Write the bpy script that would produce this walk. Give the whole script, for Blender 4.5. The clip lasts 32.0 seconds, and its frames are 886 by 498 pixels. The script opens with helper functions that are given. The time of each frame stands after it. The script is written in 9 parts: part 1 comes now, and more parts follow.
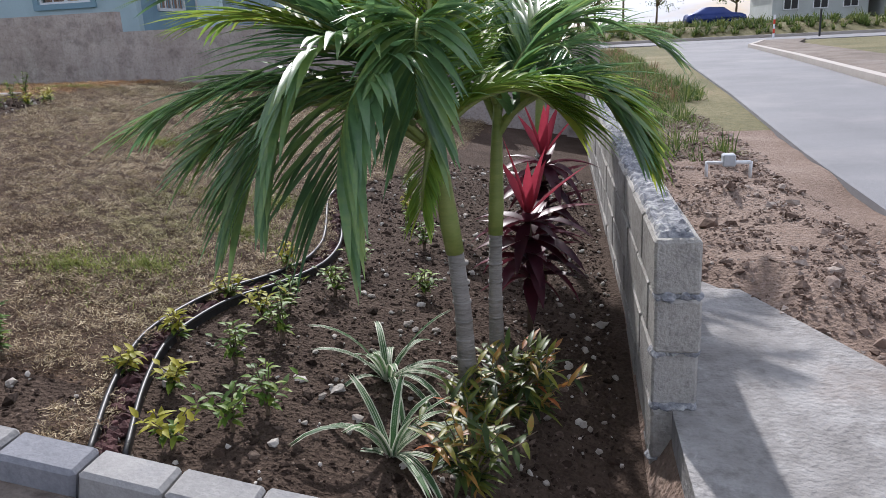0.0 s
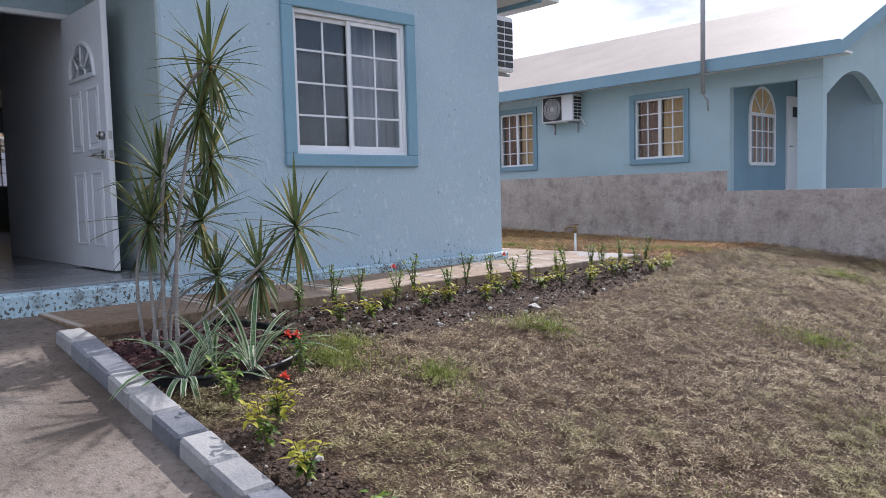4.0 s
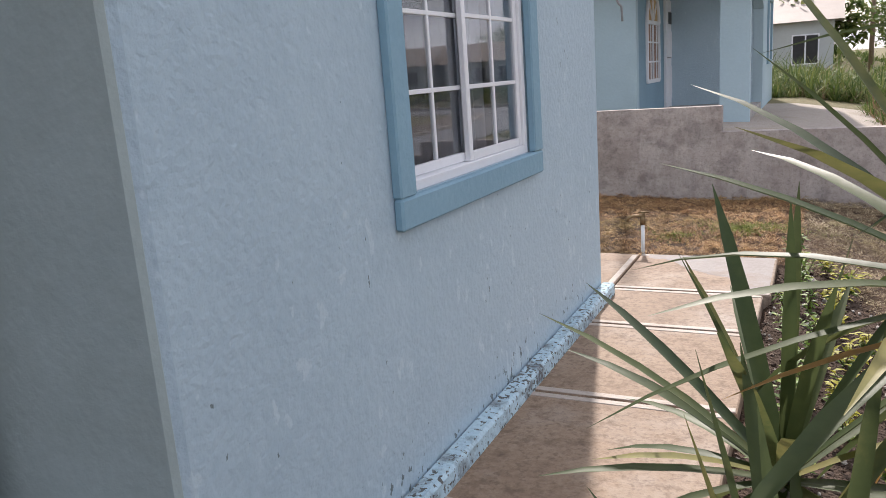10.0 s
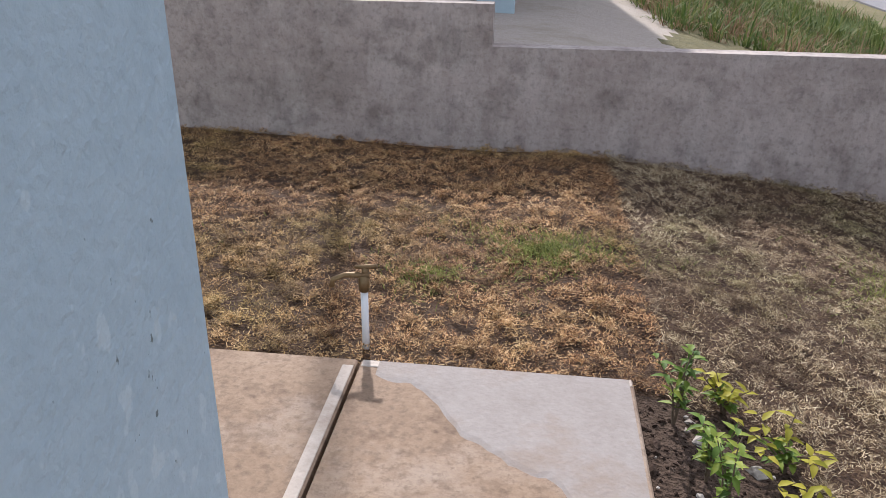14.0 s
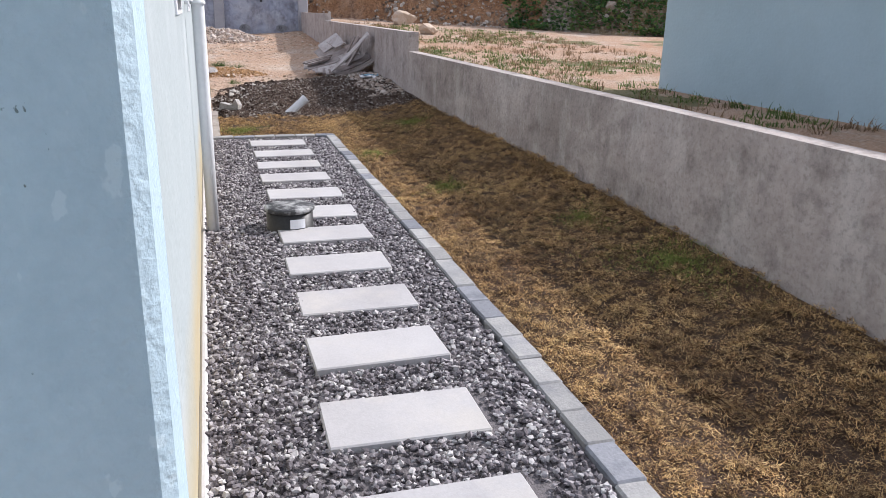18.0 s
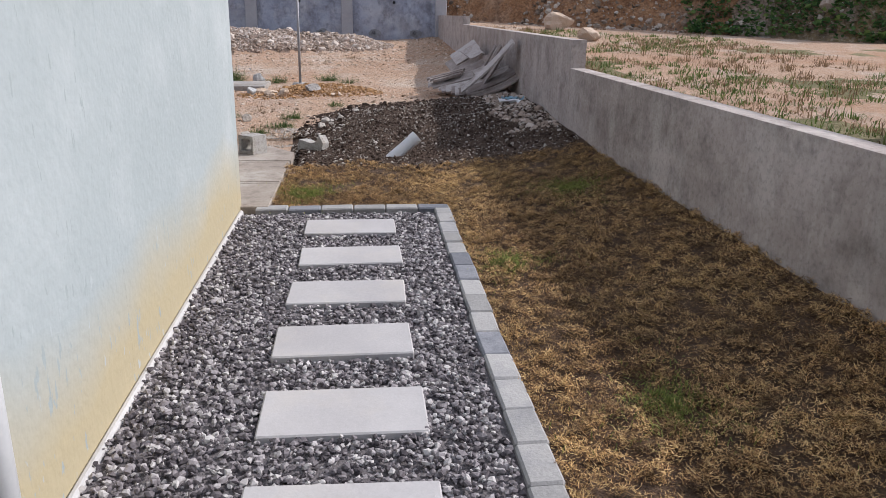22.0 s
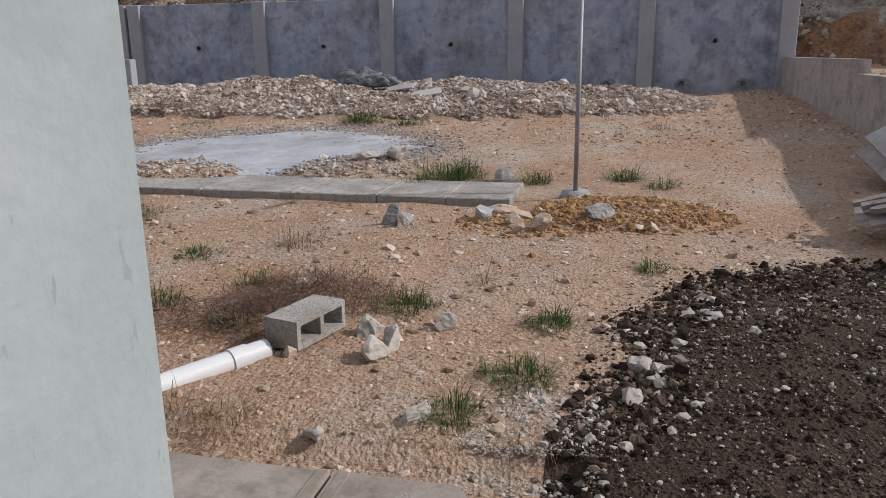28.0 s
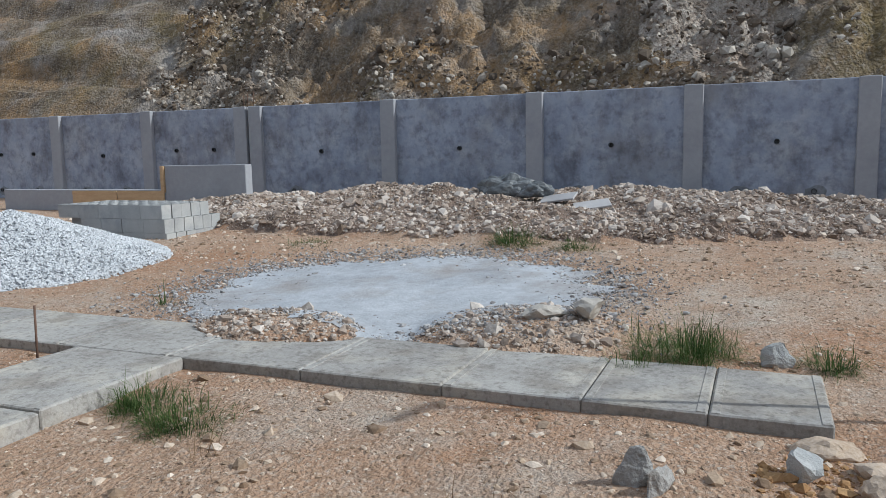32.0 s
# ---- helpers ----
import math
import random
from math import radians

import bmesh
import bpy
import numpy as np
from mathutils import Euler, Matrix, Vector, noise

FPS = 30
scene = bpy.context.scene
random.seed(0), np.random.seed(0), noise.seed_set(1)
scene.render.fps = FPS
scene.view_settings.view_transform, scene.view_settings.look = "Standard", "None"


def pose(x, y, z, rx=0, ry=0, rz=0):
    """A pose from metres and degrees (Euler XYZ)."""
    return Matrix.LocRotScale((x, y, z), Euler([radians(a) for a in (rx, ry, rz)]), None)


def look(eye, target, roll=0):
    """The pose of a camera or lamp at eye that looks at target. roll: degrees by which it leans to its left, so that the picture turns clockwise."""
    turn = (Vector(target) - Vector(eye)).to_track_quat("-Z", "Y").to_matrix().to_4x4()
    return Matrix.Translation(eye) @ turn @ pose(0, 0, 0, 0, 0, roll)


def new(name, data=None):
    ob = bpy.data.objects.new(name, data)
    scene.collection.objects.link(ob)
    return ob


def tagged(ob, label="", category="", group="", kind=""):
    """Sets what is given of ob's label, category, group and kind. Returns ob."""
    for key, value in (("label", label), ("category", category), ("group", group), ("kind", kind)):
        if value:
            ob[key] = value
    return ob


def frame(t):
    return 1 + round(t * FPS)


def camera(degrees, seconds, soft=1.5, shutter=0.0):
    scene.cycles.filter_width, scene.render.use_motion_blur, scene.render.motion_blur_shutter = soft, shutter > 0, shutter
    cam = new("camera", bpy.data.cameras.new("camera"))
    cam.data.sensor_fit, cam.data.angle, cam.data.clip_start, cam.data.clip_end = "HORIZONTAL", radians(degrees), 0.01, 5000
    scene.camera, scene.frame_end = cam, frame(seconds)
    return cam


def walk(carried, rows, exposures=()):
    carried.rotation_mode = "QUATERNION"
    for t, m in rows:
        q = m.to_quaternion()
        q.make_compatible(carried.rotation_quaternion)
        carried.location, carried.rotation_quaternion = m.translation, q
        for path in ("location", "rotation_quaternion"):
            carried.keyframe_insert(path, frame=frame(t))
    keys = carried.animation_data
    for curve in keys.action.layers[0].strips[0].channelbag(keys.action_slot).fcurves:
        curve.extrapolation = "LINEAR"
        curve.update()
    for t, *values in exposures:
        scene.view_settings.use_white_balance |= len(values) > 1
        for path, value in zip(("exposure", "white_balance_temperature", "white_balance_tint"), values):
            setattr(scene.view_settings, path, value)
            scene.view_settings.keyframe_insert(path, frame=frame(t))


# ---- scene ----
cam = camera(60.4, 32.0, soft=0.7)
PATH = [
    (0, (0.027, 0.013, 0.384), (-0.298, 1.91, -0.161), -3.0),
    (0.5, (0.018, -0.018, 0.398), (-0.358, 1.887, -0.081), -2.0),
    (1, (-0.06, -0.017, 0.427), (-0.546, 1.877, 0.007), -1.0),
    (1.5, (-0.182, 0.088, 0.441), (-0.877, 1.927, 0.077), -0.7),
    (2, (-0.291, 0.144, 0.487), (-1.188, 1.903, 0.171), -0.6),
    (2.5, (-0.489, 0.173, 0.506), (-1.568, 1.836, 0.237), -1.3),
    (3, (-0.704, 0.205, 0.603), (-1.939, 1.763, 0.38), -1.7),
    (3.5, (-0.945, 0.341, 0.616), (-2.316, 1.788, 0.448), -1.8),
    (4, (-1.159, 0.448, 0.678), (-2.623, 1.804, 0.534), -1.5),
    (4.5, (-1.418, 0.481, 0.718), (-2.924, 1.789, 0.578), -0.9),
    (6.5, (-2.814, 0.84, 0.97), (-4.294, 2.15, 0.667), -0.6),
    (7, (-3.188, 0.943, 1.058), (-4.619, 2.299, 0.722), -1.0),
    (7.5, (-3.593, 1.034, 1.112), (-4.97, 2.445, 0.777), -1.3),
    (8, (-3.949, 1.113, 1.159), (-5.32, 2.538, 0.858), -1.7),
    (8.5, (-4.331, 1.194, 1.239), (-5.711, 2.61, 0.939), -1.6),
    (9, (-4.622, 1.247, 1.314), (-5.958, 2.703, 1.004), -1.9),
    (9.5, (-4.901, 1.397, 1.313), (-6.058, 2.987, 0.948), -3.3),
    (10, (-5.142, 1.603, 1.364), (-6.011, 3.351, 0.927), -4.2),
    (10.5, (-5.376, 1.808, 1.382), (-5.945, 3.651, 0.853), -4.6),
    (11, (-5.524, 2.186, 1.374), (-5.857, 4.068, 0.785), -4.6),
    (11.5, (-5.592, 2.574, 1.356), (-5.749, 4.465, 0.723), -3.6),
    (12, (-5.646, 3.028, 1.354), (-5.682, 4.913, 0.686), -2.6),
    (12.5, (-5.667, 3.516, 1.371), (-5.673, 5.383, 0.655), -1.7),
    (13, (-5.712, 3.995, 1.385), (-5.725, 5.848, 0.635), -1.0),
    (13.5, (-5.692, 4.426, 1.397), (-5.766, 6.266, 0.619), -0.1),
    (14, (-5.709, 4.837, 1.408), (-5.923, 6.656, 0.603), 0.7),
    (14.5, (-5.755, 5.249, 1.396), (-6.219, 7.021, 0.592), 0.5),
    (15, (-5.772, 5.676, 1.373), (-6.561, 7.336, 0.585), 0.3),
    (15.5, (-5.908, 6.013, 1.373), (-7.056, 7.455, 0.596), 0.4),
    (17.5, (-7.012, 6.918, 1.454), (-8.813, 7.511, 0.818), 0.5),
    (18, (-7.425, 6.98, 1.503), (-9.25, 7.539, 0.906), 1.3),
    (18.5, (-7.933, 7.033, 1.485), (-9.766, 7.582, 0.905), 1.3),
    (19, (-8.366, 7.106, 1.487), (-10.214, 7.643, 0.944), 1.5),
    (19.5, (-8.791, 7.192, 1.506), (-10.657, 7.695, 0.99), 2.1),
    (20, (-9.187, 7.384, 1.486), (-11.076, 7.81, 0.987), 2.5),
    (20.5, (-9.633, 7.557, 1.476), (-11.544, 7.887, 0.985), 2.3),
    (21, (-10.1, 7.646, 1.518), (-12.015, 7.893, 0.996), 1.7),
    (21.5, (-10.651, 7.76, 1.484), (-12.562, 7.957, 0.925), 1.3),
    (22, (-11.157, 7.762, 1.432), (-13.056, 7.969, 0.839), 0.9),
    (22.5, (-11.645, 7.809, 1.439), (-13.537, 8.008, 0.824), 0.7),
    (23, (-12.17, 7.872, 1.475), (-14.071, 8.01, 0.868), 0.6),
    (23.5, (-12.671, 7.835, 1.483), (-14.578, 7.927, 0.886), 0.2),
    (24, (-13.198, 7.844, 1.475), (-15.101, 7.907, 0.861), 0.2),
    (24.5, (-13.735, 7.808, 1.465), (-15.634, 7.89, 0.84), 0.7),
    (26.5, (-15.742, 7.708, 1.517), (-17.633, 7.482, 0.905), 0.6),
    (27, (-16.204, 7.604, 1.512), (-18.077, 7.239, 0.914), -0.6),
    (27.5, (-16.696, 7.457, 1.508), (-18.562, 6.997, 0.953), -1.2),
    (28, (-17.182, 7.254, 1.512), (-19.061, 6.784, 1.013), -0.7),
    (28.5, (-17.589, 7.059, 1.554), (-19.5, 6.675, 1.106), -0.4),
    (29, (-18.014, 6.971, 1.556), (-19.941, 6.611, 1.161), -0.3),
    (29.5, (-18.357, 6.826, 1.575), (-20.265, 6.345, 1.217), -0.6),
    (30, (-18.715, 6.674, 1.569), (-20.575, 6.014, 1.25), -1.3),
    (30.5, (-19.036, 6.53, 1.56), (-20.867, 5.787, 1.251), -1.2),
    (31, (-19.192, 6.309, 1.561), (-21.02, 5.561, 1.243), -0.8),
    (31.5, (-19.333, 6.12, 1.568), (-21.142, 5.327, 1.256), -0.8),
    (32, (-19.678, 5.897, 1.603), (-21.508, 5.132, 1.352), -1.1),
]
walk(cam, [(t, look(eye, target, roll)) for t, eye, target, roll in PATH],
     exposures=[(0, 0.3, 5950, 14), (2.5, 0.47, 5800, 11), (4.5, 0.58, 5900, 15), (7.0, 0.98, 5950, 15), (8, 0.82, 6000, 14), (9, 0.82, 6050, 13), (10, 0.58, 6500, 16), (11, 0.0, 7150, 18), (12, 0.17, 7100, 17), (13, 0.3, 6450, 16), (14, 0.36, 6150, 16), (15, 0.70, 5850, 15), (16.5, 0.5, 5850, 13), (18, 0.44, 6000, 14), (19, 0.22, 6050, 14), (20, 0.1, 6100, 15), (21, 0.08, 6050, 14), (23, 0.05, 6050, 14), (27, -0.15, 5950, 14), (28, -0.45, 6200, 12), (28.6, -0.65, 6300, 13), (29.0, 0.0, 6200, 12), (30, 0.08, 6000, 9), (31, 0.0, 5700, 6), (32, -0.30, 5700, 3)])

# ---- world, sun, exposure ----
SUN_TO = Vector((-0.235, 1.0, 0.0)).normalized()
SUN_EL = 36.5
world = bpy.data.worlds.new("sky")
scene.world = world
world.use_nodes = True
wn = world.node_tree.nodes
wl = world.node_tree.links
wbg = wn["Background"]
sky = wn.new("ShaderNodeTexSky")
sky.sky_type = "NISHITA"
sky.sun_disc = False
sky.sun_elevation = radians(SUN_EL)
sky.sun_rotation = math.atan2(SUN_TO.x, SUN_TO.y)
sky.dust_density = 2.0
# broken cloud cover over the blue
wtc = wn.new("ShaderNodeTexCoord")
wmap = wn.new("ShaderNodeMapping")
wmap.inputs["Scale"].default_value = (1.0, 1.0, 3.2)
wno = wn.new("ShaderNodeTexNoise")
wno.inputs["Scale"].default_value = 2.6
wno.inputs["Detail"].default_value = 7.0
wno.inputs["Roughness"].default_value = 0.58
wrp = wn.new("ShaderNodeValToRGB")
wrp.color_ramp.elements[0].position = 0.36
wrp.color_ramp.elements[1].position = 0.56
wmx = wn.new("ShaderNodeMix")
wmx.data_type = "RGBA"
wcl = wn.new("ShaderNodeTexNoise")
wcl.inputs["Scale"].default_value = 5.0
wcl.inputs["Detail"].default_value = 6.0
wcr = wn.new("ShaderNodeValToRGB")
wcr.color_ramp.elements[0].position = 0.3
wcr.color_ramp.elements[1].position = 0.68
wcr.color_ramp.elements[0].color = (3.6, 3.9, 4.7, 1)
wcr.color_ramp.elements[1].color = (11.5, 11.6, 12.0, 1)
wl.new(wtc.outputs["Generated"], wmap.inputs["Vector"])
wl.new(wmap.outputs["Vector"], wno.inputs["Vector"])
wl.new(wmap.outputs["Vector"], wcl.inputs["Vector"])
wl.new(wno.outputs["Fac"], wrp.inputs["Fac"])
wl.new(wcl.outputs["Fac"], wcr.inputs["Fac"])
wl.new(wrp.outputs["Color"], wmx.inputs["Factor"])
wl.new(sky.outputs["Color"], wmx.inputs["A"])
wl.new(wcr.outputs["Color"], wmx.inputs["B"])
wl.new(wmx.outputs["Result"], wbg.inputs["Color"])
wbg.inputs["Strength"].default_value = 0.102

sun_data = bpy.data.lights.new("sun", "SUN")
sun_data.energy = 4.1
sun_data.angle = radians(1.2)
sun_data.color = (1.0, 0.94, 0.86)
sun = new("sun", sun_data)
up = SUN_TO * math.cos(radians(SUN_EL)) + Vector((0, 0, math.sin(radians(SUN_EL))))
sun.matrix_world = look(tuple(up * 40), (0, 0, 0))
scene.view_settings.exposure = 0.0


# ---- materials ----
def surf(name, stops, scale=1.5, fine=40.0, mix=0.45, rough=0.85, bump=0.3, bump_scale=60.0, dist=0.01,
         stain=None, stain_scale=0.6, stain_amt=0.5, rnd=0.0, island=0.0, metal=0.0, stretch=(1, 1, 1), spec=0.4,
         local=False, trans=None, patch=None):
    """A surface: a colour ramp over coarse and fine noise, an optional stain colour and a bump."""
    m = bpy.data.materials.new(name)
    m.use_nodes = True
    n, l = m.node_tree.nodes, m.node_tree.links
    b = n["Principled BSDF"]
    b.inputs["Roughness"].default_value = rough
    b.inputs["Metallic"].default_value = metal
    b.inputs["Specular IOR Level"].default_value = spec
    if local:
        tc = n.new("ShaderNodeTexCoord")
        src = tc.outputs["Object"]
    else:
        g = n.new("ShaderNodeNewGeometry")
        src = g.outputs["Position"]
    mp = n.new("ShaderNodeMapping")
    mp.inputs["Scale"].default_value = stretch
    l.new(src, mp.inputs["Vector"])
    pos = mp.outputs["Vector"]
    a = n.new("ShaderNodeTexNoise")
    a.inputs["Scale"].default_value = scale
    a.inputs["Detail"].default_value = 5
    a.inputs["Roughness"].default_value = 0.6
    f = n.new("ShaderNodeTexNoise")
    f.inputs["Scale"].default_value = fine
    f.inputs["Detail"].default_value = 4
    f.inputs["Roughness"].default_value = 0.65
    l.new(pos, a.inputs["Vector"])
    l.new(pos, f.inputs["Vector"])
    mx = n.new("ShaderNodeMix")
    mx.inputs["Factor"].default_value = mix
    l.new(a.outputs["Fac"], mx.inputs["A"])
    l.new(f.outputs["Fac"], mx.inputs["B"])
    fac = mx.outputs["Result"]
    if rnd or island:
        if island:
            r = n.new("ShaderNodeNewGeometry").outputs["Random Per Island"]
            amt = island
        else:
            r = n.new("ShaderNodeObjectInfo").outputs["Random"]
            amt = rnd
        ma = n.new("ShaderNodeMath")
        ma.operation = "MULTIPLY_ADD"
        ma.inputs[1].default_value = amt
        l.new(r, ma.inputs[0])
        l.new(fac, ma.inputs[2])
        mb = n.new("ShaderNodeMath")
        mb.operation = "SUBTRACT"
        mb.inputs[1].default_value = amt / 2
        l.new(ma.outputs[0], mb.inputs[0])
        fac = mb.outputs[0]
    rp = n.new("ShaderNodeValToRGB")
    els = rp.color_ramp.elements
    while len(els) < len(stops):
        els.new(0.5)
    for e, (p, c) in zip(els, stops):
        e.position = p
        e.color = (*c, 1)
    l.new(fac, rp.inputs["Fac"])
    col = rp.outputs["Color"]
    for st in ([(stain, stain_scale, stain_amt, (1, 1, 1))] if stain else []) + (patch or []):
        sc, ss, amt, stv = st
        sm = n.new("ShaderNodeMapping")
        sm.inputs["Scale"].default_value = stv
        l.new(src, sm.inputs["Vector"])
        s = n.new("ShaderNodeTexNoise")
        s.inputs["Scale"].default_value = ss
        s.inputs["Detail"].default_value = 6
        s.inputs["Roughness"].default_value = 0.65
        l.new(sm.outputs["Vector"], s.inputs["Vector"])
        sr = n.new("ShaderNodeValToRGB")
        sr.color_ramp.elements[0].position = 0.5
        sr.color_ramp.elements[1].position = 0.68
        sr.color_ramp.elements[1].color = (amt, amt, amt, 1)
        l.new(s.outputs["Fac"], sr.inputs["Fac"])
        sx = n.new("ShaderNodeMix")
        sx.data_type = "RGBA"
        l.new(sr.outputs["Color"], sx.inputs["Factor"])
        l.new(col, sx.inputs["A"])
        sx.inputs["B"].default_value = (*sc, 1)
        col = sx.outputs["Result"]
    l.new(col, b.inputs["Base Color"])
    if bump:
        h = n.new("ShaderNodeTexNoise")
        h.inputs["Scale"].default_value = bump_scale
        h.inputs["Detail"].default_value = 5
        l.new(pos, h.inputs["Vector"])
        bp = n.new("ShaderNodeBump")
        bp.inputs["Strength"].default_value = bump
        bp.inputs["Distance"].default_value = dist
        l.new(h.outputs["Fac"], bp.inputs["Height"])
        l.new(bp.outputs["Normal"], b.inputs["Normal"])
    if trans:
        t = n.new("ShaderNodeBsdfTranslucent")
        l.new(col, t.inputs["Color"])
        ms = n.new("ShaderNodeMixShader")
        ms.inputs["Fac"].default_value = trans
        l.new(b.outputs["BSDF"], ms.inputs[1])
        l.new(t.outputs["BSDF"], ms.inputs[2])
        l.new(ms.outputs["Shader"], n["Material Output"].inputs["Surface"])
    return m


def glass_mat(name, tint=(0.86, 0.9, 0.92)):
    m = bpy.data.materials.new(name)
    m.use_nodes = True
    b = m.node_tree.nodes["Principled BSDF"]
    b.inputs["Base Color"].default_value = (*tint, 1)
    b.inputs["Roughness"].default_value = 0.02
    b.inputs["Transmission Weight"].default_value = 1.0
    b.inputs["IOR"].default_value = 1.5
    return m


PAINT = surf("pale_blue_render", [(0.3, (0.365, 0.475, 0.55)), (0.7, (0.455, 0.575, 0.645))], 1.6, 24, 0.45, 0.7, 0.7, 42, 0.010,
             stain=(0.40, 0.51, 0.58), stain_scale=0.8, stain_amt=0.5)
# Same paint as PAINT, with the sunlit flank's warmer, less blue tone in its colour.
PAINT_SIDE = surf("sunlit_tone_render", [(0.3, (0.345, 0.39, 0.40)), (0.7, (0.42, 0.465, 0.475))], 0.8, 28, 0.35, 0.75, 0.45, 26, 0.010,
                  stain=(0.50, 0.54, 0.55), stain_scale=1.3, stain_amt=0.6)


def splash(m, colour, z_top, reach):
    """Earth splashed up the foot of a wall, with an uneven upper edge."""
    n, l = m.node_tree.nodes, m.node_tree.links
    b = n["Principled BSDF"]
    old = b.inputs["Base Color"].links[0].from_socket
    g = n.new("ShaderNodeNewGeometry")
    s = n.new("ShaderNodeSeparateXYZ")
    l.new(g.outputs["Position"], s.inputs["Vector"])
    no = n.new("ShaderNodeTexNoise")
    no.inputs["Scale"].default_value = 1.1
    no.inputs["Detail"].default_value = 5
    l.new(g.outputs["Position"], no.inputs["Vector"])
    ma = n.new("ShaderNodeMath")
    ma.operation = "MULTIPLY_ADD"
    ma.inputs[1].default_value = -reach * 1.6
    l.new(no.outputs["Fac"], ma.inputs[0])
    l.new(s.outputs["Z"], ma.inputs[2])
    mr = n.new("ShaderNodeMapRange")
    mr.inputs["From Min"].default_value = z_top - reach * 1.6
    mr.inputs["From Max"].default_value = z_top - reach * 0.3
    mr.inputs["To Min"].default_value = 0.85
    mr.inputs["To Max"].default_value = 0.0
    l.new(ma.outputs[0], mr.inputs["Value"])
    x = n.new("ShaderNodeMix")
    x.data_type = "RGBA"
    l.new(mr.outputs["Result"], x.inputs["Factor"])
    l.new(old, x.inputs["A"])
    x.inputs["B"].default_value = (*colour, 1)
    l.new(x.outputs["Result"], b.inputs["Base Color"])


def chips(m, colour, z_top, scale=26.0, stretch=(1, 1, 0.45), keep=0.60):
    """Small chipped and stained flecks, thicker towards the foot of a wall."""
    n, l = m.node_tree.nodes, m.node_tree.links
    b = n["Principled BSDF"]
    old = b.inputs["Base Color"].links[0].from_socket
    g = n.new("ShaderNodeNewGeometry")
    s = n.new("ShaderNodeSeparateXYZ")
    l.new(g.outputs["Position"], s.inputs["Vector"])
    mp = n.new("ShaderNodeMapping")
    mp.inputs["Scale"].default_value = stretch
    l.new(g.outputs["Position"], mp.inputs["Vector"])
    no = n.new("ShaderNodeTexNoise")
    no.inputs["Scale"].default_value = scale
    no.inputs["Detail"].default_value = 3
    l.new(mp.outputs["Vector"], no.inputs["Vector"])
    big = n.new("ShaderNodeTexNoise")
    big.inputs["Scale"].default_value = 2.3
    big.inputs["Detail"].default_value = 3
    l.new(g.outputs["Position"], big.inputs["Vector"])
    zr = n.new("ShaderNodeMapRange")
    zr.inputs["From Min"].default_value = 0.05
    zr.inputs["From Max"].default_value = z_top
    zr.inputs["To Min"].default_value = 0.0
    zr.inputs["To Max"].default_value = 0.16
    l.new(s.outputs["Z"], zr.inputs["Value"])
    a = n.new("ShaderNodeMath")
    a.operation = "SUBTRACT"
    l.new(no.outputs["Fac"], a.inputs[0])
    l.new(zr.outputs["Result"], a.inputs[1])
    c = n.new("ShaderNodeMath")
    c.operation = "MULTIPLY_ADD"
    c.inputs[1].default_value = 0.35
    c.inputs[2].default_value = -0.175
    l.new(big.outputs["Fac"], c.inputs[0])
    d = n.new("ShaderNodeMath")
    d.operation = "ADD"
    l.new(a.outputs[0], d.inputs[0])
    l.new(c.outputs[0], d.inputs[1])
    r = n.new("ShaderNodeMapRange")
    r.inputs["From Min"].default_value = keep
    r.inputs["From Max"].default_value = keep + 0.03
    l.new(d.outputs[0], r.inputs["Value"])
    x = n.new("ShaderNodeMix")
    x.data_type = "RGBA"
    l.new(r.outputs["Result"], x.inputs["Factor"])
    l.new(old, x.inputs["A"])
    x.inputs["B"].default_value = (*colour, 1)
    l.new(x.outputs["Result"], b.inputs["Base Color"])


chips(PAINT, (0.15, 0.19, 0.20), 0.32, 38.0, (1, 1, 0.6), 0.585)
chips(PAINT, (0.48, 0.59, 0.65), 6.0, 18.0, (1, 1, 0.6), 0.64)
splash(PAINT_SIDE, (0.46, 0.38, 0.22), 0.42, 0.30)
chips(PAINT_SIDE, (0.42, 0.465, 0.475), 8.0, 20.0, (1, 1, 0.4), 0.70)
chips(PAINT_SIDE, (0.33, 0.375, 0.38), 8.0, 34.0, (1, 1, 0.3), 0.66)
PAINT_PORCH = surf("weathered_green_blue_render", [(0.3, (0.34, 0.41, 0.41)), (0.7, (0.43, 0.51, 0.51))], 1.3, 24, 0.4, 0.75, 0.3, 50, 0.008, stain=(0.30, 0.35, 0.33), stain_scale=0.9, stain_amt=0.6)
# Matt slab colour that carries the pale sheen of the wet surface.
WETC = surf("damp_slab_pale_sheen", [(0.3, (0.27, 0.24, 0.22)), (0.7, (0.38, 0.355, 0.34))], 3, 40, 0.4, 0.75, 0.5, 60, 0.006, spec=0.12, patch=[((0.25, 0.19, 0.145), 3.0, 0.75, (1, 1, 1))])
PAINT_DEEP = surf("deep_blue_trim_paint", [(0.3, (0.19, 0.335, 0.43)), (0.7, (0.25, 0.41, 0.505))], 1.2, 40, 0.4, 0.7, 0.3, 40)
PAINT_CHIP = surf("chipped_blue_plinth", [(0.3, (0.42, 0.58, 0.66)), (0.7, (0.52, 0.68, 0.75))], 2, 40, 0.4, 0.85, 0.8, 30, 0.02,
                  stain=(0.10, 0.09, 0.09), stain_scale=9.0, stain_amt=0.85)
OCHRE = surf("earth_stained_plinth", [(0.3, (0.50, 0.40, 0.22)), (0.7, (0.66, 0.56, 0.36))], 1.6, 30, 0.4, 0.85, 0.4, 30,
             stain=(0.62, 0.62, 0.55), stain_scale=1.2, stain_amt=0.7)
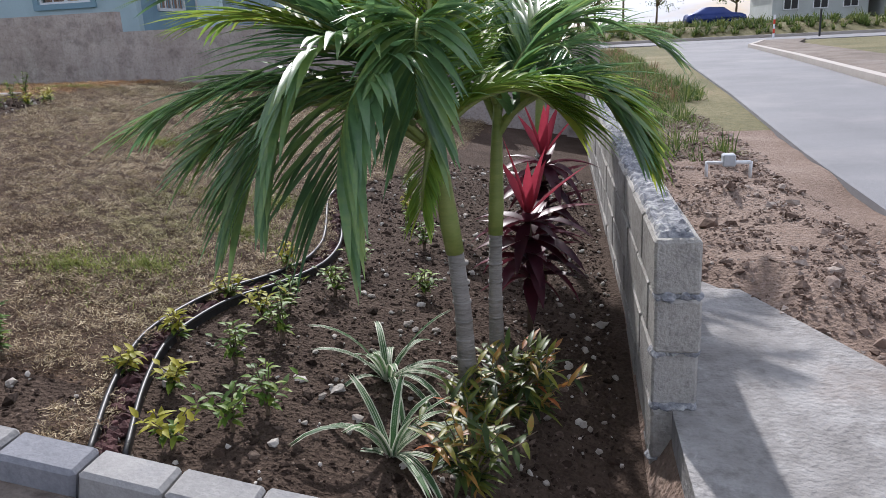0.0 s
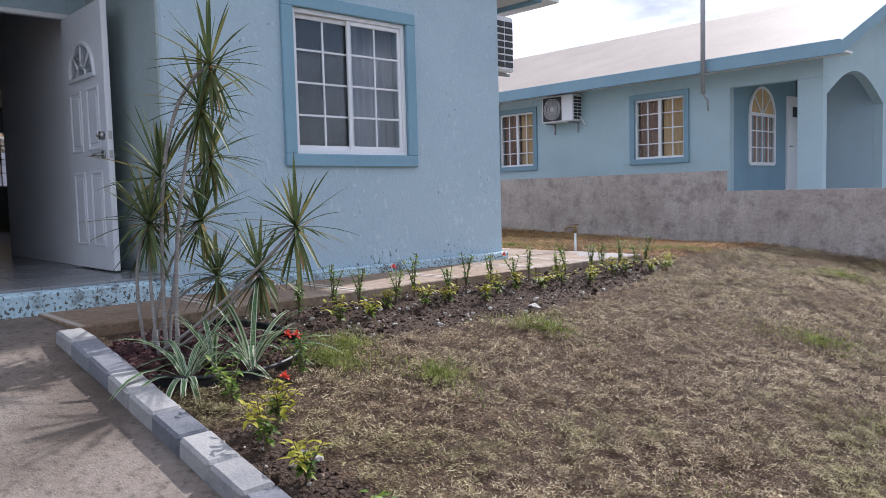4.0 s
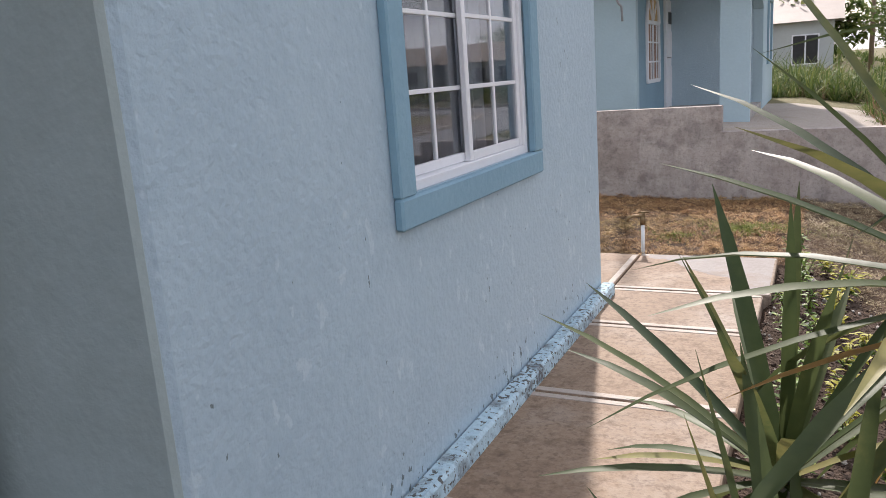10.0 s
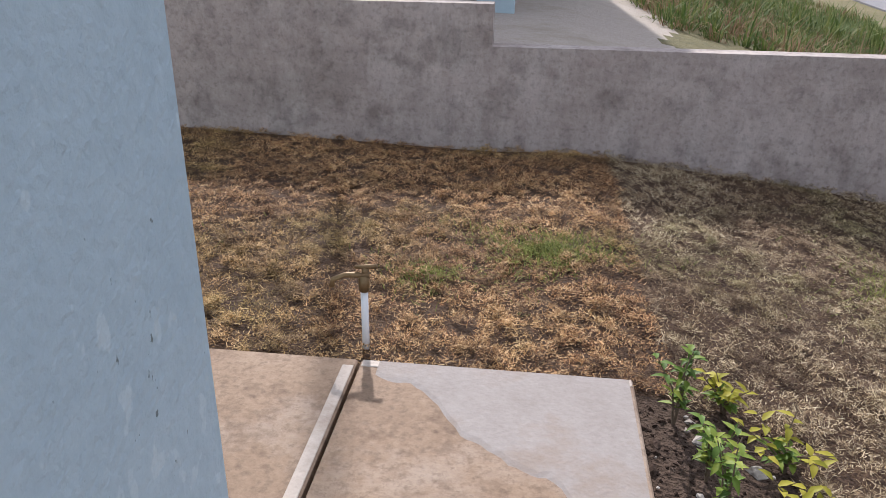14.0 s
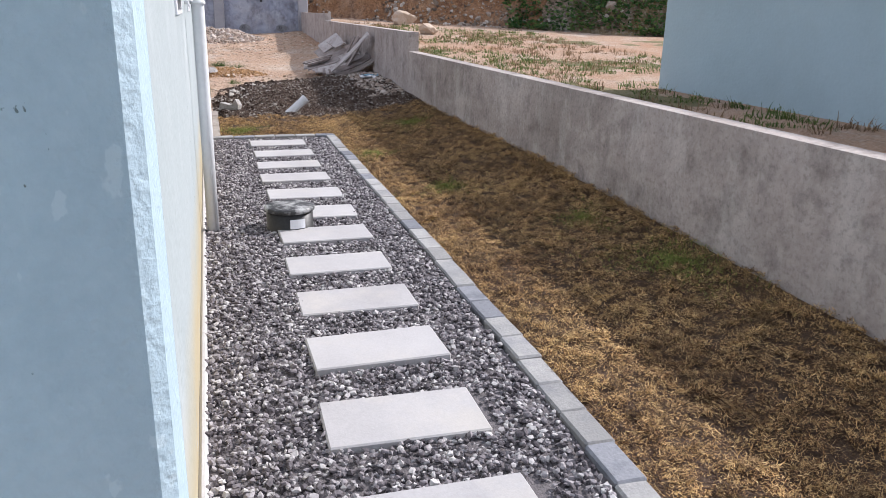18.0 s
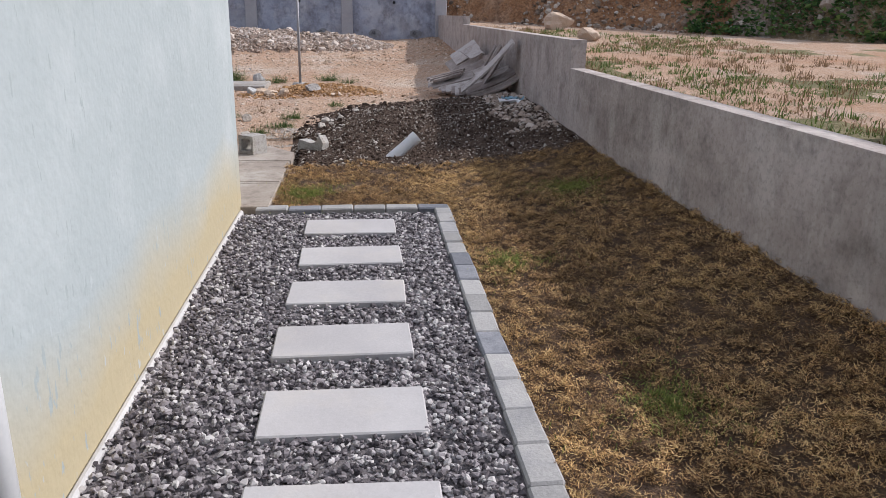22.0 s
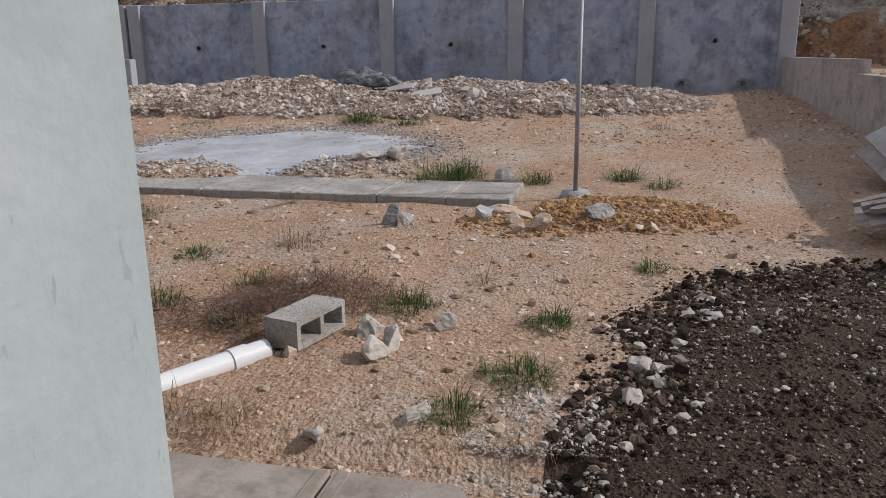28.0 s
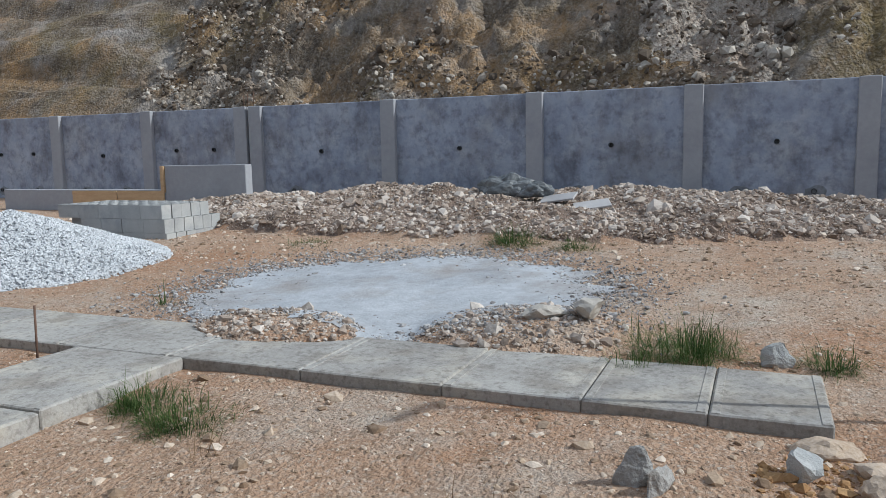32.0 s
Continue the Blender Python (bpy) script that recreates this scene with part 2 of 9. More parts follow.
WHITE = surf("white_paint", [(0.3, (0.72, 0.73, 0.76)), (0.7, (0.82, 0.83, 0.85))], 2, 30, 0.4, 0.45, 0.08, 60)
TRIMW = surf("white_window_metal", [(0.3, (0.76, 0.77, 0.8)), (0.7, (0.84, 0.85, 0.87))], 3, 30, 0.4, 0.35, 0.03, 60)
GREYWALL = surf("grey_cement_render", [(0.25, (0.28, 0.235, 0.21)), (0.5, (0.42, 0.365, 0.335)), (0.75, (0.54, 0.485, 0.45))], 1.2, 14, 0.45, 0.92, 0.6, 24, 0.012,
                stain=(0.58, 0.53, 0.49), stain_scale=1.9, stain_amt=0.4, patch=[((0.22, 0.185, 0.165), 0.8, 0.7, (0.6, 0.6, 1.5)), ((0.13, 0.11, 0.10), 5.0, 0.5, (1, 1, 1)), ((0.64, 0.60, 0.56), 3.4, 0.4, (1, 1, 0.35)), ((0.09, 0.075, 0.07), 30.0, 0.35, (1, 1, 1))])
GREYCAP = surf("pale_cement_cap", [(0.3, (0.42, 0.41, 0.41)), (0.7, (0.56, 0.55, 0.54))], 3, 50, 0.4, 0.9, 0.3, 60)
RETAIN = surf("blue_grey_cast_concrete", [(0.25, (0.19, 0.215, 0.285)), (0.5, (0.325, 0.355, 0.44)), (0.75, (0.45, 0.48, 0.56))], 1.1, 7, 0.45, 0.9, 0.35, 14, 0.02,
              stain=(0.44, 0.45, 0.48), stain_scale=1.2, stain_amt=0.6, patch=[((0.12, 0.12, 0.145), 1.5, 0.75, (1, 1, 0.7)), ((0.20, 0.17, 0.14), 0.7, 0.5, (1, 1, 0.8)), ((0.50, 0.51, 0.55), 3.2, 0.5, (1, 1, 1)), ((0.10, 0.10, 0.12), 6.0, 0.5, (1, 1, 1))])
RETAIN_P = surf("smooth_grey_pilaster", [(0.3, (0.30, 0.30, 0.325)), (0.7, (0.41, 0.41, 0.43))], 1.2, 12, 0.35, 0.9, 0.25, 30)
CONC = surf("buff_walkway_concrete", [(0.25, (0.17, 0.108, 0.068)), (0.5, (0.285, 0.20, 0.135)), (0.75, (0.385, 0.29, 0.21))], 1.6, 35, 0.45, 0.8, 0.35, 90, 0.006,
            stain=(0.47, 0.42, 0.37), stain_scale=1.2, stain_amt=0.5, rnd=0.12, patch=[((0.13, 0.08, 0.05), 14.0, 0.6, (1, 1, 1)), ((0.10, 0.065, 0.045), 45.0, 0.5, (1, 1, 1))])
chips(PAINT_CHIP, (0.12, 0.125, 0.12), 0.7, 48.0, (1, 1, 1), 0.56)
CONC_EDGE = surf("pale_trowelled_concrete", [(0.3, (0.36, 0.32, 0.285)), (0.7, (0.47, 0.43, 0.39))], 3, 50, 0.4, 0.75, 0.3, 70)
MARGIN = surf("tooled_slab_margin", [(0.3, (0.39, 0.325, 0.27)), (0.7, (0.56, 0.50, 0.44))], 3, 50, 0.4, 0.75, 0.4, 70, patch=[((0.27, 0.195, 0.14), 4.0, 0.6, (1, 1, 1))])
CONC_PALE = surf("dusty_slab_concrete", [(0.25, (0.21, 0.175, 0.145)), (0.5, (0.32, 0.275, 0.235)), (0.75, (0.42, 0.375, 0.33))], 1.6, 35, 0.45, 0.85, 0.35, 90, 0.006, rnd=0.12, stain=(0.45, 0.42, 0.38), stain_scale=1.6, stain_amt=0.6, patch=[((0.13, 0.10, 0.08), 7.0, 0.5, (1, 1, 1))])
APRON = surf("dusty_broken_apron", [(0.28, (0.14, 0.13, 0.125)), (0.5, (0.28, 0.27, 0.26)), (0.72, (0.46, 0.45, 0.44))], 1.8, 20, 0.5, 0.9, 0.8, 50, 0.015, stain=(0.17, 0.12, 0.09), stain_scale=0.9, stain_amt=0.7, patch=[((0.07, 0.06, 0.055), 5.0, 0.6, (1, 1, 1)), ((0.55, 0.54, 0.53), 2.5, 0.5, (1, 1, 1))])
BLOCK_WALL = surf("buff_wall_block", [(0.3, (0.30, 0.285, 0.26)), (0.7, (0.45, 0.43, 0.395))], 3, 50, 0.5, 0.95, 0.9, 90, 0.01, rnd=0.25, stain=(0.17, 0.16, 0.155), stain_scale=2.2, stain_amt=0.5, patch=[((0.12, 0.11, 0.105), 40.0, 0.5, (1, 1, 1)), ((0.55, 0.54, 0.51), 6.0, 0.4, (1, 1, 1))])
CONC_GREY = surf("grey_walkway_concrete", [(0.3, (0.26, 0.245, 0.23)), (0.7, (0.45, 0.43, 0.405))], 1.8, 40, 0.5, 0.85, 0.5, 60, 0.008,
                 stain=(0.55, 0.50, 0.42), stain_scale=2.0, stain_amt=0.6, rnd=0.15, patch=[((0.20, 0.17, 0.14), 3.0, 0.6, (1, 1, 1)), ((0.11, 0.095, 0.08), 22.0, 0.6, (1, 1, 1))])
JOINT = surf("dark_joint", [(0.3, (0.10, 0.08, 0.07)), (0.7, (0.17, 0.14, 0.12))], 5, 60, 0.5, 0.95, 0.4, 90)
DRIVE = surf("driveway_concrete", [(0.25, (0.10, 0.077, 0.06)), (0.5, (0.18, 0.145, 0.118)), (0.75, (0.28, 0.235, 0.20))], 0.9, 45, 0.5, 0.9, 0.6, 110, 0.01,
             stain=(0.30, 0.27, 0.245), stain_scale=0.8, stain_amt=0.5, patch=[((0.075, 0.055, 0.042), 1.1, 0.7, (1, 1, 1)), ((0.05, 0.035, 0.028), 26.0, 0.6, (1, 1, 1))])
ASPHALT = surf("worn_asphalt", [(0.3, (0.15, 0.15, 0.16)), (0.7, (0.24, 0.24, 0.25))], 0.5, 60, 0.4, 0.85, 0.3, 120,
               stain=(0.30, 0.29, 0.29), stain_scale=0.4, stain_amt=0.5)
KERB_A = surf("grey_kerb_block", [(0.3, (0.25, 0.245, 0.24)), (0.7, (0.41, 0.40, 0.39))], 4, 60, 0.5, 0.9, 0.5, 90, 0.006, rnd=0.35,
              stain=(0.14, 0.15, 0.18), stain_scale=3.0, stain_amt=0.45)
KERB_B = surf("dark_kerb_block", [(0.3, (0.15, 0.155, 0.175)), (0.7, (0.27, 0.275, 0.30))], 4, 60, 0.5, 0.9, 0.5, 90, 0.006, rnd=0.3,
              stain=(0.05, 0.06, 0.08), stain_scale=4.0, stain_amt=0.6)
PAVER = surf("pale_concrete_paver", [(0.3, (0.355, 0.34, 0.345)), (0.7, (0.475, 0.46, 0.46))], 2.5, 70, 0.4, 0.85, 0.2, 120, 0.004, rnd=0.15,
             stain=(0.52, 0.48, 0.42), stain_scale=2.2, stain_amt=0.4)
BLOCK = surf("hollow_block_concrete", [(0.3, (0.34, 0.34, 0.34)), (0.7, (0.50, 0.50, 0.49))], 4, 70, 0.5, 0.95, 0.8, 120, 0.008, rnd=0.2,
             stain=(0.22, 0.23, 0.26), stain_scale=3.0, stain_amt=0.5)
BLOCK_PALE = surf("pale_block_concrete", [(0.3, (0.44, 0.43, 0.40)), (0.7, (0.60, 0.59, 0.56))], 4, 70, 0.5, 0.95, 0.7, 120, 0.008, rnd=0.2)
MORTAR = surf("mortar", [(0.36, (0.10, 0.105, 0.125)), (0.5, (0.26, 0.265, 0.285)), (0.62, (0.48, 0.48, 0.47))], 16, 60, 0.35, 0.95, 0.9, 60, 0.01)
LAWN = surf("dry_turf_thatch", [(0.3, (0.028, 0.016, 0.010)), (0.5, (0.085, 0.050, 0.030)), (0.72, (0.22, 0.14, 0.08))], 14, 80, 0.6, 0.95, 1.0, 70, 0.03,
            stain=(0.075, 0.05, 0.028), stain_scale=0.7, stain_amt=0.6)
SOIL = surf("dark_garden_soil", [(0.3, (0.036, 0.024, 0.018)), (0.7, (0.13, 0.093, 0.072))], 3, 60, 0.55, 0.95, 1.0, 60, 0.03,
            stain=(0.115, 0.085, 0.065), stain_scale=1.5, stain_amt=0.5, spec=0.1)
DIRT = surf("orange_marl_dirt", [(0.25, (0.29, 0.165, 0.10)), (0.5, (0.43, 0.28, 0.185)), (0.75, (0.55, 0.405, 0.295))], 0.5, 34, 0.62, 0.95, 1.0, 45, 0.03,
            stain=(0.50, 0.45, 0.39), stain_scale=0.9, stain_amt=0.7, patch=[((0.37, 0.185, 0.09), 0.35, 0.85, (1, 1, 1)), ((0.25, 0.16, 0.105), 6.0, 0.55, (1, 1, 1)), ((0.15, 0.10, 0.06), 24.0, 0.55, (1, 1, 1)), ((0.62, 0.54, 0.46), 30.0, 0.5, (1, 1, 1))])
RUBBLE = surf("pinkish_rubble_soil", [(0.25, (0.13, 0.085, 0.063)), (0.5, (0.24, 0.17, 0.13)), (0.75, (0.40, 0.32, 0.27))], 1.2, 35, 0.5, 0.95, 1.0, 45, 0.04)
FIELD = surf("weedy_field", [(0.25, (0.07, 0.07, 0.028)), (0.5, (0.145, 0.13, 0.055)), (0.75, (0.32, 0.25, 0.15))], 0.35, 9, 0.5, 0.95, 0.8, 20, 0.05)
CLIFF = surf("cut_marl_slope", [(0.28, (0.05, 0.036, 0.025)), (0.44, (0.13, 0.095, 0.065)), (0.55, (0.24, 0.185, 0.13)), (0.72, (0.44, 0.385, 0.32))], 1.6, 14, 0.55, 0.95, 1.0, 16, 0.1,
             stain=(0.20, 0.145, 0.06), stain_scale=0.3, stain_amt=0.85, patch=[((0.44, 0.40, 0.37), 0.5, 0.85, (1, 1, 1)), ((0.42, 0.25, 0.11), 0.45, 0.9, (1, 1, 1)), ((0.055, 0.04, 0.028), 1.1, 0.5, (1, 1, 1)), ((0.035, 0.028, 0.022), 5.0, 0.5, (1, 1, 1)), ((0.52, 0.47, 0.42), 11.0, 0.35, (1, 1, 1))])
SCREE = surf("white_marl_scree", [(0.28, (0.20, 0.15, 0.11)), (0.45, (0.36, 0.30, 0.25)), (0.7, (0.60, 0.55, 0.49))], 1.4, 14, 0.5, 0.95, 1.0, 16, 0.1,
             stain=(0.34, 0.17, 0.075), stain_scale=0.35, stain_amt=0.6, patch=[((0.14, 0.09, 0.06), 3.0, 0.7, (1, 1, 1)), ((0.08, 0.055, 0.04), 10.0, 0.65, (1, 1, 1))])
REDCUT = surf("rust_clay_cut", [(0.28, (0.14, 0.065, 0.03)), (0.5, (0.30, 0.155, 0.075)), (0.72, (0.46, 0.30, 0.18))], 1.8, 14, 0.5, 0.95, 1.0, 16, 0.1,
             stain=(0.40, 0.30, 0.22), stain_scale=0.8, stain_amt=0.6, patch=[((0.09, 0.045, 0.025), 4.0, 0.75, (1, 1, 0.6)), ((0.06, 0.03, 0.02), 12.0, 0.6, (1, 1, 1))])
GLASS = glass_mat("window_glass", (0.80, 0.84, 0.88))
DARKROOM = surf("dim_interior_paint", [(0.3, (0.42, 0.42, 0.42)), (0.7, (0.52, 0.52, 0.51))], 1, 20, 0.3, 0.8, 0.1, 40)
TILE = surf("grey_floor_tile", [(0.3, (0.17, 0.17, 0.18)), (0.7, (0.26, 0.26, 0.27))], 1.5, 25, 0.4, 0.25, 0.05, 60, rnd=0.15, stain=(0.33, 0.33, 0.34), stain_scale=2, stain_amt=0.5)
ROOF = surf("cream_roof_sheet", [(0.3, (0.33, 0.275, 0.235)), (0.7, (0.44, 0.38, 0.33))], 0.8, 20, 0.3, 0.7, 0.2, 30)
NPAINT = surf("aqua_grey_render", [(0.3, (0.37, 0.49, 0.545)), (0.7, (0.44, 0.57, 0.625))], 0.7, 25, 0.35, 0.75, 0.3, 26, stain=(0.33, 0.43, 0.47), stain_scale=0.6, stain_amt=0.4)
NDEEP = surf("slate_blue_trim", [(0.3, (0.185, 0.30, 0.38)), (0.7, (0.24, 0.375, 0.46))], 1.2, 40, 0.4, 0.7, 0.2, 40)
METAL = surf("galvanised_metal", [(0.3, (0.26, 0.265, 0.28)), (0.7, (0.40, 0.405, 0.42))], 4, 60, 0.5, 0.6, 0.15, 60, metal=0.35)
STEEL = surf("brushed_nickel", [(0.3, (0.35, 0.34, 0.33)), (0.7, (0.5, 0.49, 0.47))], 6, 80, 0.5, 0.28, 0.02, 60, metal=1.0)
PVC = surf("white_pvc", [(0.3, (0.66, 0.68, 0.70)), (0.7, (0.78, 0.79, 0.80))], 3, 40, 0.5, 0.4, 0.05, 60)
BLACKP = surf("black_plastic", [(0.3, (0.012, 0.012, 0.013)), (0.7, (0.035, 0.035, 0.037))], 5, 50, 0.5, 0.45, 0.1, 60)


# ---- builders ----
def rows_mesh(name, verts, faces, material, smooth=False):
    me = bpy.data.meshes.new(name)
    me.from_pydata([tuple(v) for v in verts], [], [tuple(f) for f in faces])
    me.materials.append(material)
    if smooth:
        me.polygons.foreach_set("use_smooth", [True] * len(me.polygons))
    me.update()
    return me


def arrays_mesh(name, verts, tris, material, smooth=False):
    """A triangle mesh from numpy arrays."""
    me = bpy.data.meshes.new(name)
    me.vertices.add(len(verts))
    me.vertices.foreach_set("co", np.ascontiguousarray(verts, np.float32).ravel())
    me.loops.add(len(tris) * 3)
    me.loops.foreach_set("vertex_index", np.ascontiguousarray(tris, np.int32).ravel())
    me.polygons.add(len(tris))
    me.polygons.foreach_set("loop_start", np.arange(0, len(tris) * 3, 3, dtype=np.int32))
    me.polygons.foreach_set("loop_total", np.full(len(tris), 3, np.int32))
    me.polygons.foreach_set("use_smooth", np.full(len(tris), smooth, bool))
    me.materials.append(material)
    me.update(calc_edges=True)
    me.validate()
    return me


def put(name, me, parent=None, m=None, label=""):
    ob = new(name, me)
    if parent is not None:
        ob.parent = parent
    if m is not None:
        ob.matrix_local = m
    if label:
        ob["label"] = label
    return ob


def part(name, bm, material, parent, label="", smooth=False):
    """Links a bmesh as one mesh object under a thing or a part."""
    me = bpy.data.meshes.new(name)
    bm.to_mesh(me)
    bm.free()
    me.materials.append(material)
    if smooth:
        me.polygons.foreach_set("use_smooth", [True] * len(me.polygons))
    return put(name, me, parent, None, label)


def empty(name, x=0, y=0, z=0, rz=0):
    ob = new(name)
    ob.empty_display_size = 0.1
    ob.matrix_world = pose(x, y, z, 0, 0, rz)
    return ob


def chamfered(sx, sy, sz, b):
    """Vertices and faces of a box with cut edges, its middle at the origin."""
    vs, idx = [], {}
    for i in (-1, 1):
        for j in (-1, 1):
            for k in (-1, 1):
                for a in range(3):
                    h = [sx / 2, sy / 2, sz / 2]
                    p = [i * (h[0] - b), j * (h[1] - b), k * (h[2] - b)]
                    p[a] = (i, j, k)[a] * h[a]
                    idx[i, j, k, a] = len(vs)
                    vs.append(p)
    fs = []
    for a in range(3):
        u, v = (a + 1) % 3, (a + 2) % 3
        for s in (-1, 1):
            q = []
            for du, dv in ((-1, -1), (1, -1), (1, 1), (-1, 1)):
                c = [0, 0, 0]
                c[a], c[u], c[v] = s, du, dv
                q.append(idx[c[0], c[1], c[2], a])
            fs.append(q if s > 0 else q[::-1])
        for su in (-1, 1):
            for sv in (-1, 1):
                c0, c1 = [0, 0, 0], [0, 0, 0]
                c0[a], c1[a] = -1, 1
                c0[u] = c1[u] = su
                c0[v] = c1[v] = sv
                q = [idx[(*c0, u)], idx[(*c1, u)], idx[(*c1, v)], idx[(*c0, v)]]
                fs.append(q if su * sv < 0 else q[::-1])
    for i in (-1, 1):
        for j in (-1, 1):
            for k in (-1, 1):
                q = [idx[i, j, k, 0], idx[i, j, k, 1], idx[i, j, k, 2]]
                fs.append(q if i * j * k > 0 else q[::-1])
    return vs, fs


CACHE = {}


def box_mesh(name, sx, sy, sz, material, b=0.004):
    key = (name, round(sx, 4), round(sy, 4), round(sz, 4), material.name, b)
    if key not in CACHE:
        CACHE[key] = rows_mesh(name, *chamfered(sx, sy, sz, min(b, sx / 3, sy / 3, sz / 3)), material)
    return CACHE[key]


def box(name, x0, x1, y0, y1, z0, z1, material, parent=None, b=0.004, label=""):
    """A box between two corners, given in the parent's space."""
    me = box_mesh(name, abs(x1 - x0), abs(y1 - y0), abs(z1 - z0), material, b)
    return put(name, me, parent, Matrix.Translation(((x0 + x1) / 2, (y0 + y1) / 2, (z0 + z1) / 2)), label)


def tube(points, radius, sides=8, cap=True):
    """Verts and faces of a tube along points; radius is a number or one per point."""
    pts = [Vector(p) for p in points]
    rad = radius if isinstance(radius, (list, tuple)) else [radius] * len(pts)
    vs, fs = [], []
    side = None
    for i, p in enumerate(pts):
        d = (pts[min(i + 1, len(pts) - 1)] - pts[max(i - 1, 0)]).normalized()
        if side is None:
            side = d.orthogonal().normalized()
        side = (side - d * side.dot(d)).normalized()
        other = d.cross(side)
        for k in range(sides):
            a = 2 * math.pi * k / sides
            vs.append(p + (side * math.cos(a) + other * math.sin(a)) * rad[i])
    for i in range(len(pts) - 1):
        for k in range(sides):
            a, b2 = i * sides + k, i * sides + (k + 1) % sides
            fs.append((a, b2, b2 + sides, a + sides))
    if cap:
        fs.append(tuple(range(sides))[::-1])
        fs.append(tuple(range((len(pts) - 1) * sides, len(pts) * sides)))
    return vs, fs


def pipe(name, points, radius, material, parent=None, sides=10, label="", cap=True):
    return put(name, rows_mesh(name, *tube(points, radius, sides, cap), material, True), parent, None, label)


def hollow(name, length, r0, r1, material, parent=None, sides=36, label=""):
    """An open pipe along z from 0 to length, with wall thickness r0 - r1."""
    vs, fs = [], []
    for r, z in ((r0, 0), (r0, length), (r1, length), (r1, 0)):
        for k in range(sides):
            a = 2 * math.pi * k / sides
            vs.append((r * math.cos(a), r * math.sin(a), z))
    for i in range(4):
        for k in range(sides):
            a, b2 = i * sides + k, i * sides + (k + 1) % sides
            c, d = ((i + 1) % 4) * sides + k, ((i + 1) % 4) * sides + (k + 1) % sides
            fs.append((a, b2, d, c))
    return put(name, rows_mesh(name, vs, fs, material, False), parent, None, label)


def ramp(v, table):
    return float(np.interp(v, [a for a, _ in table], [b2 for _, b2 in table]))


# ---- ground: heights ----
SLOPE = [(-60, 0.9), (-33, 0.68), (-24.5, 0.25), (-17.5, 0.0), (-5.4, 0.0), (-3.94, -0.20), (-2.14, -0.53), (-0.82, -0.80), (0.3, -0.98), (8, -1.0), (60, -0.8)]


def wob(x, y, s):
    return noise.noise(Vector((x * s, y * s, 3.7)))


BANK = [(-30, 0.10), (-19, 0.22), (-14, 0.20), (-12.3, 0.14), (-9.5, 0.05), (-8.2, 0.0), (-6, -0.08), (-3.5, 0.0), (0, 0.0)]


def lawn_z(x, y):
    """The yard's fall towards the street, with earth banked up along the boundary wall."""
    return ramp(x, SLOPE) + (ramp(x, BANK) * min(1.0, max(0.0, (y - 8.5) / 1.35)) ** 1.4 if y < 10.03 else 0.0)


def lawn_heights(x, y):
    """The same for arrays."""
    slope = np.interp(x, [p for p, _ in SLOPE], [p for _, p in SLOPE])
    return slope + np.interp(x, [p for p, _ in BANK], [p for _, p in BANK]) * np.clip((y - 8.5) / 1.35, 0, 1) ** 1.4


def bump(x, y, cx, cy, rx, ry, h, p=2.0):
    d = ((x - cx) / rx) ** 2 + ((y - cy) / ry) ** 2
    return h * max(0.0, 1 - d) ** (1 / p) if d < 1 else 0.0


def north_z(x, y):
    """The plots beyond the boundary wall, up to the cut hillside."""
    z = lawn_z(x, y) + ramp(x, [(-7, 0.5), (-3.3, 0.35), (-1, 0.1), (0.4, 0.0)])
    base = ramp(y, [(10.1, -33.7), (11.5, -33.0), (14, -31.8), (19, -28.2), (40, -24)])
    d = base - x + 0.8 * wob(x, y, 0.35)
    if d > 0:
        d = min(d, 10.0) * ramp(y, [(28, 1), (40, 0)])
        z += ramp(d, [(0, 0), (0.6, 0.85), (1.6, 1.2), (4.5, 3.6), (10, 8.5)]) + (0.5 * wob(x, y, 0.5) + 0.5 * abs(wob(x, y, 1.3)) + 0.3 * abs(wob(x, y, 2.9))) * min(d, 1)
    return z


def hill_z(x, y):
    d = -33.75 - x
    d += 0.28 * math.sin(5.2 * d + 1.5 * y + 5 * wob(x, y, 0.35)) * min(1, max(0, d - 1)) * (0.6 + 0.8 * wob(x, y, 0.7))
    n = 0.7 * wob(x, y, 0.4) + 0.8 * abs(wob(x, y, 0.9)) + 0.55 * abs(wob(x, y, 2.1)) + 0.35 * abs(wob(x, y, 4.5)) + 0.15 * wob(x, y, 9.0)
    return 2.40 + ramp(d + 0.6 * wob(0, y, 0.5), [(0, 0), (0.9, 0.05), (1.5, 0.75), (2.1, 1.0), (3.4, 2.7), (4.2, 3.0), (6.2, 5.2), (9, 7.5), (18, 10), (60, 14)]) + n * min(max(d - 0.4, 0) * 0.6, 1)


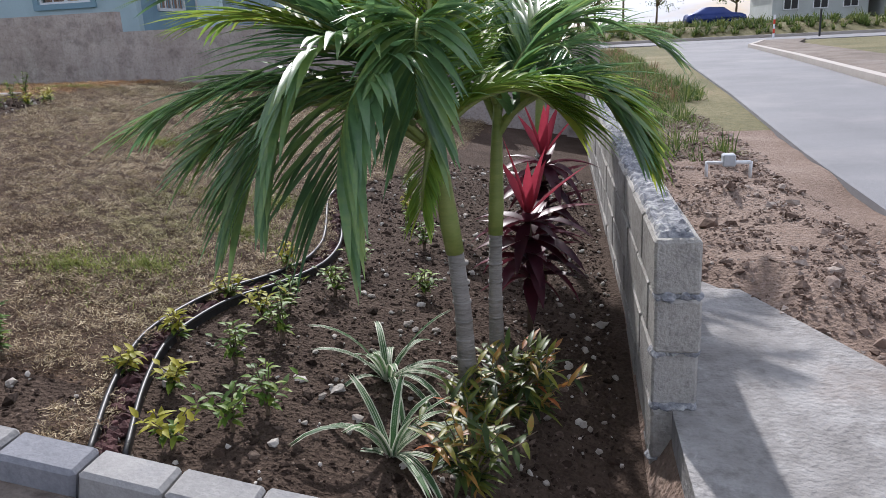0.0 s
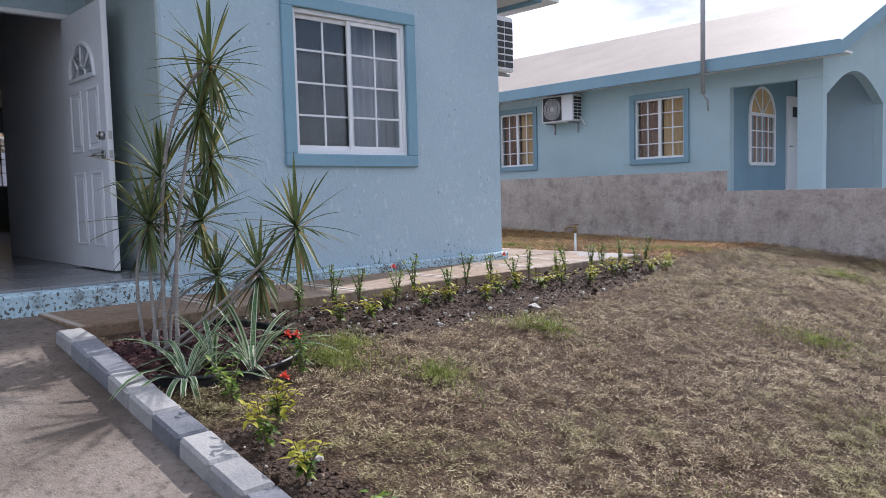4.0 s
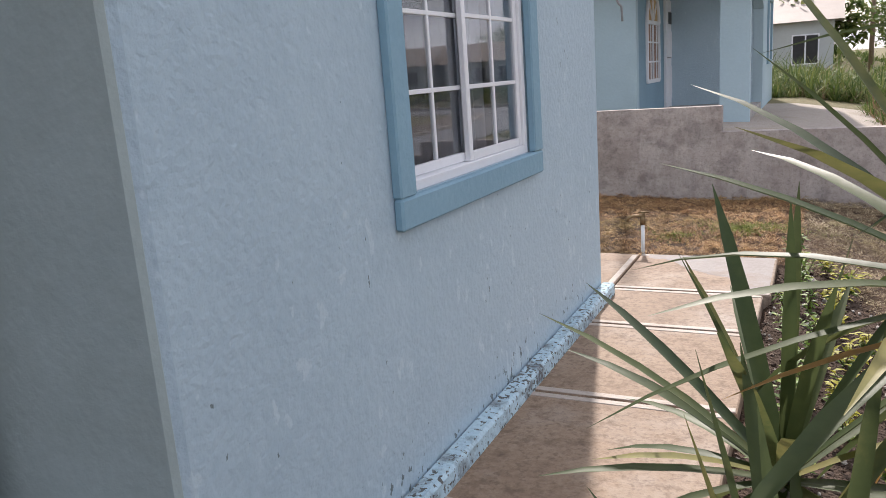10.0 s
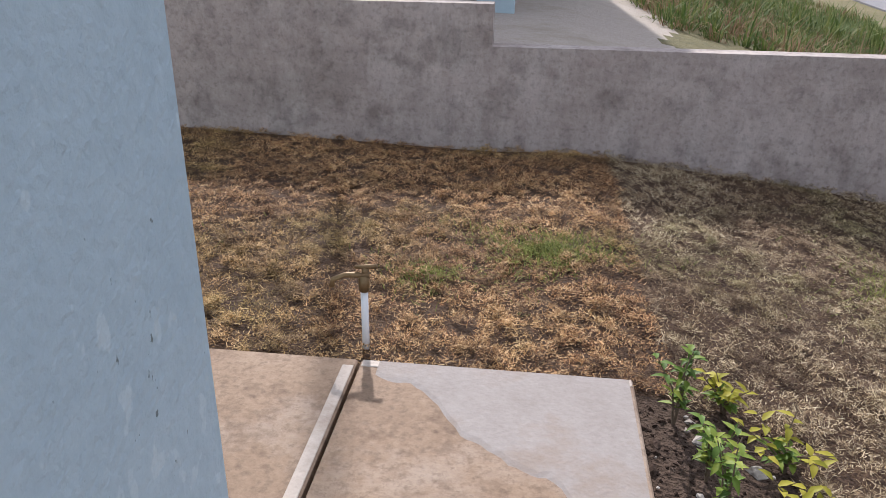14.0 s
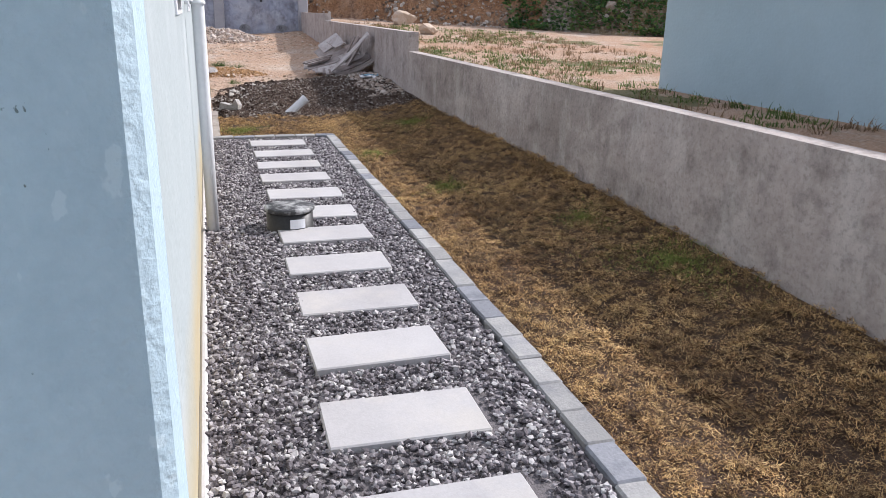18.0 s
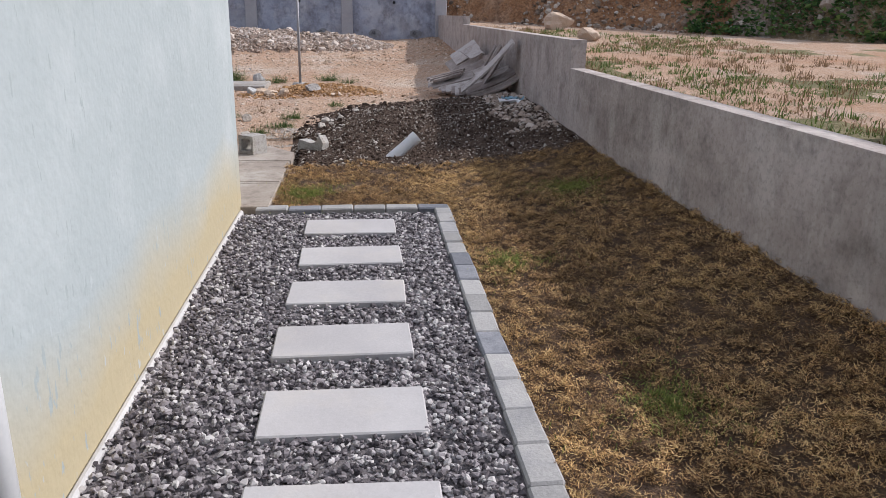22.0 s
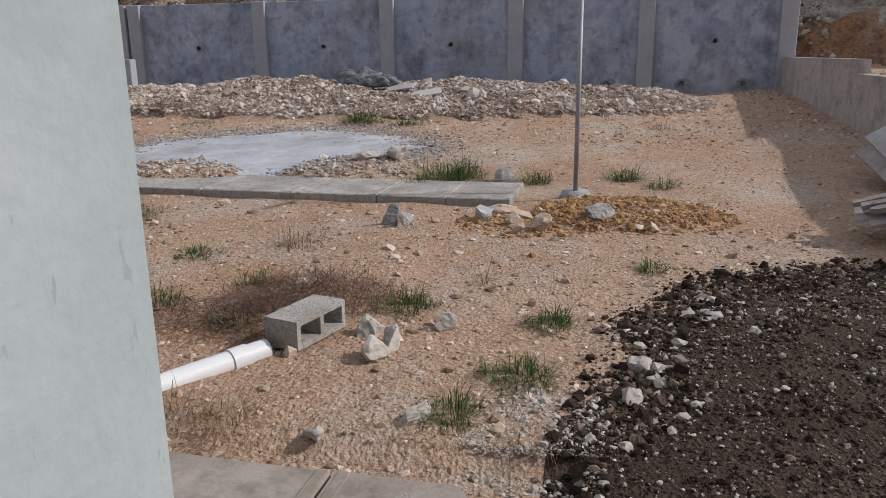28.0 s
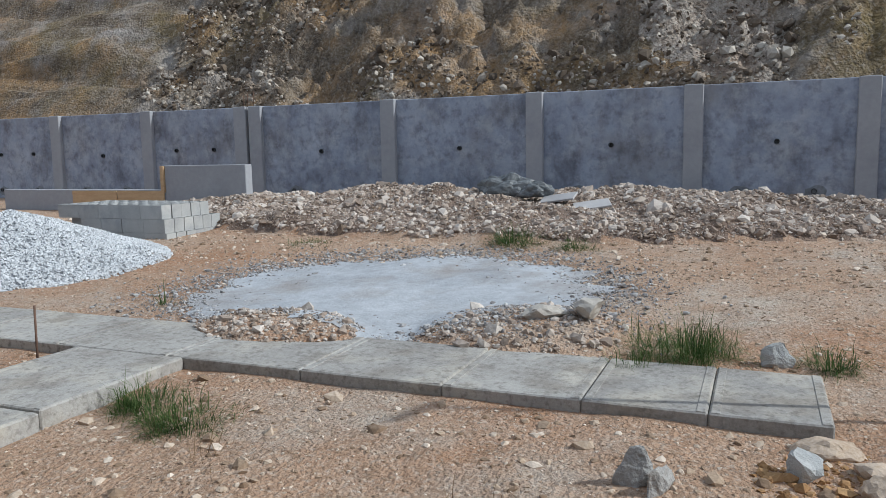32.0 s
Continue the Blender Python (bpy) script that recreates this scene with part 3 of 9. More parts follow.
def ground_z(x, y):
    if y > 10.03:
        z = north_z(x, y)
        if x > -33.6 and y < 12:
            z = min(z, lawn_z(x, y) + 0.9 + (y - 10.03) * 2)
    elif x < -33.45:
        return hill_z(x, y)
    else:
        z = lawn_z(x, y)
        if x < -17.3:
            # levelled building plot: loose fill, a soil heap, spoil along the wall
            z += 0.03 * wob(x, y, 1.1) + 0.02 * wob(x, y, 3.1)
            if x > -19.7 and y < 7.15:
                z -= 0.06
            if y > 7.05:
                z += bump(x, y, -20.5, 8.7, 2.1, 1.75, 0.125, 0.9) * (0.9 + 0.45 * wob(x, y, 1.6) + 0.25 * wob(x, y, 4.0))
            z += bump(x, y, -31.0, 2.0, 2.2, 6.6, 0.44) * (0.85 + 0.45 * wob(x, y, 0.8) + 0.3 * wob(x, y, 2.1))
            z += bump(x, y, -23.4, 7.2, 0.55, 0.75, 0.1)
            z += bump(x, y, -24.45, 2.5, 0.45, 0.75, 0.14)
            z += bump(x, y, -24.95, 4.3, 0.6, 0.8, 0.13)
        elif x < 0.3:
            if y > 1.62 and x > -5.4:
                z -= 0.02 + 0.20 * min(1.0, max(0.0, (3.7 - y) / 1.3)) * min(1.0, max(0.0, x + 0.8))
            elif x > -17.3 and y > 6.9:
                z -= 0.01
            else:
                z -= 0.12
        else:
            z += 0.06 * wob(x, y, 1.5) + (bump(x, y, 1.1, 6.2, 0.8, 3.0, 0.12) * (1 + wob(x, y, 3)) if y < 12 else 0.0)
    if x > 0.5 or y > 12:
        far = max(0.0, y - 55)
        if x > -20:
            z += min(far * 0.25, 0.9)
    return z


EDGE_MID = [(-1.24, 1.70), (-1.40, 2.08), (-1.51, 2.46), (-1.47, 2.90), (-1.33, 3.22), (-1.24, 3.56), (-1.26, 3.92), (-1.38, 4.36), (-1.54, 4.9), (-1.52, 5.4), (-1.2, 6.4), (-0.9, 9.8)]


def edge_x(y):
    return float(np.interp(y, [b for _, b in EDGE_MID], [a for a, _ in EDGE_MID]))


def front_bed(x, y):
    return 2.3 < y < 6.95 and -5.5 < x < ramp(y, [(2.3, -4.55), (3.3, -4.5), (4.1, -4.45), (5.2, -4.6), (6.9, -4.92)]) + 0.06 * wob(x, y, 2.5)


def planter(x, y):
    return math.hypot((x + 4.78) / 0.50, (y - 2.12) / 0.52) < 1


def kerb_bed(x, y):
    return -3.9 < x < -1.5 and 1.6 < y < 1.98 + 0.12 * wob(x, y, 2.2) + max(0, x + 2.6) * 0.12


def soil_heap(x, y):
    return 7.08 + 0.25 * wob(x, y, 1.4) + 0.15 * wob(x, y, 4.1) + 0.5 * max(0.0, -19.5 - x) ** 1.3 * 0.35 < y and -18.3 > x > ramp(y, [(7.05, -20.2), (7.3, -21.0), (7.9, -21.8), (8.6, -22.3), (9.9, -21.5)]) + 0.3 * wob(x, y, 1.7) + 0.25 * wob(x, y, 4.5)


def palm_bed(x, y):
    return x > edge_x(y) and y > 1.6


GRAVEL = (-16.62, -8.76, 6.885, 8.11)


def kerb_y(x):
    """Middle of the gravel edging, which runs slightly askew to the house."""
    return ramp(x, [(-16.8, 8.35), (-12.0, 8.31), (-9.8, 8.26), (-8.7, 8.185)])


SAND = surf("pale_dusty_sand", [(0.25, (0.30, 0.255, 0.21)), (0.5, (0.42, 0.37, 0.32)), (0.75, (0.52, 0.47, 0.42))], 1.2, 30, 0.5, 0.95, 0.8, 50, 0.02, stain=(0.26, 0.22, 0.15), stain_scale=1.2, stain_amt=0.6)
SLOTS = [LAWN, SOIL, DIRT, RUBBLE, FIELD, CLIFF, REDCUT, SCREE, SAND]


def zone(x, y):
    if y > 10.03:
        base = ramp(y, [(10.1, -33.7), (11.5, -33.0), (14, -31.8), (19, -28.2), (40, -24)])
        d = base - x + 0.8 * wob(x, y, 0.35)
        if d > -0.1:
            if d < 0.9 + 0.7 * wob(x, y, 1.2) and y < 17 + 2 * wob(x, y, 0.6):
                return 6
            return 7 if y < 18 + 2 * wob(x, y, 0.5) and d < 6 else 5
        if -6.6 < x < -4.4 + 0.04 * (y - 10) ** 1.5 * 0.5 + 0.5 * wob(x, y, 0.8) and y < 17.5:
            return 8
        return 2 if (wob(x, y, 0.3) + 0.3 * wob(x, y, 1.5) > -0.2 or x < -27) and x < -12 else 4
    if x < -33.45:
        return 7 if y > 3 and wob(x, y, 0.45) > 0.08 else 5
    if ((x + 31.0) / 2.2) ** 2 + ((y - 2.0) / 6.6) ** 2 < 1.0:
        return 3
    if x > 0.3:
        return 3 if y < 12 and x < 9 else 4
    if x < -18.4 - 0.35 * wob(x, y, 1.3) - 0.2 * wob(x, y, 4) and y < 10.03 or (x < -16.7 and y < 7.0):
        return 1 if soil_heap(x, y) else 2
    if x > -5.4 and y > 1.6 and (front_bed(x, y) or planter(x, y) or kerb_bed(x, y) or palm_bed(x, y)):
        return 1
    return 0


def build_ground():
    far = [-600, -300, -160, -110, -80, -66]
    xs = far + list(np.arange(-58, -43.0, 0.5)) + list(np.arange(-43.0, -37.4, 0.16)) + list(np.arange(-37.4, -34.5, 0.06)) + list(np.arange(-34.5, 0.9, 0.12)) + list(np.arange(0.9, 10, 0.3)) + [12, 16, 22, 30, 45, 70, 110, 200, 400, 700]
    ys = [-600, -300, -150, -80, -50, -35, -25, -20, -16, -13, -11, -9] + list(np.arange(-8, 9.9, 0.12)) + [9.97, 10.08] + list(np.arange(10.25, 22, 0.2)) + [22.4, 23.2] + [25, 27, 30, 34, 38, 42, 46, 50, 55, 57, 59, 62, 70, 90, 130, 200, 400, 700]
    vs = [(x, y, ground_z(x, y)) for x in xs for y in ys]
    n = len(ys)
    fs, mi = [], []
    for i in range(len(xs) - 1):
        for j in range(n - 1):
            fs.append((i * n + j, (i + 1) * n + j, (i + 1) * n + j + 1, i * n + j + 1))
            mi.append(zone((xs[i] + xs[i + 1]) / 2, (ys[j] + ys[j + 1]) / 2))
    me = rows_mesh("ground", vs, fs, SLOTS[0], True)
    for m in SLOTS[1:]:
        me.materials.append(m)
    me.polygons.foreach_set("material_index", mi)
    return tagged(put("ground", me), "sloping ground of dry turf, garden soil and orange marl", "ground", "", "structure")


build_ground()


# ---- driveway, walkways, road ----
def strip(name, pts_left, pts_right, zfun, thick, material, parent=None, label=""):
    """A slab between two lines of equal length, with thickness."""
    vs = []
    for (ax, ay), (bx, by) in zip(pts_left, pts_right):
        vs += [(ax, ay, zfun(ax, ay)), (bx, by, zfun(bx, by)), (ax, ay, zfun(ax, ay) - thick), (bx, by, zfun(bx, by) - thick)]
    fs = []
    for i in range(len(pts_left) - 1):
        a, b = i * 4, i * 4 + 4
        fs += [(a, a + 1, b + 1, b), (a + 2, b + 2, b + 3, a + 3), (a, b, b + 2, a + 2), (a + 1, a + 3, b + 3, b + 1)]
    e = len(vs) - 4
    fs += [(0, 2, 3, 1), (e, e + 1, e + 3, e + 2)]
    bm = bmesh.new()
    bv = [bm.verts.new(v) for v in vs]
    for f in fs:
        bm.faces.new([bv[k] for k in f])
    bmesh.ops.recalc_face_normals(bm, faces=bm.faces)
    me = bpy.data.meshes.new(name)
    bm.to_mesh(me)
    bm.free()
    me.materials.append(material)
    return put(name, me, parent, None, label)


dx = list(np.arange(-6.12, 0.5, 0.4)) + [0.5]
drive = strip("driveway", [(x, -4.5) for x in dx], [(x, 1.72 if x < -5.3 else 1.575) for x in dx],
              lambda x, y: ramp(x, [(-6.2, 0.02), (-5.4, 0.012), (-5.13, -0.03), (-3.94, -0.235), (-2.14, -0.555), (-0.82, -0.825), (0.3, -1.03), (1.5, -1.05)]), 0.08, DRIVE)
tagged(drive, "sloping buff concrete driveway with damp patches", "driveway", "", "structure")
apron = strip("apron", [(0.38, -4.5), (0.38, 2.45), (0.46, 4.0)], [(1.9, -4.5), (1.3, 2.7), (0.8, 4.0)], lambda x, y: -0.925 + 0.012 * wob(x, y, 1.1), 0.12, APRON)
tagged(apron, "rough pale concrete apron beside the block wall", "pavement", "", "structure")

ry = [-60, -20, -5, 2, 8, 15, 22, 30, 38, 45, 49]
rl = [(ramp(y, [(-60, 0.5), (2, 1.95), (5, 2.05), (12, 2.75), (32, 4.3), (49, 6)]), y) for y in ry]
rr = [(ramp(y, [(-60, 5.0), (2, 5.1), (15, 5.7), (26, 7.0), (38, 8.2), (45, 10.5), (49, 14)]), y) for y in ry]
road = strip("road", rl, rr, lambda x, y: -0.94, 0.1, ASPHALT)
tagged(road, "worn grey asphalt road bending out of sight", "road", "", "structure")
cross = strip("side_road", [(-30, 55), (0, 54), (20, 53), (90, 50)], [(-30, 49), (0, 48.4), (20, 46), (90, 42)], lambda x, y: -0.935, 0.1, ASPHALT)
tagged(cross, "grey asphalt side road along a weedy bank", "road", "", "structure")
sidewalk_pts = [(y, ramp(y, [(-20, 5.2), (2, 5.15), (15, 5.75), (26, 7.05), (38, 8.25), (44, 10.2)])) for y in (-20, 2, 9, 15, 21, 26, 32, 38, 44)]
road_kerb = strip("road_kerb", [(x, y) for y, x in sidewalk_pts], [(x + 0.22, y) for y, x in sidewalk_pts], lambda x, y: -0.80, 0.25, CONC_EDGE)
tagged(road_kerb, "pale concrete road kerb", "kerb", "", "structure")
pavement = strip("pavement", [(x + 0.22, y) for y, x in sidewalk_pts], [(x + 2.2, y) for y, x in sidewalk_pts], lambda x, y: -0.82, 0.2, DRIVE)
tagged(pavement, "sandy concrete pavement beside the road", "pavement", "", "structure")
far_kerb = strip("far_kerb", [(-30, 55.1), (0, 54.1), (20, 53.1), (90, 50.1)], [(-30, 55.4), (0, 54.4), (20, 53.4), (90, 50.4)], lambda x, y: -0.75, 0.3, CONC_EDGE)
tagged(far_kerb, "pale concrete kerb of the side road", "kerb", "", "structure")
left_kerb = strip("left_road_kerb", [(1.95, -5), (1.95, 2), (2.03, 5)], [(2.08, -5), (2.08, 2), (2.16, 5)], lambda x, y: -0.86, 0.2, CONC_EDGE)
tagged(left_kerb, "chipped kerb edge of the road, half buried in earth", "kerb", "", "structure")

# kerb of bevelled blocks beside the driveway
drive_kerb = empty("kerb", -3, 1.62, 0)
tagged(drive_kerb, "sloping kerb of grey and dark concrete blocks beside the driveway", "kerb", "", "structure")
TOP = [(-5.3, 0.05), (-5.13, 0.05), (-3.94, -0.16), (-2.14, -0.48), (-0.82, -0.75), (0.2, -0.93)]
kx = -5.25
ki = 0
dark_at = {1, 2, 5, 8, 11, 12, 16, 20, 21, 25}
while kx < 0.1:
    nx = kx + 0.235
    z0, z1 = ramp(kx, TOP), ramp(nx, TOP)
    kb = put("kerb_block", box_mesh("kerb_block", 0.232, 0.13, 0.16, KERB_B if ki in dark_at else KERB_A, 0.012), drive_kerb)
    kb.matrix_world = Matrix.Translation(((kx + nx) / 2, 1.64 + 0.003 * random.uniform(-1, 1), (z0 + z1) / 2 - 0.08)) @ pose(0, 0, 0, random.uniform(-1, 1), math.degrees(-math.atan2(z1 - z0, nx - kx)), random.uniform(-0.8, 0.8))
    kx = nx
    ki += 1


def panels(thing, rects, z, thick, material, edge=True, across=0):
    """Walkway slabs with a smoother trowelled margin and open joints."""
    for x0, x1, y0, y1 in rects:
        s = put("panel", box_mesh("panel", x1 - x0 - 0.012, y1 - y0 - 0.012, thick, material, 0.006), thing)
        s.matrix_world = Matrix.Translation(((x0 + x1) / 2, (y0 + y1) / 2, z - thick / 2))
        if edge:
            w = 0.05
            for a0, a1, b0, b1 in ((x0 + 0.012, x1 - 0.012, y0 + 0.012, y0 + w), (x0 + 0.012, x1 - 0.012, y1 - w, y1 - 0.012),
                                   (x0 + 0.012, x0 + w, y0 + w, y1 - w), (x1 - w, x1 - 0.012, y0 + w, y1 - w))[across:across + 2]:
                put("margin", box_mesh("margin", a1 - a0, b1 - b0, 0.005, MARGIN, 0.002), s).matrix_world = Matrix.Translation(((a0 + a1) / 2, (b0 + b1) / 2, z + 0.0))


walk_front = empty("walkway_front", -5.8, 4.5, 0)
tagged(walk_front, "buff concrete walkway with tooled joints along the house", "walkway", "", "structure")
ys = [1.72, 2.6, 3.55, 4.49, 5.43, 6.11, 7.0]
panels(walk_front, [(-6.24, -5.37 + (0.06 if a > 6 else 0.0), a, b) for a, b in zip(ys, ys[1:-1])] + [(-6.24, -5.33, 6.11, 7.0)], 0.03, 0.16, CONC)
panels(walk_front, [(-7.1, -6.24, 5.98, 7.0), (-7.94, -7.1, 5.98, 7.0), (-8.7, -7.94, 5.98, 7.0), (-9.04, -8.7, 5.98, 6.88)], 0.03, 0.16, CONC, True, 2)

# damp patch at the end of the walkway; its whitish sheen is put into the colour
vs, fs = [], []
for i in range(41):
    x = -6.17 + 0.82 * i / 40
    y0 = ramp(x, [(-6.2, 6.90), (-6.0, 6.82), (-5.85, 6.60), (-5.6, 6.45), (-5.45, 6.2), (-5.36, 6.13)]) + 0.05 * wob(x, 1, 9) + 0.02 * wob(x, 4, 30)
    vs += [(x, y0, 0.0295), (x, y0 + 0.03, 0.0332), (x, 6.985, 0.0332)]
for i in range(40):
    for k in range(2):
        fs.append((3 * i + k, 3 * i + 3 + k, 3 * i + 4 + k, 3 * i + 1 + k))
put("damp_patch", rows_mesh("damp_patch", vs, fs, WETC), walk_front, None, "damp patch on the end slab, its whitish sheen in the colour").matrix_world = Matrix.Identity(4)
walk_side = empty("walkway_rear", -18, 6.6, 0)
tagged(walk_side, "cracked buff concrete slab at the rear corner of the house", "walkway", "", "structure")
panels(walk_side, [(-17.6, -16.74, 6.3, 7.07), (-18.56, -17.6, 6.3, 7.07), (-19.5, -18.56, 5.3, 6.25), (-19.5, -18.56, 4.2, 5.3), (-19.5, -18.56, 3.1, 4.2)], 0.04, 0.12, CONC_PALE, False)
bm = bmesh.new()
cut = [(-18.57, 6.26), (-18.57, 7.07), (-19.02, 7.07), (-19.5, 6.72), (-19.5, 6.26)]
lo = [bm.verts.new((x, y, -0.08)) for x, y in cut]
hi = [bm.verts.new((x, y, 0.04)) for x, y in cut]
bm.faces.new(hi)
bm.faces.new(lo[::-1])
for i in range(5):
    bm.faces.new((lo[i], lo[(i + 1) % 5], hi[(i + 1) % 5], hi[i]))
bmesh.ops.recalc_face_normals(bm, faces=bm.faces)
bmesh.ops.translate(bm, vec=(18, -6.6, 0), verts=bm.verts)
part("panel", bm, CONC_PALE, walk_side)
for x0, x1, y0, y1 in ((-19.49, -18.58, 6.19, 6.235), (-19.49, -18.58, 6.275, 6.32), (-18.625, -18.58, 6.33, 7.06), (-18.54, -18.495, 6.33, 7.06), (-17.65, -17.61, 6.31, 7.06), (-17.59, -17.55, 6.31, 7.06)):
    put("margin", box_mesh("margin", x1 - x0, y1 - y0, 0.008, CONC_PALE, 0.002), walk_side).matrix_world = Matrix.Translation(((x0 + x1) / 2, (y0 + y1) / 2, 0.0405))

walk_back = empty("walkway_back", -24, 3.4, 0.2)
tagged(walk_back, "raised pale concrete walkway of scored slabs on bare earth", "walkway", "", "structure")
yb = [0.2, 1.25, 2.25, 3.3, 4.25, 5.05, 5.69, 6.26]


def back_panel(x0, x1, y0, y1, z, thick=0.13):
    me = box_mesh("panel", x1 - x0 - 0.004, y1 - y0 - 0.005, thick, CONC_GREY, 0.008)
    put("panel", me, walk_back).matrix_world = Matrix.Translation(((x0 + x1) / 2, (y0 + y1) / 2, z - thick / 2))
    for yy in (y0 + 0.035, y1 - 0.035):
        put("margin", box_mesh("margin", x1 - x0 - 0.02, 0.045, 0.006, CONC_GREY, 0.002), walk_back).matrix_world = Matrix.Translation(((x0 + x1) / 2, yy, z + 0.001))


for a, b in zip(yb, yb[1:]):
    back_panel(-24.42, -23.55, a, b, 0.29)
back_panel(-24.42, -23.55, -1.0, 0.2, 0.29)
for i in range(4):
    back_panel(-23.55 + i * 1.1, -22.45 + i * 1.1, 1.45, 2.4, 0.287 - i * 0.015)


# ---- boundary walls ----
north_wall = empty("boundary_wall_north", -16, 10, 0)
tagged(north_wall, "stepped grey cement-rendered boundary wall with pale cap", "boundary wall", "", "structure")


def wall_run(x0, x1, z_top0, z_top1, z_bot):
    """A wall length with a pale cap; the top may slope."""
    bm = bmesh.new()
    n = max(2, int(abs(x1 - x0) / 0.5))
    rows = []
    for i in range(n + 1):
        x = x0 + (x1 - x0) * i / n
        zt = z_top0 + (z_top1 - z_top0) * i / n
        rows.append([bm.verts.new((x, 9.93 + 0.004 * wob(x, 1, 1.3), z_bot)), bm.verts.new((x, 9.93 + 0.006 * wob(x, 5, 1.7), zt)),
                     bm.verts.new((x, 10.09, zt)), bm.verts.new((x, 10.09, z_bot))])
    for a, b in zip(rows, rows[1:]):
        for k in range(4):
            bm.faces.new((a[k], a[(k + 1) % 4], b[(k + 1) % 4], b[k]))
    bm.faces.new(rows[0][::-1])
    bm.faces.new(rows[-1])
    bmesh.ops.recalc_face_normals(bm, faces=bm.faces)
    bmesh.ops.translate(bm, vec=(16, -10, 0), verts=bm.verts)
    p = part("wall_length", bm, GREYWALL, north_wall)
    c = put("cap", box_mesh("cap", abs(x1 - x0) - 0.004, 0.176, 0.018, GREYCAP, 0.006), p, None, "pale cement capping")
    c.matrix_world = Matrix.Translation(((x0 + x1) / 2, 10.01, (z_top0 + z_top1) / 2 + 0.006)) @ pose(0, 0, 0, 0, math.degrees(-math.atan2(z_top1 - z_top0, x1 - x0)), 0)


wall_run(-33.25, -27.9, 1.36, 1.375, 0.2)
wall_run(-27.9, -19.1, 1.20, 1.185, 0.0)
wall_run(-19.1, -6.0, 0.90, 0.887, -0.4)
wall_run(-6.0, -3.15, 0.62, 0.62, -0.7)
wall_run(-3.15, -0.9, 0.46, 0.46, -1.0)
wall_run(-0.9, 0.02, 0.12, 0.12, -1.3)
pier = box("gate_pier", 0.02 + 16, 0.42 + 16, -0.2, 0.2, -1.3, 0.14, GREYWALL, north_wall, 0.012)

# front wall of hollow blocks, unfinished end
front_wall = empty("block_wall", 0.33, 6, -1)
tagged(front_wall, "unrendered hollow block front wall with ragged open end", "boundary wall", "", "structure")


def hollow_block(name, L, W, H, material, cells=2, rim=0.028):
    """A block lying with its cells open upwards, middle at the origin."""
    bm = bmesh.new()
    xs = [-L / 2]
    cw = (L - rim * (cells + 1)) / cells
    for i in range(cells):
        xs += [xs[-1] + rim, xs[-1] + rim + cw]
    xs.append(L / 2)
    yl = [-W / 2, -W / 2 + rim, W / 2 - rim, W / 2]
    g = {}
    for k, z in enumerate((-H / 2, H / 2)):
        for i, x in enumerate(xs):
            for j, y in enumerate(yl):
                g[i, j, k] = bm.verts.new((x, y, z))
    for i in range(len(xs) - 1):
        for j in range(3):
            hole = j == 1 and i % 2 == 1
            if not hole:
                bm.faces.new((g[i, j, 1], g[i + 1, j, 1], g[i + 1, j + 1, 1], g[i, j + 1, 1]))
                bm.faces.new((g[i, j + 1, 0], g[i + 1, j + 1, 0], g[i + 1, j, 0], g[i, j, 0]))
            else:
                for (a, b), (c, d) in (((i, j), (i + 1, j)), ((i + 1, j), (i + 1, j + 1)), ((i + 1, j + 1), (i, j + 1)), ((i, j + 1), (i, j))):
                    bm.faces.new((g[a, b, 0], g[a, b, 1], g[c, d, 1], g[c, d, 0]))
    m = len(xs) - 1
    for i in range(m):
        bm.faces.new((g[i, 0, 0], g[i + 1, 0, 0], g[i + 1, 0, 1], g[i, 0, 1]))
        bm.faces.new((g[i, 3, 1], g[i + 1, 3, 1], g[i + 1, 3, 0], g[i, 3, 0]))
    for j in range(3):
        bm.faces.new((g[0, j, 0], g[0, j, 1], g[0, j + 1, 1], g[0, j + 1, 0]))
        bm.faces.new((g[m, j, 1], g[m, j, 0], g[m, j + 1, 0], g[m, j + 1, 1]))
    bmesh.ops.recalc_face_normals(bm, faces=bm.faces)
    me = bpy.data.meshes.new(name)
    bm.to_mesh(me)
    bm.free()
    me.materials.append(material)
    return me


def big_lump(name, x, y, z, sx, sy, sz, material, seed):
    """A squeezed-out lump of mortar."""
    bm = bmesh.new()
    bmesh.ops.create_icosphere(bm, subdivisions=2, radius=1.0)
    for v in bm.verts:
        v.co *= 1 + 0.35 * noise.noise(v.co * 2.2 + Vector((seed, 0, 0)))
        v.co = Vector((v.co.x * sx, v.co.y * sy, v.co.z * sz))
    me = bpy.data.meshes.new(name)
    bm.to_mesh(me)
    bm.free()
    me.materials.append(material)
    ob = put(name, me)
    ob.location = (x, y, z)
    return ob


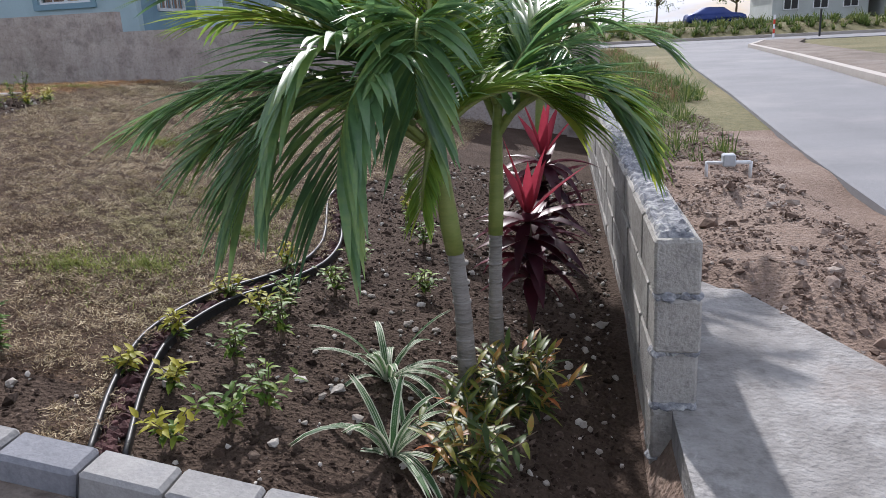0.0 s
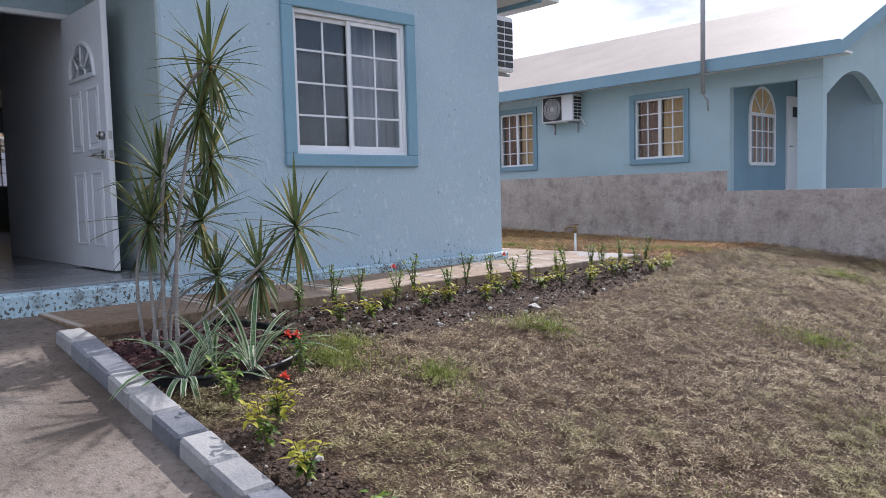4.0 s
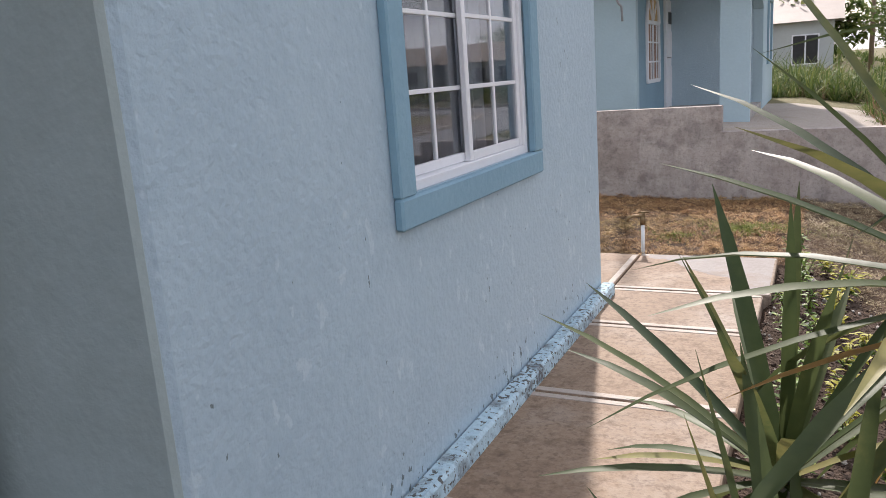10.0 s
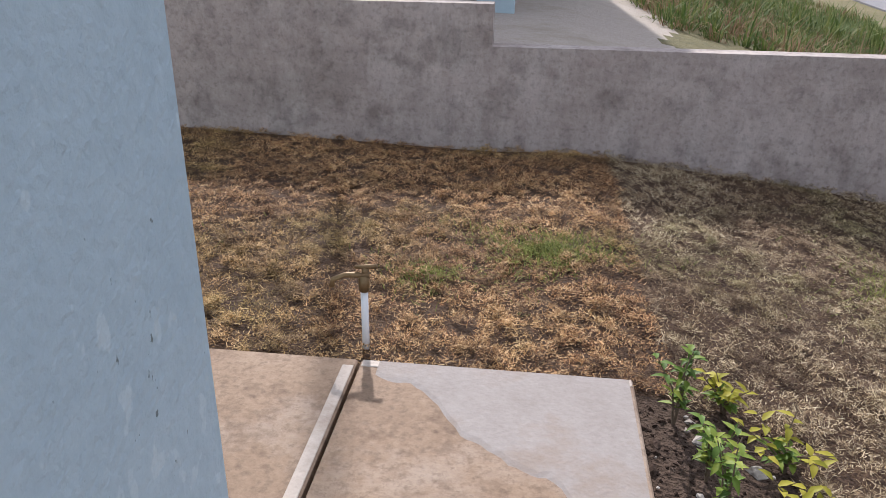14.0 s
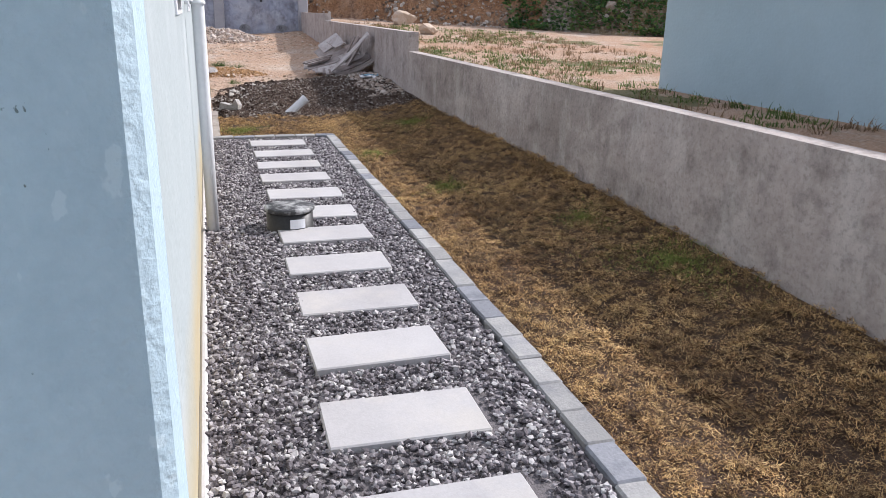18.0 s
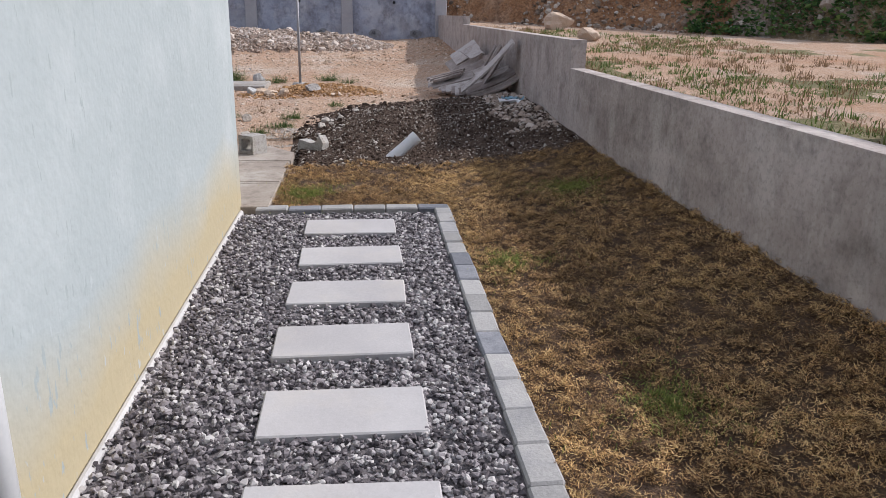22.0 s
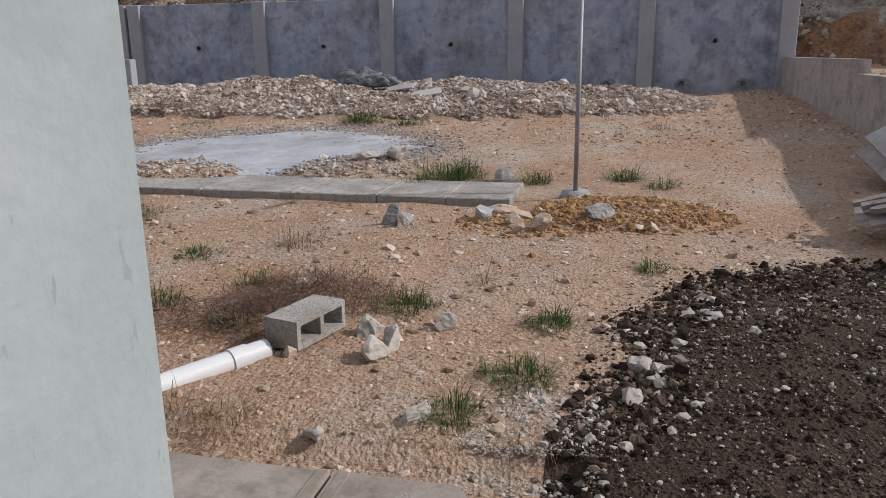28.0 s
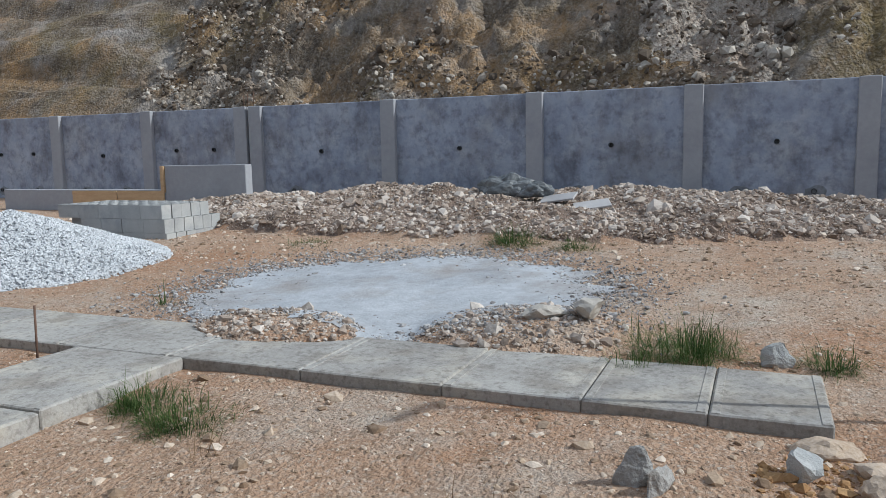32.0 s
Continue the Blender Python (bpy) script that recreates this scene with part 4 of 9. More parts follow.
def build_front_wall():
    full = rows_mesh("block", *chamfered(0.155, 0.392, 0.192, 0.009), BLOCK_WALL)
    half = rows_mesh("block", *chamfered(0.155, 0.192, 0.192, 0.009), BLOCK_WALL)
    top = -0.31
    for c in range(7):
        z = top - 0.1 - c * 0.203
        y = 2.52 + (0.0 if c % 2 == 0 else -0.02)
        first = True
        while y < 9.85:
            L = 0.4
            me = full
            if first and c % 2 == 1:
                L, me = 0.2, half
            if y + L > 9.82:
                break
            b = put("block", me, front_wall)
            xx = 0.335 + (9.9 - y) * 0.012 - 0.035
            b.matrix_world = Matrix.Translation((xx + random.uniform(-0.004, 0.004), y + L / 2, z)) @ pose(0, 0, 0, 0, 0, 0.7 + random.uniform(-0.4, 0.4))
            y += L + 0.006
            first = False
    core = strip("mortar", [(0.335, 2.60), (0.248, 9.85)], [(0.44, 2.60), (0.353, 9.85)], lambda x, y: top - 0.012, 1.35, MORTAR, None)
    core.parent = front_wall
    core.matrix_parent_inverse = front_wall.matrix_world.inverted()
    vs, fs = [], []
    ny, nx = 240, 9
    for i in range(ny + 1):
        y = 2.55 + 7.25 * i / ny
        xx = 0.335 + (9.9 - y) * 0.012 - 0.035
        for j in range(nx + 1):
            u = -0.068 + 0.136 * j / nx
            h = 0.013 + 0.016 * noise.noise(Vector((u * 40, y * 26, 1.0))) + 0.010 * noise.noise(Vector((u * 90, y * 70, 4.0)))
            if j in (0, nx) or i in (0, ny):
                h = -0.01
            vs.append((xx + u + 0.012 * noise.noise(Vector((y * 9, j * 3.0, 0))), y, top + h - 0.004))
    for i in range(ny):
        for j in range(nx):
            q = i * (nx + 1) + j
            fs.append((q, q + 1, q + nx + 2, q + nx + 1))
    rng = random.Random(4)
    for c in range(1, 6):
        z = top - c * 0.203 + 0.001
        for k in range(5):
            jb = big_lump("mortar_joint", 0.33 + 0.029 * k, 2.53 + rng.uniform(0, 0.03), z, rng.uniform(0.02, 0.04), rng.uniform(0.025, 0.05), rng.uniform(0.012, 0.022), MORTAR, 60 + c * 7 + k)
            jb.parent = front_wall
            jb.matrix_parent_inverse = front_wall.matrix_world.inverted()
    mo = put("mortar_bed", rows_mesh("mortar_bed", vs, fs, MORTAR))
    mo.parent = front_wall
    mo.matrix_parent_inverse = front_wall.matrix_world.inverted()
    mo["label"] = "lumpy blue-grey mortar on the top course"


build_front_wall()

# concrete retaining wall across the back
back_wall = empty("retaining_wall", -33.4, 0, 0.6)
tagged(back_wall, "tall blue-grey concrete retaining wall with pilasters and weep holes", "retaining wall", "", "structure")
STAIN = surf("dark_damp_stain", [(0.3, (0.15, 0.155, 0.165)), (0.7, (0.29, 0.30, 0.325))], 7, 20, 0.5, 0.85, 0.3, 30)
PIL = [10.0, 7.41, 4.83, 2.09, -0.86, -3.98, -4.36, -6.94, -9.76, -12.6, -15.5]
for a, b in zip(PIL, PIL[1:]):
    if a - b > 1:
        box("wall_panel", 0.0, 0.16, b, a, -0.9, 2.06, RETAIN, back_wall, 0.01).matrix_world = Matrix.Translation((-33.32, (a + b) / 2, 1.16))
        holes = [(0.3, 1.78), (0.7, 1.78), (0.5, 1.7)][(0 if int(a * 3) % 2 else 2):]
        holes = holes[:2] + [(0.28, 0.9), (0.72, 0.9)]
        for f, z in holes:
            hp = hollow("weep_pipe", 0.05, 0.042, 0.034, BLACKP, back_wall, 14)
            hp.matrix_world = Matrix.Translation((-33.215, b + (a - b) * f, z - 0.02)) @ pose(0, 0, 0, 0, 90, 0) @ Matrix.Translation((0, 0, -0.035))
            if z < 1.0:
                blot = big_lump("damp_stain", -33.236, b + (a - b) * f + 0.03, z - 0.04, 0.006, 0.17, 0.11, STAIN, a + f)
                blot.parent = back_wall
                blot.matrix_parent_inverse = back_wall.matrix_world.inverted()
            box("weep_dark", 0, 0.004, -0.03, 0.03, -0.03, 0.03, BLACKP, back_wall).matrix_world = Matrix.Translation((-33.237, b + (a - b) * f, z - 0.02))
for y in PIL:
    box("pilaster", 0, 0.3, -0.155, 0.155, 0, 2.9, RETAIN_P, back_wall, 0.012).matrix_world = Matrix.Translation((-33.29, y, 1.2))
box("end_return", 0, 1, 0, 0.16, 0, 2.9, RETAIN, back_wall, 0.012).matrix_world = Matrix.Translation((-33.9, 10.08, 1.2))


# ---- the house ----
house = empty("house", -6.27, 4, 0)
tagged(house, "single-storey pale blue rendered house with open front door", "house")
H_TOP = 2.62


def house_box(name, x0, x1, y0, y1, z0, z1, material, label="", b=0.006):
    ob = box(name, x0 + 6.27, x1 + 6.27, y0 - 4, y1 - 4, z0, z1, material, house, b, label)
    return ob


# front wall, window opening y 3.66..4.79, z 1.02..2.14
WY0, WY1, WZ0, WZ1 = 3.66, 4.79, 1.02, 2.14
house_box("wall", -6.45, -6.27, 2.62, WY0, -0.1, H_TOP, PAINT, b=0.02)
house_box("wall", -6.45, -6.27, WY1, 5.995, -0.1, H_TOP, PAINT, b=0.02)
house_box("wall", -6.45, -6.27, WY0 - 0.02, WY1 + 0.02, -0.1, WZ0, PAINT, b=0.001)
house_box("wall", -6.45, -6.27, WY0 - 0.02, WY1 + 0.02, WZ1, H_TOP, PAINT, b=0.001)
house_box("wall", -9.06, -6.44, 5.78, 5.992, -0.1, H_TOP, PAINT)
house_box("wall", -9.2, -8.86, 5.78, 6.862, -0.1, H_TOP, PAINT, b=0.03)
# flank, two small louvre openings
LOUV = [(-11.72, -10.98), (-13.98, -13.4)]
house_box("wall", -16.65, -13.98, 6.70, 6.86, -0.1, H_TOP, PAINT_SIDE, b=0.0008)
house_box("wall", -13.4, -11.72, 6.70, 6.86, -0.1, H_TOP, PAINT_SIDE, b=0.0008)
house_box("wall", -10.98, -9.201, 6.70, 6.86, -0.1, H_TOP, PAINT_SIDE, b=0.0008)
for a, b in LOUV:
    house_box("wall", a - 0.01, b + 0.01, 6.70, 6.8598, -0.1, 1.46, PAINT_SIDE, b=0.001)
    house_box("wall", a - 0.01, b + 0.01, 6.70, 6.8598, 2.06, H_TOP, PAINT_SIDE, b=0.001)
house_box("wall", -16.8, -16.651, 6.25, 6.86, -0.1, H_TOP, PAINT_SIDE, b=0.0008)
house_box("wall", -18.53, -16.8, 6.12, 6.28, -0.1, H_TOP, PAINT_SIDE)
house_box("wall", -18.55, -18.38, -4.0, 3.9, -0.1, H_TOP, PAINT_SIDE)
house_box("wall", -18.55, -18.38, 4.6, 6.121, -0.1, H_TOP, PAINT_SIDE)
house_box("wall", -18.55, -18.38, 3.9, 4.6, -0.1, 1.05, PAINT_SIDE, b=0.001)
house_box("wall", -18.55, -18.38, 3.9, 4.6, 2.15, H_TOP, PAINT_SIDE, b=0.001)
house_box("wall", -18.38, -6.4, -4.0, -3.85, -0.1, H_TOP, PAINT)
house_box("wall", -6.45, -6.27, -3.85, -1.5, -0.3, H_TOP, PAINT)
# porch: side face, door wall with opening y 1.57..2.45
house_box("wall", -7.75, -6.285, 2.612, 2.75, 0.0, H_TOP, PAINT_PORCH, b=0.012)
house_box("wall", -7.75, -7.63, -1.5, 1.55, 0.0, H_TOP, PAINT)
house_box("wall", -7.75, -7.63, 2.47, 2.619, 0.0, H_TOP, PAINT)
house_box("wall", -7.75, -7.63, 1.549, 2.471, 2.14, H_TOP, PAINT)
house_box("wall", -7.75, -6.4, -1.63, -1.5, 0.0, H_TOP, PAINT)
# plinths
house_box("plinth", -6.27, -6.19, 2.45, 5.99, 0.0, 0.10, PAINT_CHIP, "chipped blue-painted plinth", 0.012)
house_box("plinth", -9.05, -6.27, 5.93, 5.975, 0.0, 0.10, PAINT_CHIP, "chipped blue-painted plinth", 0.012)
house_box("skirting", -16.68, -9.04, 6.86, 6.892, -0.1, 0.032, GREYCAP, "pale cement skirting at the wall foot", 0.012)
# porch slab and its tiles
house_box("porch_slab", -7.63, -6.10, -1.5, 2.45, -0.2, 0.155, PAINT_CHIP, "chipped pale blue porch edge", 0.015)
house_box("porch_slab", -7.63, -6.27, 2.45, 2.62, -0.2, 0.155, PAINT_CHIP, b=0.01)
for i in range(4):
    for j in range(10):
        x0, y0 = -7.62 + i * 0.345, -1.49 + j * 0.41
        house_box("tile", x0 + 0.002, x0 + 0.343, y0 + 0.002, y0 + 0.408, 0.155, 0.172, TILE, b=0.002)
house_box("interior_floor", -18.38, -7.632, -3.8, 6.0, -0.2, 0.165, TILE, b=0.002)
house_box("interior_wall", -9.9, -7.76, 2.5, 2.6, 0.165, H_TOP, WHITE, "pale interior wall beside the door")
house_box("interior_wall", -18.38, -10.9, 4.9, 5.0, 0.165, H_TOP, DARKROOM)
house_box("interior_wall", -18.38, -7.76, -0.6, -0.5, 0.165, H_TOP, DARKROOM)
house_box("ceiling", -18.4, -6.2, -4.0, 6.85, H_TOP, H_TOP + 0.06, WHITE)
# roof: low gable with ridge along x
bm = bmesh.new()
rx0, rx1, ry0, ry1, rz, rr0 = -19.0, -6.16, -4.5, 6.5, 2.62, 4.7
q = [(rx0, ry0, rz), (rx1, ry0, rz), (rx1, ry1, rz), (rx0, ry1, rz), (rx0, 1.2, rr0), (rx1, 1.2, rr0)]
v = [bm.verts.new((x + 6.27, y - 4, z + 0.06)) for x, y, z in q]
for f in ((0, 1, 5, 4), (3, 4, 5, 2), (0, 4, 3), (1, 2, 5), (0, 3, 2, 1)):
    bm.faces.new([v[i] for i in f])
bmesh.ops.recalc_face_normals(bm, faces=bm.faces)
part("roof", bm, ROOF, house, "cream metal sheet roof")
house_box("fascia", -9.0, -6.16, 6.5, 6.53, 2.57, 2.72, PAINT_DEEP)
house_box("fascia", -19.0, -9.0, 7.1, 7.14, 2.57, 2.72, PAINT_DEEP)
house_box("soffit", -19.0, -9.0, 6.5, 7.1, 2.66, 2.69, WHITE)
house_box("soffit", -9.0, -6.2, 5.93, 6.5, 2.64, 2.66, PAINT)


def sash_window(parent_box, y0, y1, z0, z1, x, curtain=False):
    """A two-sash slider in a blue reveal trim, in the plane x, facing +x. Built in the house's space."""
    w = parent_box("window_trim", x, x + 0.035, y0 - 0.10, y1 + 0.10, z0 - 0.10, z0, PAINT_DEEP, "deep blue window trim", 0.008)
    parent_box("window_trim", x, x + 0.035, y0 - 0.10, y1 + 0.10, z1, z1 + 0.10, PAINT_DEEP)
    parent_box("window_trim", x, x + 0.035, y0 - 0.10, y0, z0, z1, PAINT_DEEP)
    parent_box("window_trim", x, x + 0.035, y1, y1 + 0.10, z0, z1, PAINT_DEEP)
    return w


sash_window(house_box, WY0, WY1, WZ0, WZ1, -6.272)
window = empty("window", 0, -4 + (WY0 + WY1) / 2 + 0, WZ0)
window.parent = house
window["label"] = "white aluminium sliding window with glazing bars"


def wbox(name, x0, x1, y0, y1, z0, z1, material, b=0.003, label=""):
    return box(name, x0, x1, y0, y1, z0, z1, material, window, b, label)


hw, hh = (WY1 - WY0) / 2, WZ1 - WZ0
for a in (-1, 1):
    wbox("frame", -0.075, -0.005, a * hw - (0.035 if a > 0 else 0), a * hw + (0.035 if a < 0 else 0), 0, hh, TRIMW)
wbox("frame", -0.075, -0.005, -hw + 0.035, hw - 0.035, 0, 0.035, TRIMW)
wbox("frame", -0.075, -0.005, -hw + 0.035, hw - 0.035, hh - 0.035, hh, TRIMW)
for s, x in ((-1, -0.055), (1, -0.03)):
    c0, c1 = (-hw + 0.035, 0.03) if s < 0 else (-0.03, hw - 0.035)
    for a0, a1, b0, b1 in ((c0, c0 + 0.032, 0.036, hh - 0.036), (c1 - 0.032, c1, 0.036, hh - 0.036), (c0 + 0.032, c1 - 0.032, 0.036, 0.07), (c0 + 0.032, c1 - 0.032, hh - 0.07, hh - 0.036)):
        wbox("sash", x - 0.012, x + 0.012, a0, a1, b0, b1, TRIMW)
    pane = wbox("pane", x - 0.003, x + 0.003, c0 + 0.02, c1 - 0.02, 0.05, hh - 0.05, GLASS, 0.001, "clear glass")
    pane.visible_shadow = False
    for k in (1, 2, 3):
        zz = 0.053 + (hh - 0.106) * k / 4
        wbox("glazing_bar", x - 0.008, x + 0.008, c0 + 0.032, c1 - 0.032, zz - 0.008, zz + 0.008, TRIMW, 0.002)
    cm = (c0 + c1) / 2
    wbox("glazing_bar", x - 0.009, x + 0.009, cm - 0.008, cm + 0.008, 0.07, hh - 0.07, TRIMW, 0.002)

SHEER = surf("sheer_grey_curtain", [(0.3, (0.34, 0.36, 0.40)), (0.7, (0.52, 0.54, 0.58))], 2, 30, 0.4, 0.85, 0.1, 40, stretch=(1, 8, 0.3))
SCREEN = bpy.data.materials.new("insect_screen")
SCREEN.use_nodes = True
sn, sl_ = SCREEN.node_tree.nodes, SCREEN.node_tree.links
sn["Principled BSDF"].inputs["Base Color"].default_value = (0.03, 0.032, 0.038, 1)
sn["Principled BSDF"].inputs["Roughness"].default_value = 0.8
stp = sn.new("ShaderNodeBsdfTransparent")
smx = sn.new("ShaderNodeMixShader")
smx.inputs["Fac"].default_value = 0.38
sl_.new(sn["Principled BSDF"].outputs["BSDF"], smx.inputs[1])
sl_.new(stp.outputs["BSDF"], smx.inputs[2])
sl_.new(smx.outputs["Shader"], sn["Material Output"].inputs["Surface"])
wbox("insect_screen", -0.070, -0.068, -hw + 0.036, -0.005, 0.036, hh - 0.036, SCREEN, 0.0005, "dark insect screen")
cvs, cfs = [], []
for i in range(90):
    yy = -hw - 0.05 + (2 * hw + 0.1) * i / 89
    for z in (-0.1, hh + 0.1):
        cvs.append((-0.24 + 0.02 * math.sin(i * 1.1) + 0.01 * math.sin(i * 0.37), yy, z))
for i in range(89):
    cfs.append((2 * i, 2 * i + 2, 2 * i + 3, 2 * i + 1))
put("curtain", rows_mesh("curtain", cvs, cfs, SHEER, True), window, None, "pale gathered curtain behind the glass")

# front door leaf, standing open at a right angle
door = empty("door", -7.63 + 6.27, 2.44 - 4, 0.185)
door.parent = house
door["label"] = "open white panelled front door with fan light"


def dbox(name, x0, x1, y0, y1, z0, z1, material, b=0.004, label=""):
    return box(name, x0, x1, y0, y1, z0, z1, material, door, b, label)


DW, DH = 0.87, 1.93
dbox("leaf", 0, DW, -0.022, 0.022, 0, DH, WHITE, 0.005)
for px in (0.13, 0.50):
    for z0, z1 in ((0.17, 0.73), (0.88, 1.34)):
        w = 0.25
        for a0, a1, b0, b1 in ((px, px + w, z0, z0 + 0.022), (px, px + w, z1 - 0.022, z1), (px, px + 0.022, z0, z1), (px + w - 0.022, px + w, z0, z1)):
            dbox("moulding", a0, a1, -0.033, -0.02, b0, b1, WHITE, 0.005)
        dbox("raised_panel", px + 0.05, px + w - 0.05, -0.030, -0.02, z0 + 0.05, z1 - 0.05, WHITE, 0.006)
# half-round light
bm = bmesh.new()
def fan(r, y, n=14):
    c = bm.verts.new((DW / 2, y, 1.43))
    pts = [bm.verts.new((DW / 2 + r * math.cos(math.pi * k / n), y, 1.43 + 0.95 * r * math.sin(math.pi * k / n))) for k in range(n + 1)]
    for k in range(n):
        bm.faces.new((c, pts[k], pts[k + 1]))
fan(0.25, -0.024)
dark = part("fan_light", bm, GLASS, door, "half-round glass light")
dbox("fan_backing", DW / 2 - 0.25, DW / 2 + 0.25, -0.0235, -0.0225, 1.43, 1.43 + 0.02, BLACKP)
arc = [(DW / 2 + 0.262 * math.cos(math.pi * k / 16), -0.028, 1.43 + 0.25 * math.sin(math.pi * k / 16)) for k in range(17)]
pipe("fan_frame", arc, 0.017, WHITE, door, 8)
dbox("fan_frame", DW / 2 - 0.28, DW / 2 + 0.28, -0.045, -0.02, 1.41, 1.44, WHITE)
for k in range(1, 4):
    a = math.pi * k / 4
    pipe("fan_bar", [(DW / 2 + 0.09 * math.cos(a), -0.03, 1.43 + 0.085 * math.sin(a)), (DW / 2 + 0.26 * math.cos(a), -0.03, 1.43 + 0.245 * math.sin(a))], 0.009, WHITE, door, 6)
pipe("fan_bar", [(DW / 2 + 0.09 * math.cos(math.pi * k / 8), -0.03, 1.43 + 0.085 * math.sin(math.pi * k / 8)) for k in range(9)], 0.009, WHITE, door, 6)
pipe("deadbolt", [(DW - 0.075, -0.022, 0.975), (DW - 0.075, -0.05, 0.975)], [0.032, 0.028], STEEL, door, 16)
pipe("deadbolt_key", [(DW - 0.075, -0.05, 0.975), (DW - 0.075, -0.07, 0.975)], [0.012, 0.010], STEEL, door, 10)
pipe("rosette", [(DW - 0.075, -0.022, 0.838), (DW - 0.075, -0.035, 0.838)], [0.034, 0.03], STEEL, door, 16)
pipe("lever", [(DW - 0.075, -0.035, 0.838), (DW - 0.075, -0.07, 0.838), (DW - 0.10, -0.078, 0.838), (DW - 0.19, -0.075, 0.833)], [0.011, 0.011, 0.011, 0.008], STEEL, door, 8)
pipe("lever", [(DW - 0.075, 0.02, 0.838), (DW - 0.075, 0.06, 0.838), (DW - 0.10, 0.07, 0.838), (DW - 0.19, 0.07, 0.833)], [0.011, 0.011, 0.011, 0.008], STEEL, door, 8)
for z in (0.838, 0.975):
    dbox("strike", DW - 0.001, DW + 0.003, -0.013, 0.013, z - 0.03, z + 0.03, STEEL, 0.001)
for nm, a in (("door_frame", (-7.66, -7.60, 2.45, 2.50, 0.17, 2.16)), ("door_frame", (-7.66, -7.60, 1.52, 1.57, 0.17, 2.16)), ("door_frame", (-7.66, -7.60, 1.57, 2.45, 2.12, 2.16))):
    house_box(nm, *a, WHITE)
# rear window with bars, seen through the open door
rear = empty("rear_window", -18.46 + 6.27, 4.25 - 4, 1.05)
rear.parent = house
for k in range(5):
    box("bar", -0.02, 0.02, -0.35 + k * 0.175 - 0.014, -0.35 + k * 0.175 + 0.014, 0, 1.1, TRIMW, rear, 0.002)
    box("bar", -0.019, 0.019, -0.34, 0.34, k * 0.27 - 0.012 + 0.01, k * 0.27 + 0.012 + 0.01, TRIMW, rear, 0.002)

# louvre windows on the flank
for a, b in LOUV:
    lv = empty("louvre_window", (a + b) / 2 + 6.27, 6.86 - 4, 1.46)
    lv.parent = house
    lv["label"] = "white metal louvre window, slats tilted open"
    w = b - a
    for s in (-1, 1):
        box("frame", s * w / 2 - (0.03 if s > 0 else 0), s * w / 2 + (0.03 if s < 0 else 0), -0.08, 0.012, 0, 0.6, TRIMW, lv)
    box("frame", -w / 2 + 0.03, w / 2 - 0.03, -0.08, 0.012, 0, 0.03, TRIMW, lv)
    box("frame", -w / 2 + 0.03, w / 2 - 0.03, -0.08, 0.012, 0.57, 0.6, TRIMW, lv)
    for k in range(5):
        sl = put("slat", box_mesh("slat", w - 0.07, 0.13, 0.006, TRIMW, 0.002), lv, Matrix.Translation((0, 0.012, 0.10 + k * 0.105)) @ pose(0, 0, 0, -35, 0, 0))
    box("room_shade", -w / 2, w / 2, -0.16, -0.15, 0, 0.6, BLACKP, lv)


# ---- neighbouring house ----
nhouse = empty("neighbour_house", -10, 13.2, 0.4)
tagged(nhouse, "single-storey aqua rendered house with slate-blue trim and cream roof", "house")


def nbox(name, x0, x1, y0, y1, z0, z1, material, label="", b=0.006, parent=None):
    ob = box(name, x0 + 10, x1 + 10, y0 - 13.2, y1 - 13.2, z0 - 0.4, z1 - 0.4, material, nhouse, b, label)
    return ob


NT = 2.72
NW = [(-12.93, -11.94, 1.24, 2.40), (-9.42, -8.38, 1.24, 2.36)]
xs = [-17.27, -12.93, -11.94, -9.42, -8.38, -7.52]
for a, b in ((-17.27, -12.93), (-11.94, -9.42), (-8.38, -7.52)):
    nbox("wall", a, b, 13.2, 13.36, 0.1, NT, NPAINT)
for a, b, z0, z1 in NW:
    nbox("wall", a, b, 13.2, 13.36, 0.1, z0, NPAINT, b=0.001)
    nbox("wall", a, b, 13.2, 13.36, z1, NT, NPAINT, b=0.001)
# corner porch: open to the front, arched opening to the side, deep blue inner wall
NX, NB = -5.97, 19.0
nbox("wall", -7.53, NX, 13.2, 13.36, 2.38, NT, NPAINT)
nbox("pier", -6.37, NX, 13.2, 13.36, 0.1, 2.38, NPAINT)
nbox("wall", -7.69, -7.53, 13.36, 16.0, 0.1, NT, NDEEP, "deep blue inner porch wall")
nbox("porch_back", -7.53, NX - 0.16, 16.0, 16.14, 0.1, NT, PAINT, "shaded pale blue porch wall")
nbox("wall", NX - 0.16, NX, 16.0, 17.15, 0.1, NT, NPAINT)
nbox("wall", NX - 0.16, NX, 18.2, NB, 0.1, NT, NPAINT)
nbox("wall", NX - 0.16, NX, 17.15, 18.2, 0.1, 1.27, NPAINT, b=0.001)
nbox("wall", NX - 0.16, NX, 17.15, 18.2, 2.32, NT, NPAINT, b=0.001)
bm = bmesh.new()
n = 16
dn = [(13.36 + 2.64 * k / n, 2.12 + 0.47 * math.sin(math.pi * k / n)) for k in range(n + 1)]
rows_ = [[bm.verts.new((x + 10, y - 13.2, z - 0.4)) for x, z in ((NX - 0.16, zz), (NX, zz), (NX, NT), (NX - 0.16, NT))] for y, zz in dn]
for a, b in zip(rows_, rows_[1:]):
    for k in range(4):
        bm.faces.new((a[k], a[(k + 1) % 4], b[(k + 1) % 4], b[k]))
bmesh.ops.recalc_face_normals(bm, faces=bm.faces)
part("arch", bm, NPAINT, nhouse)
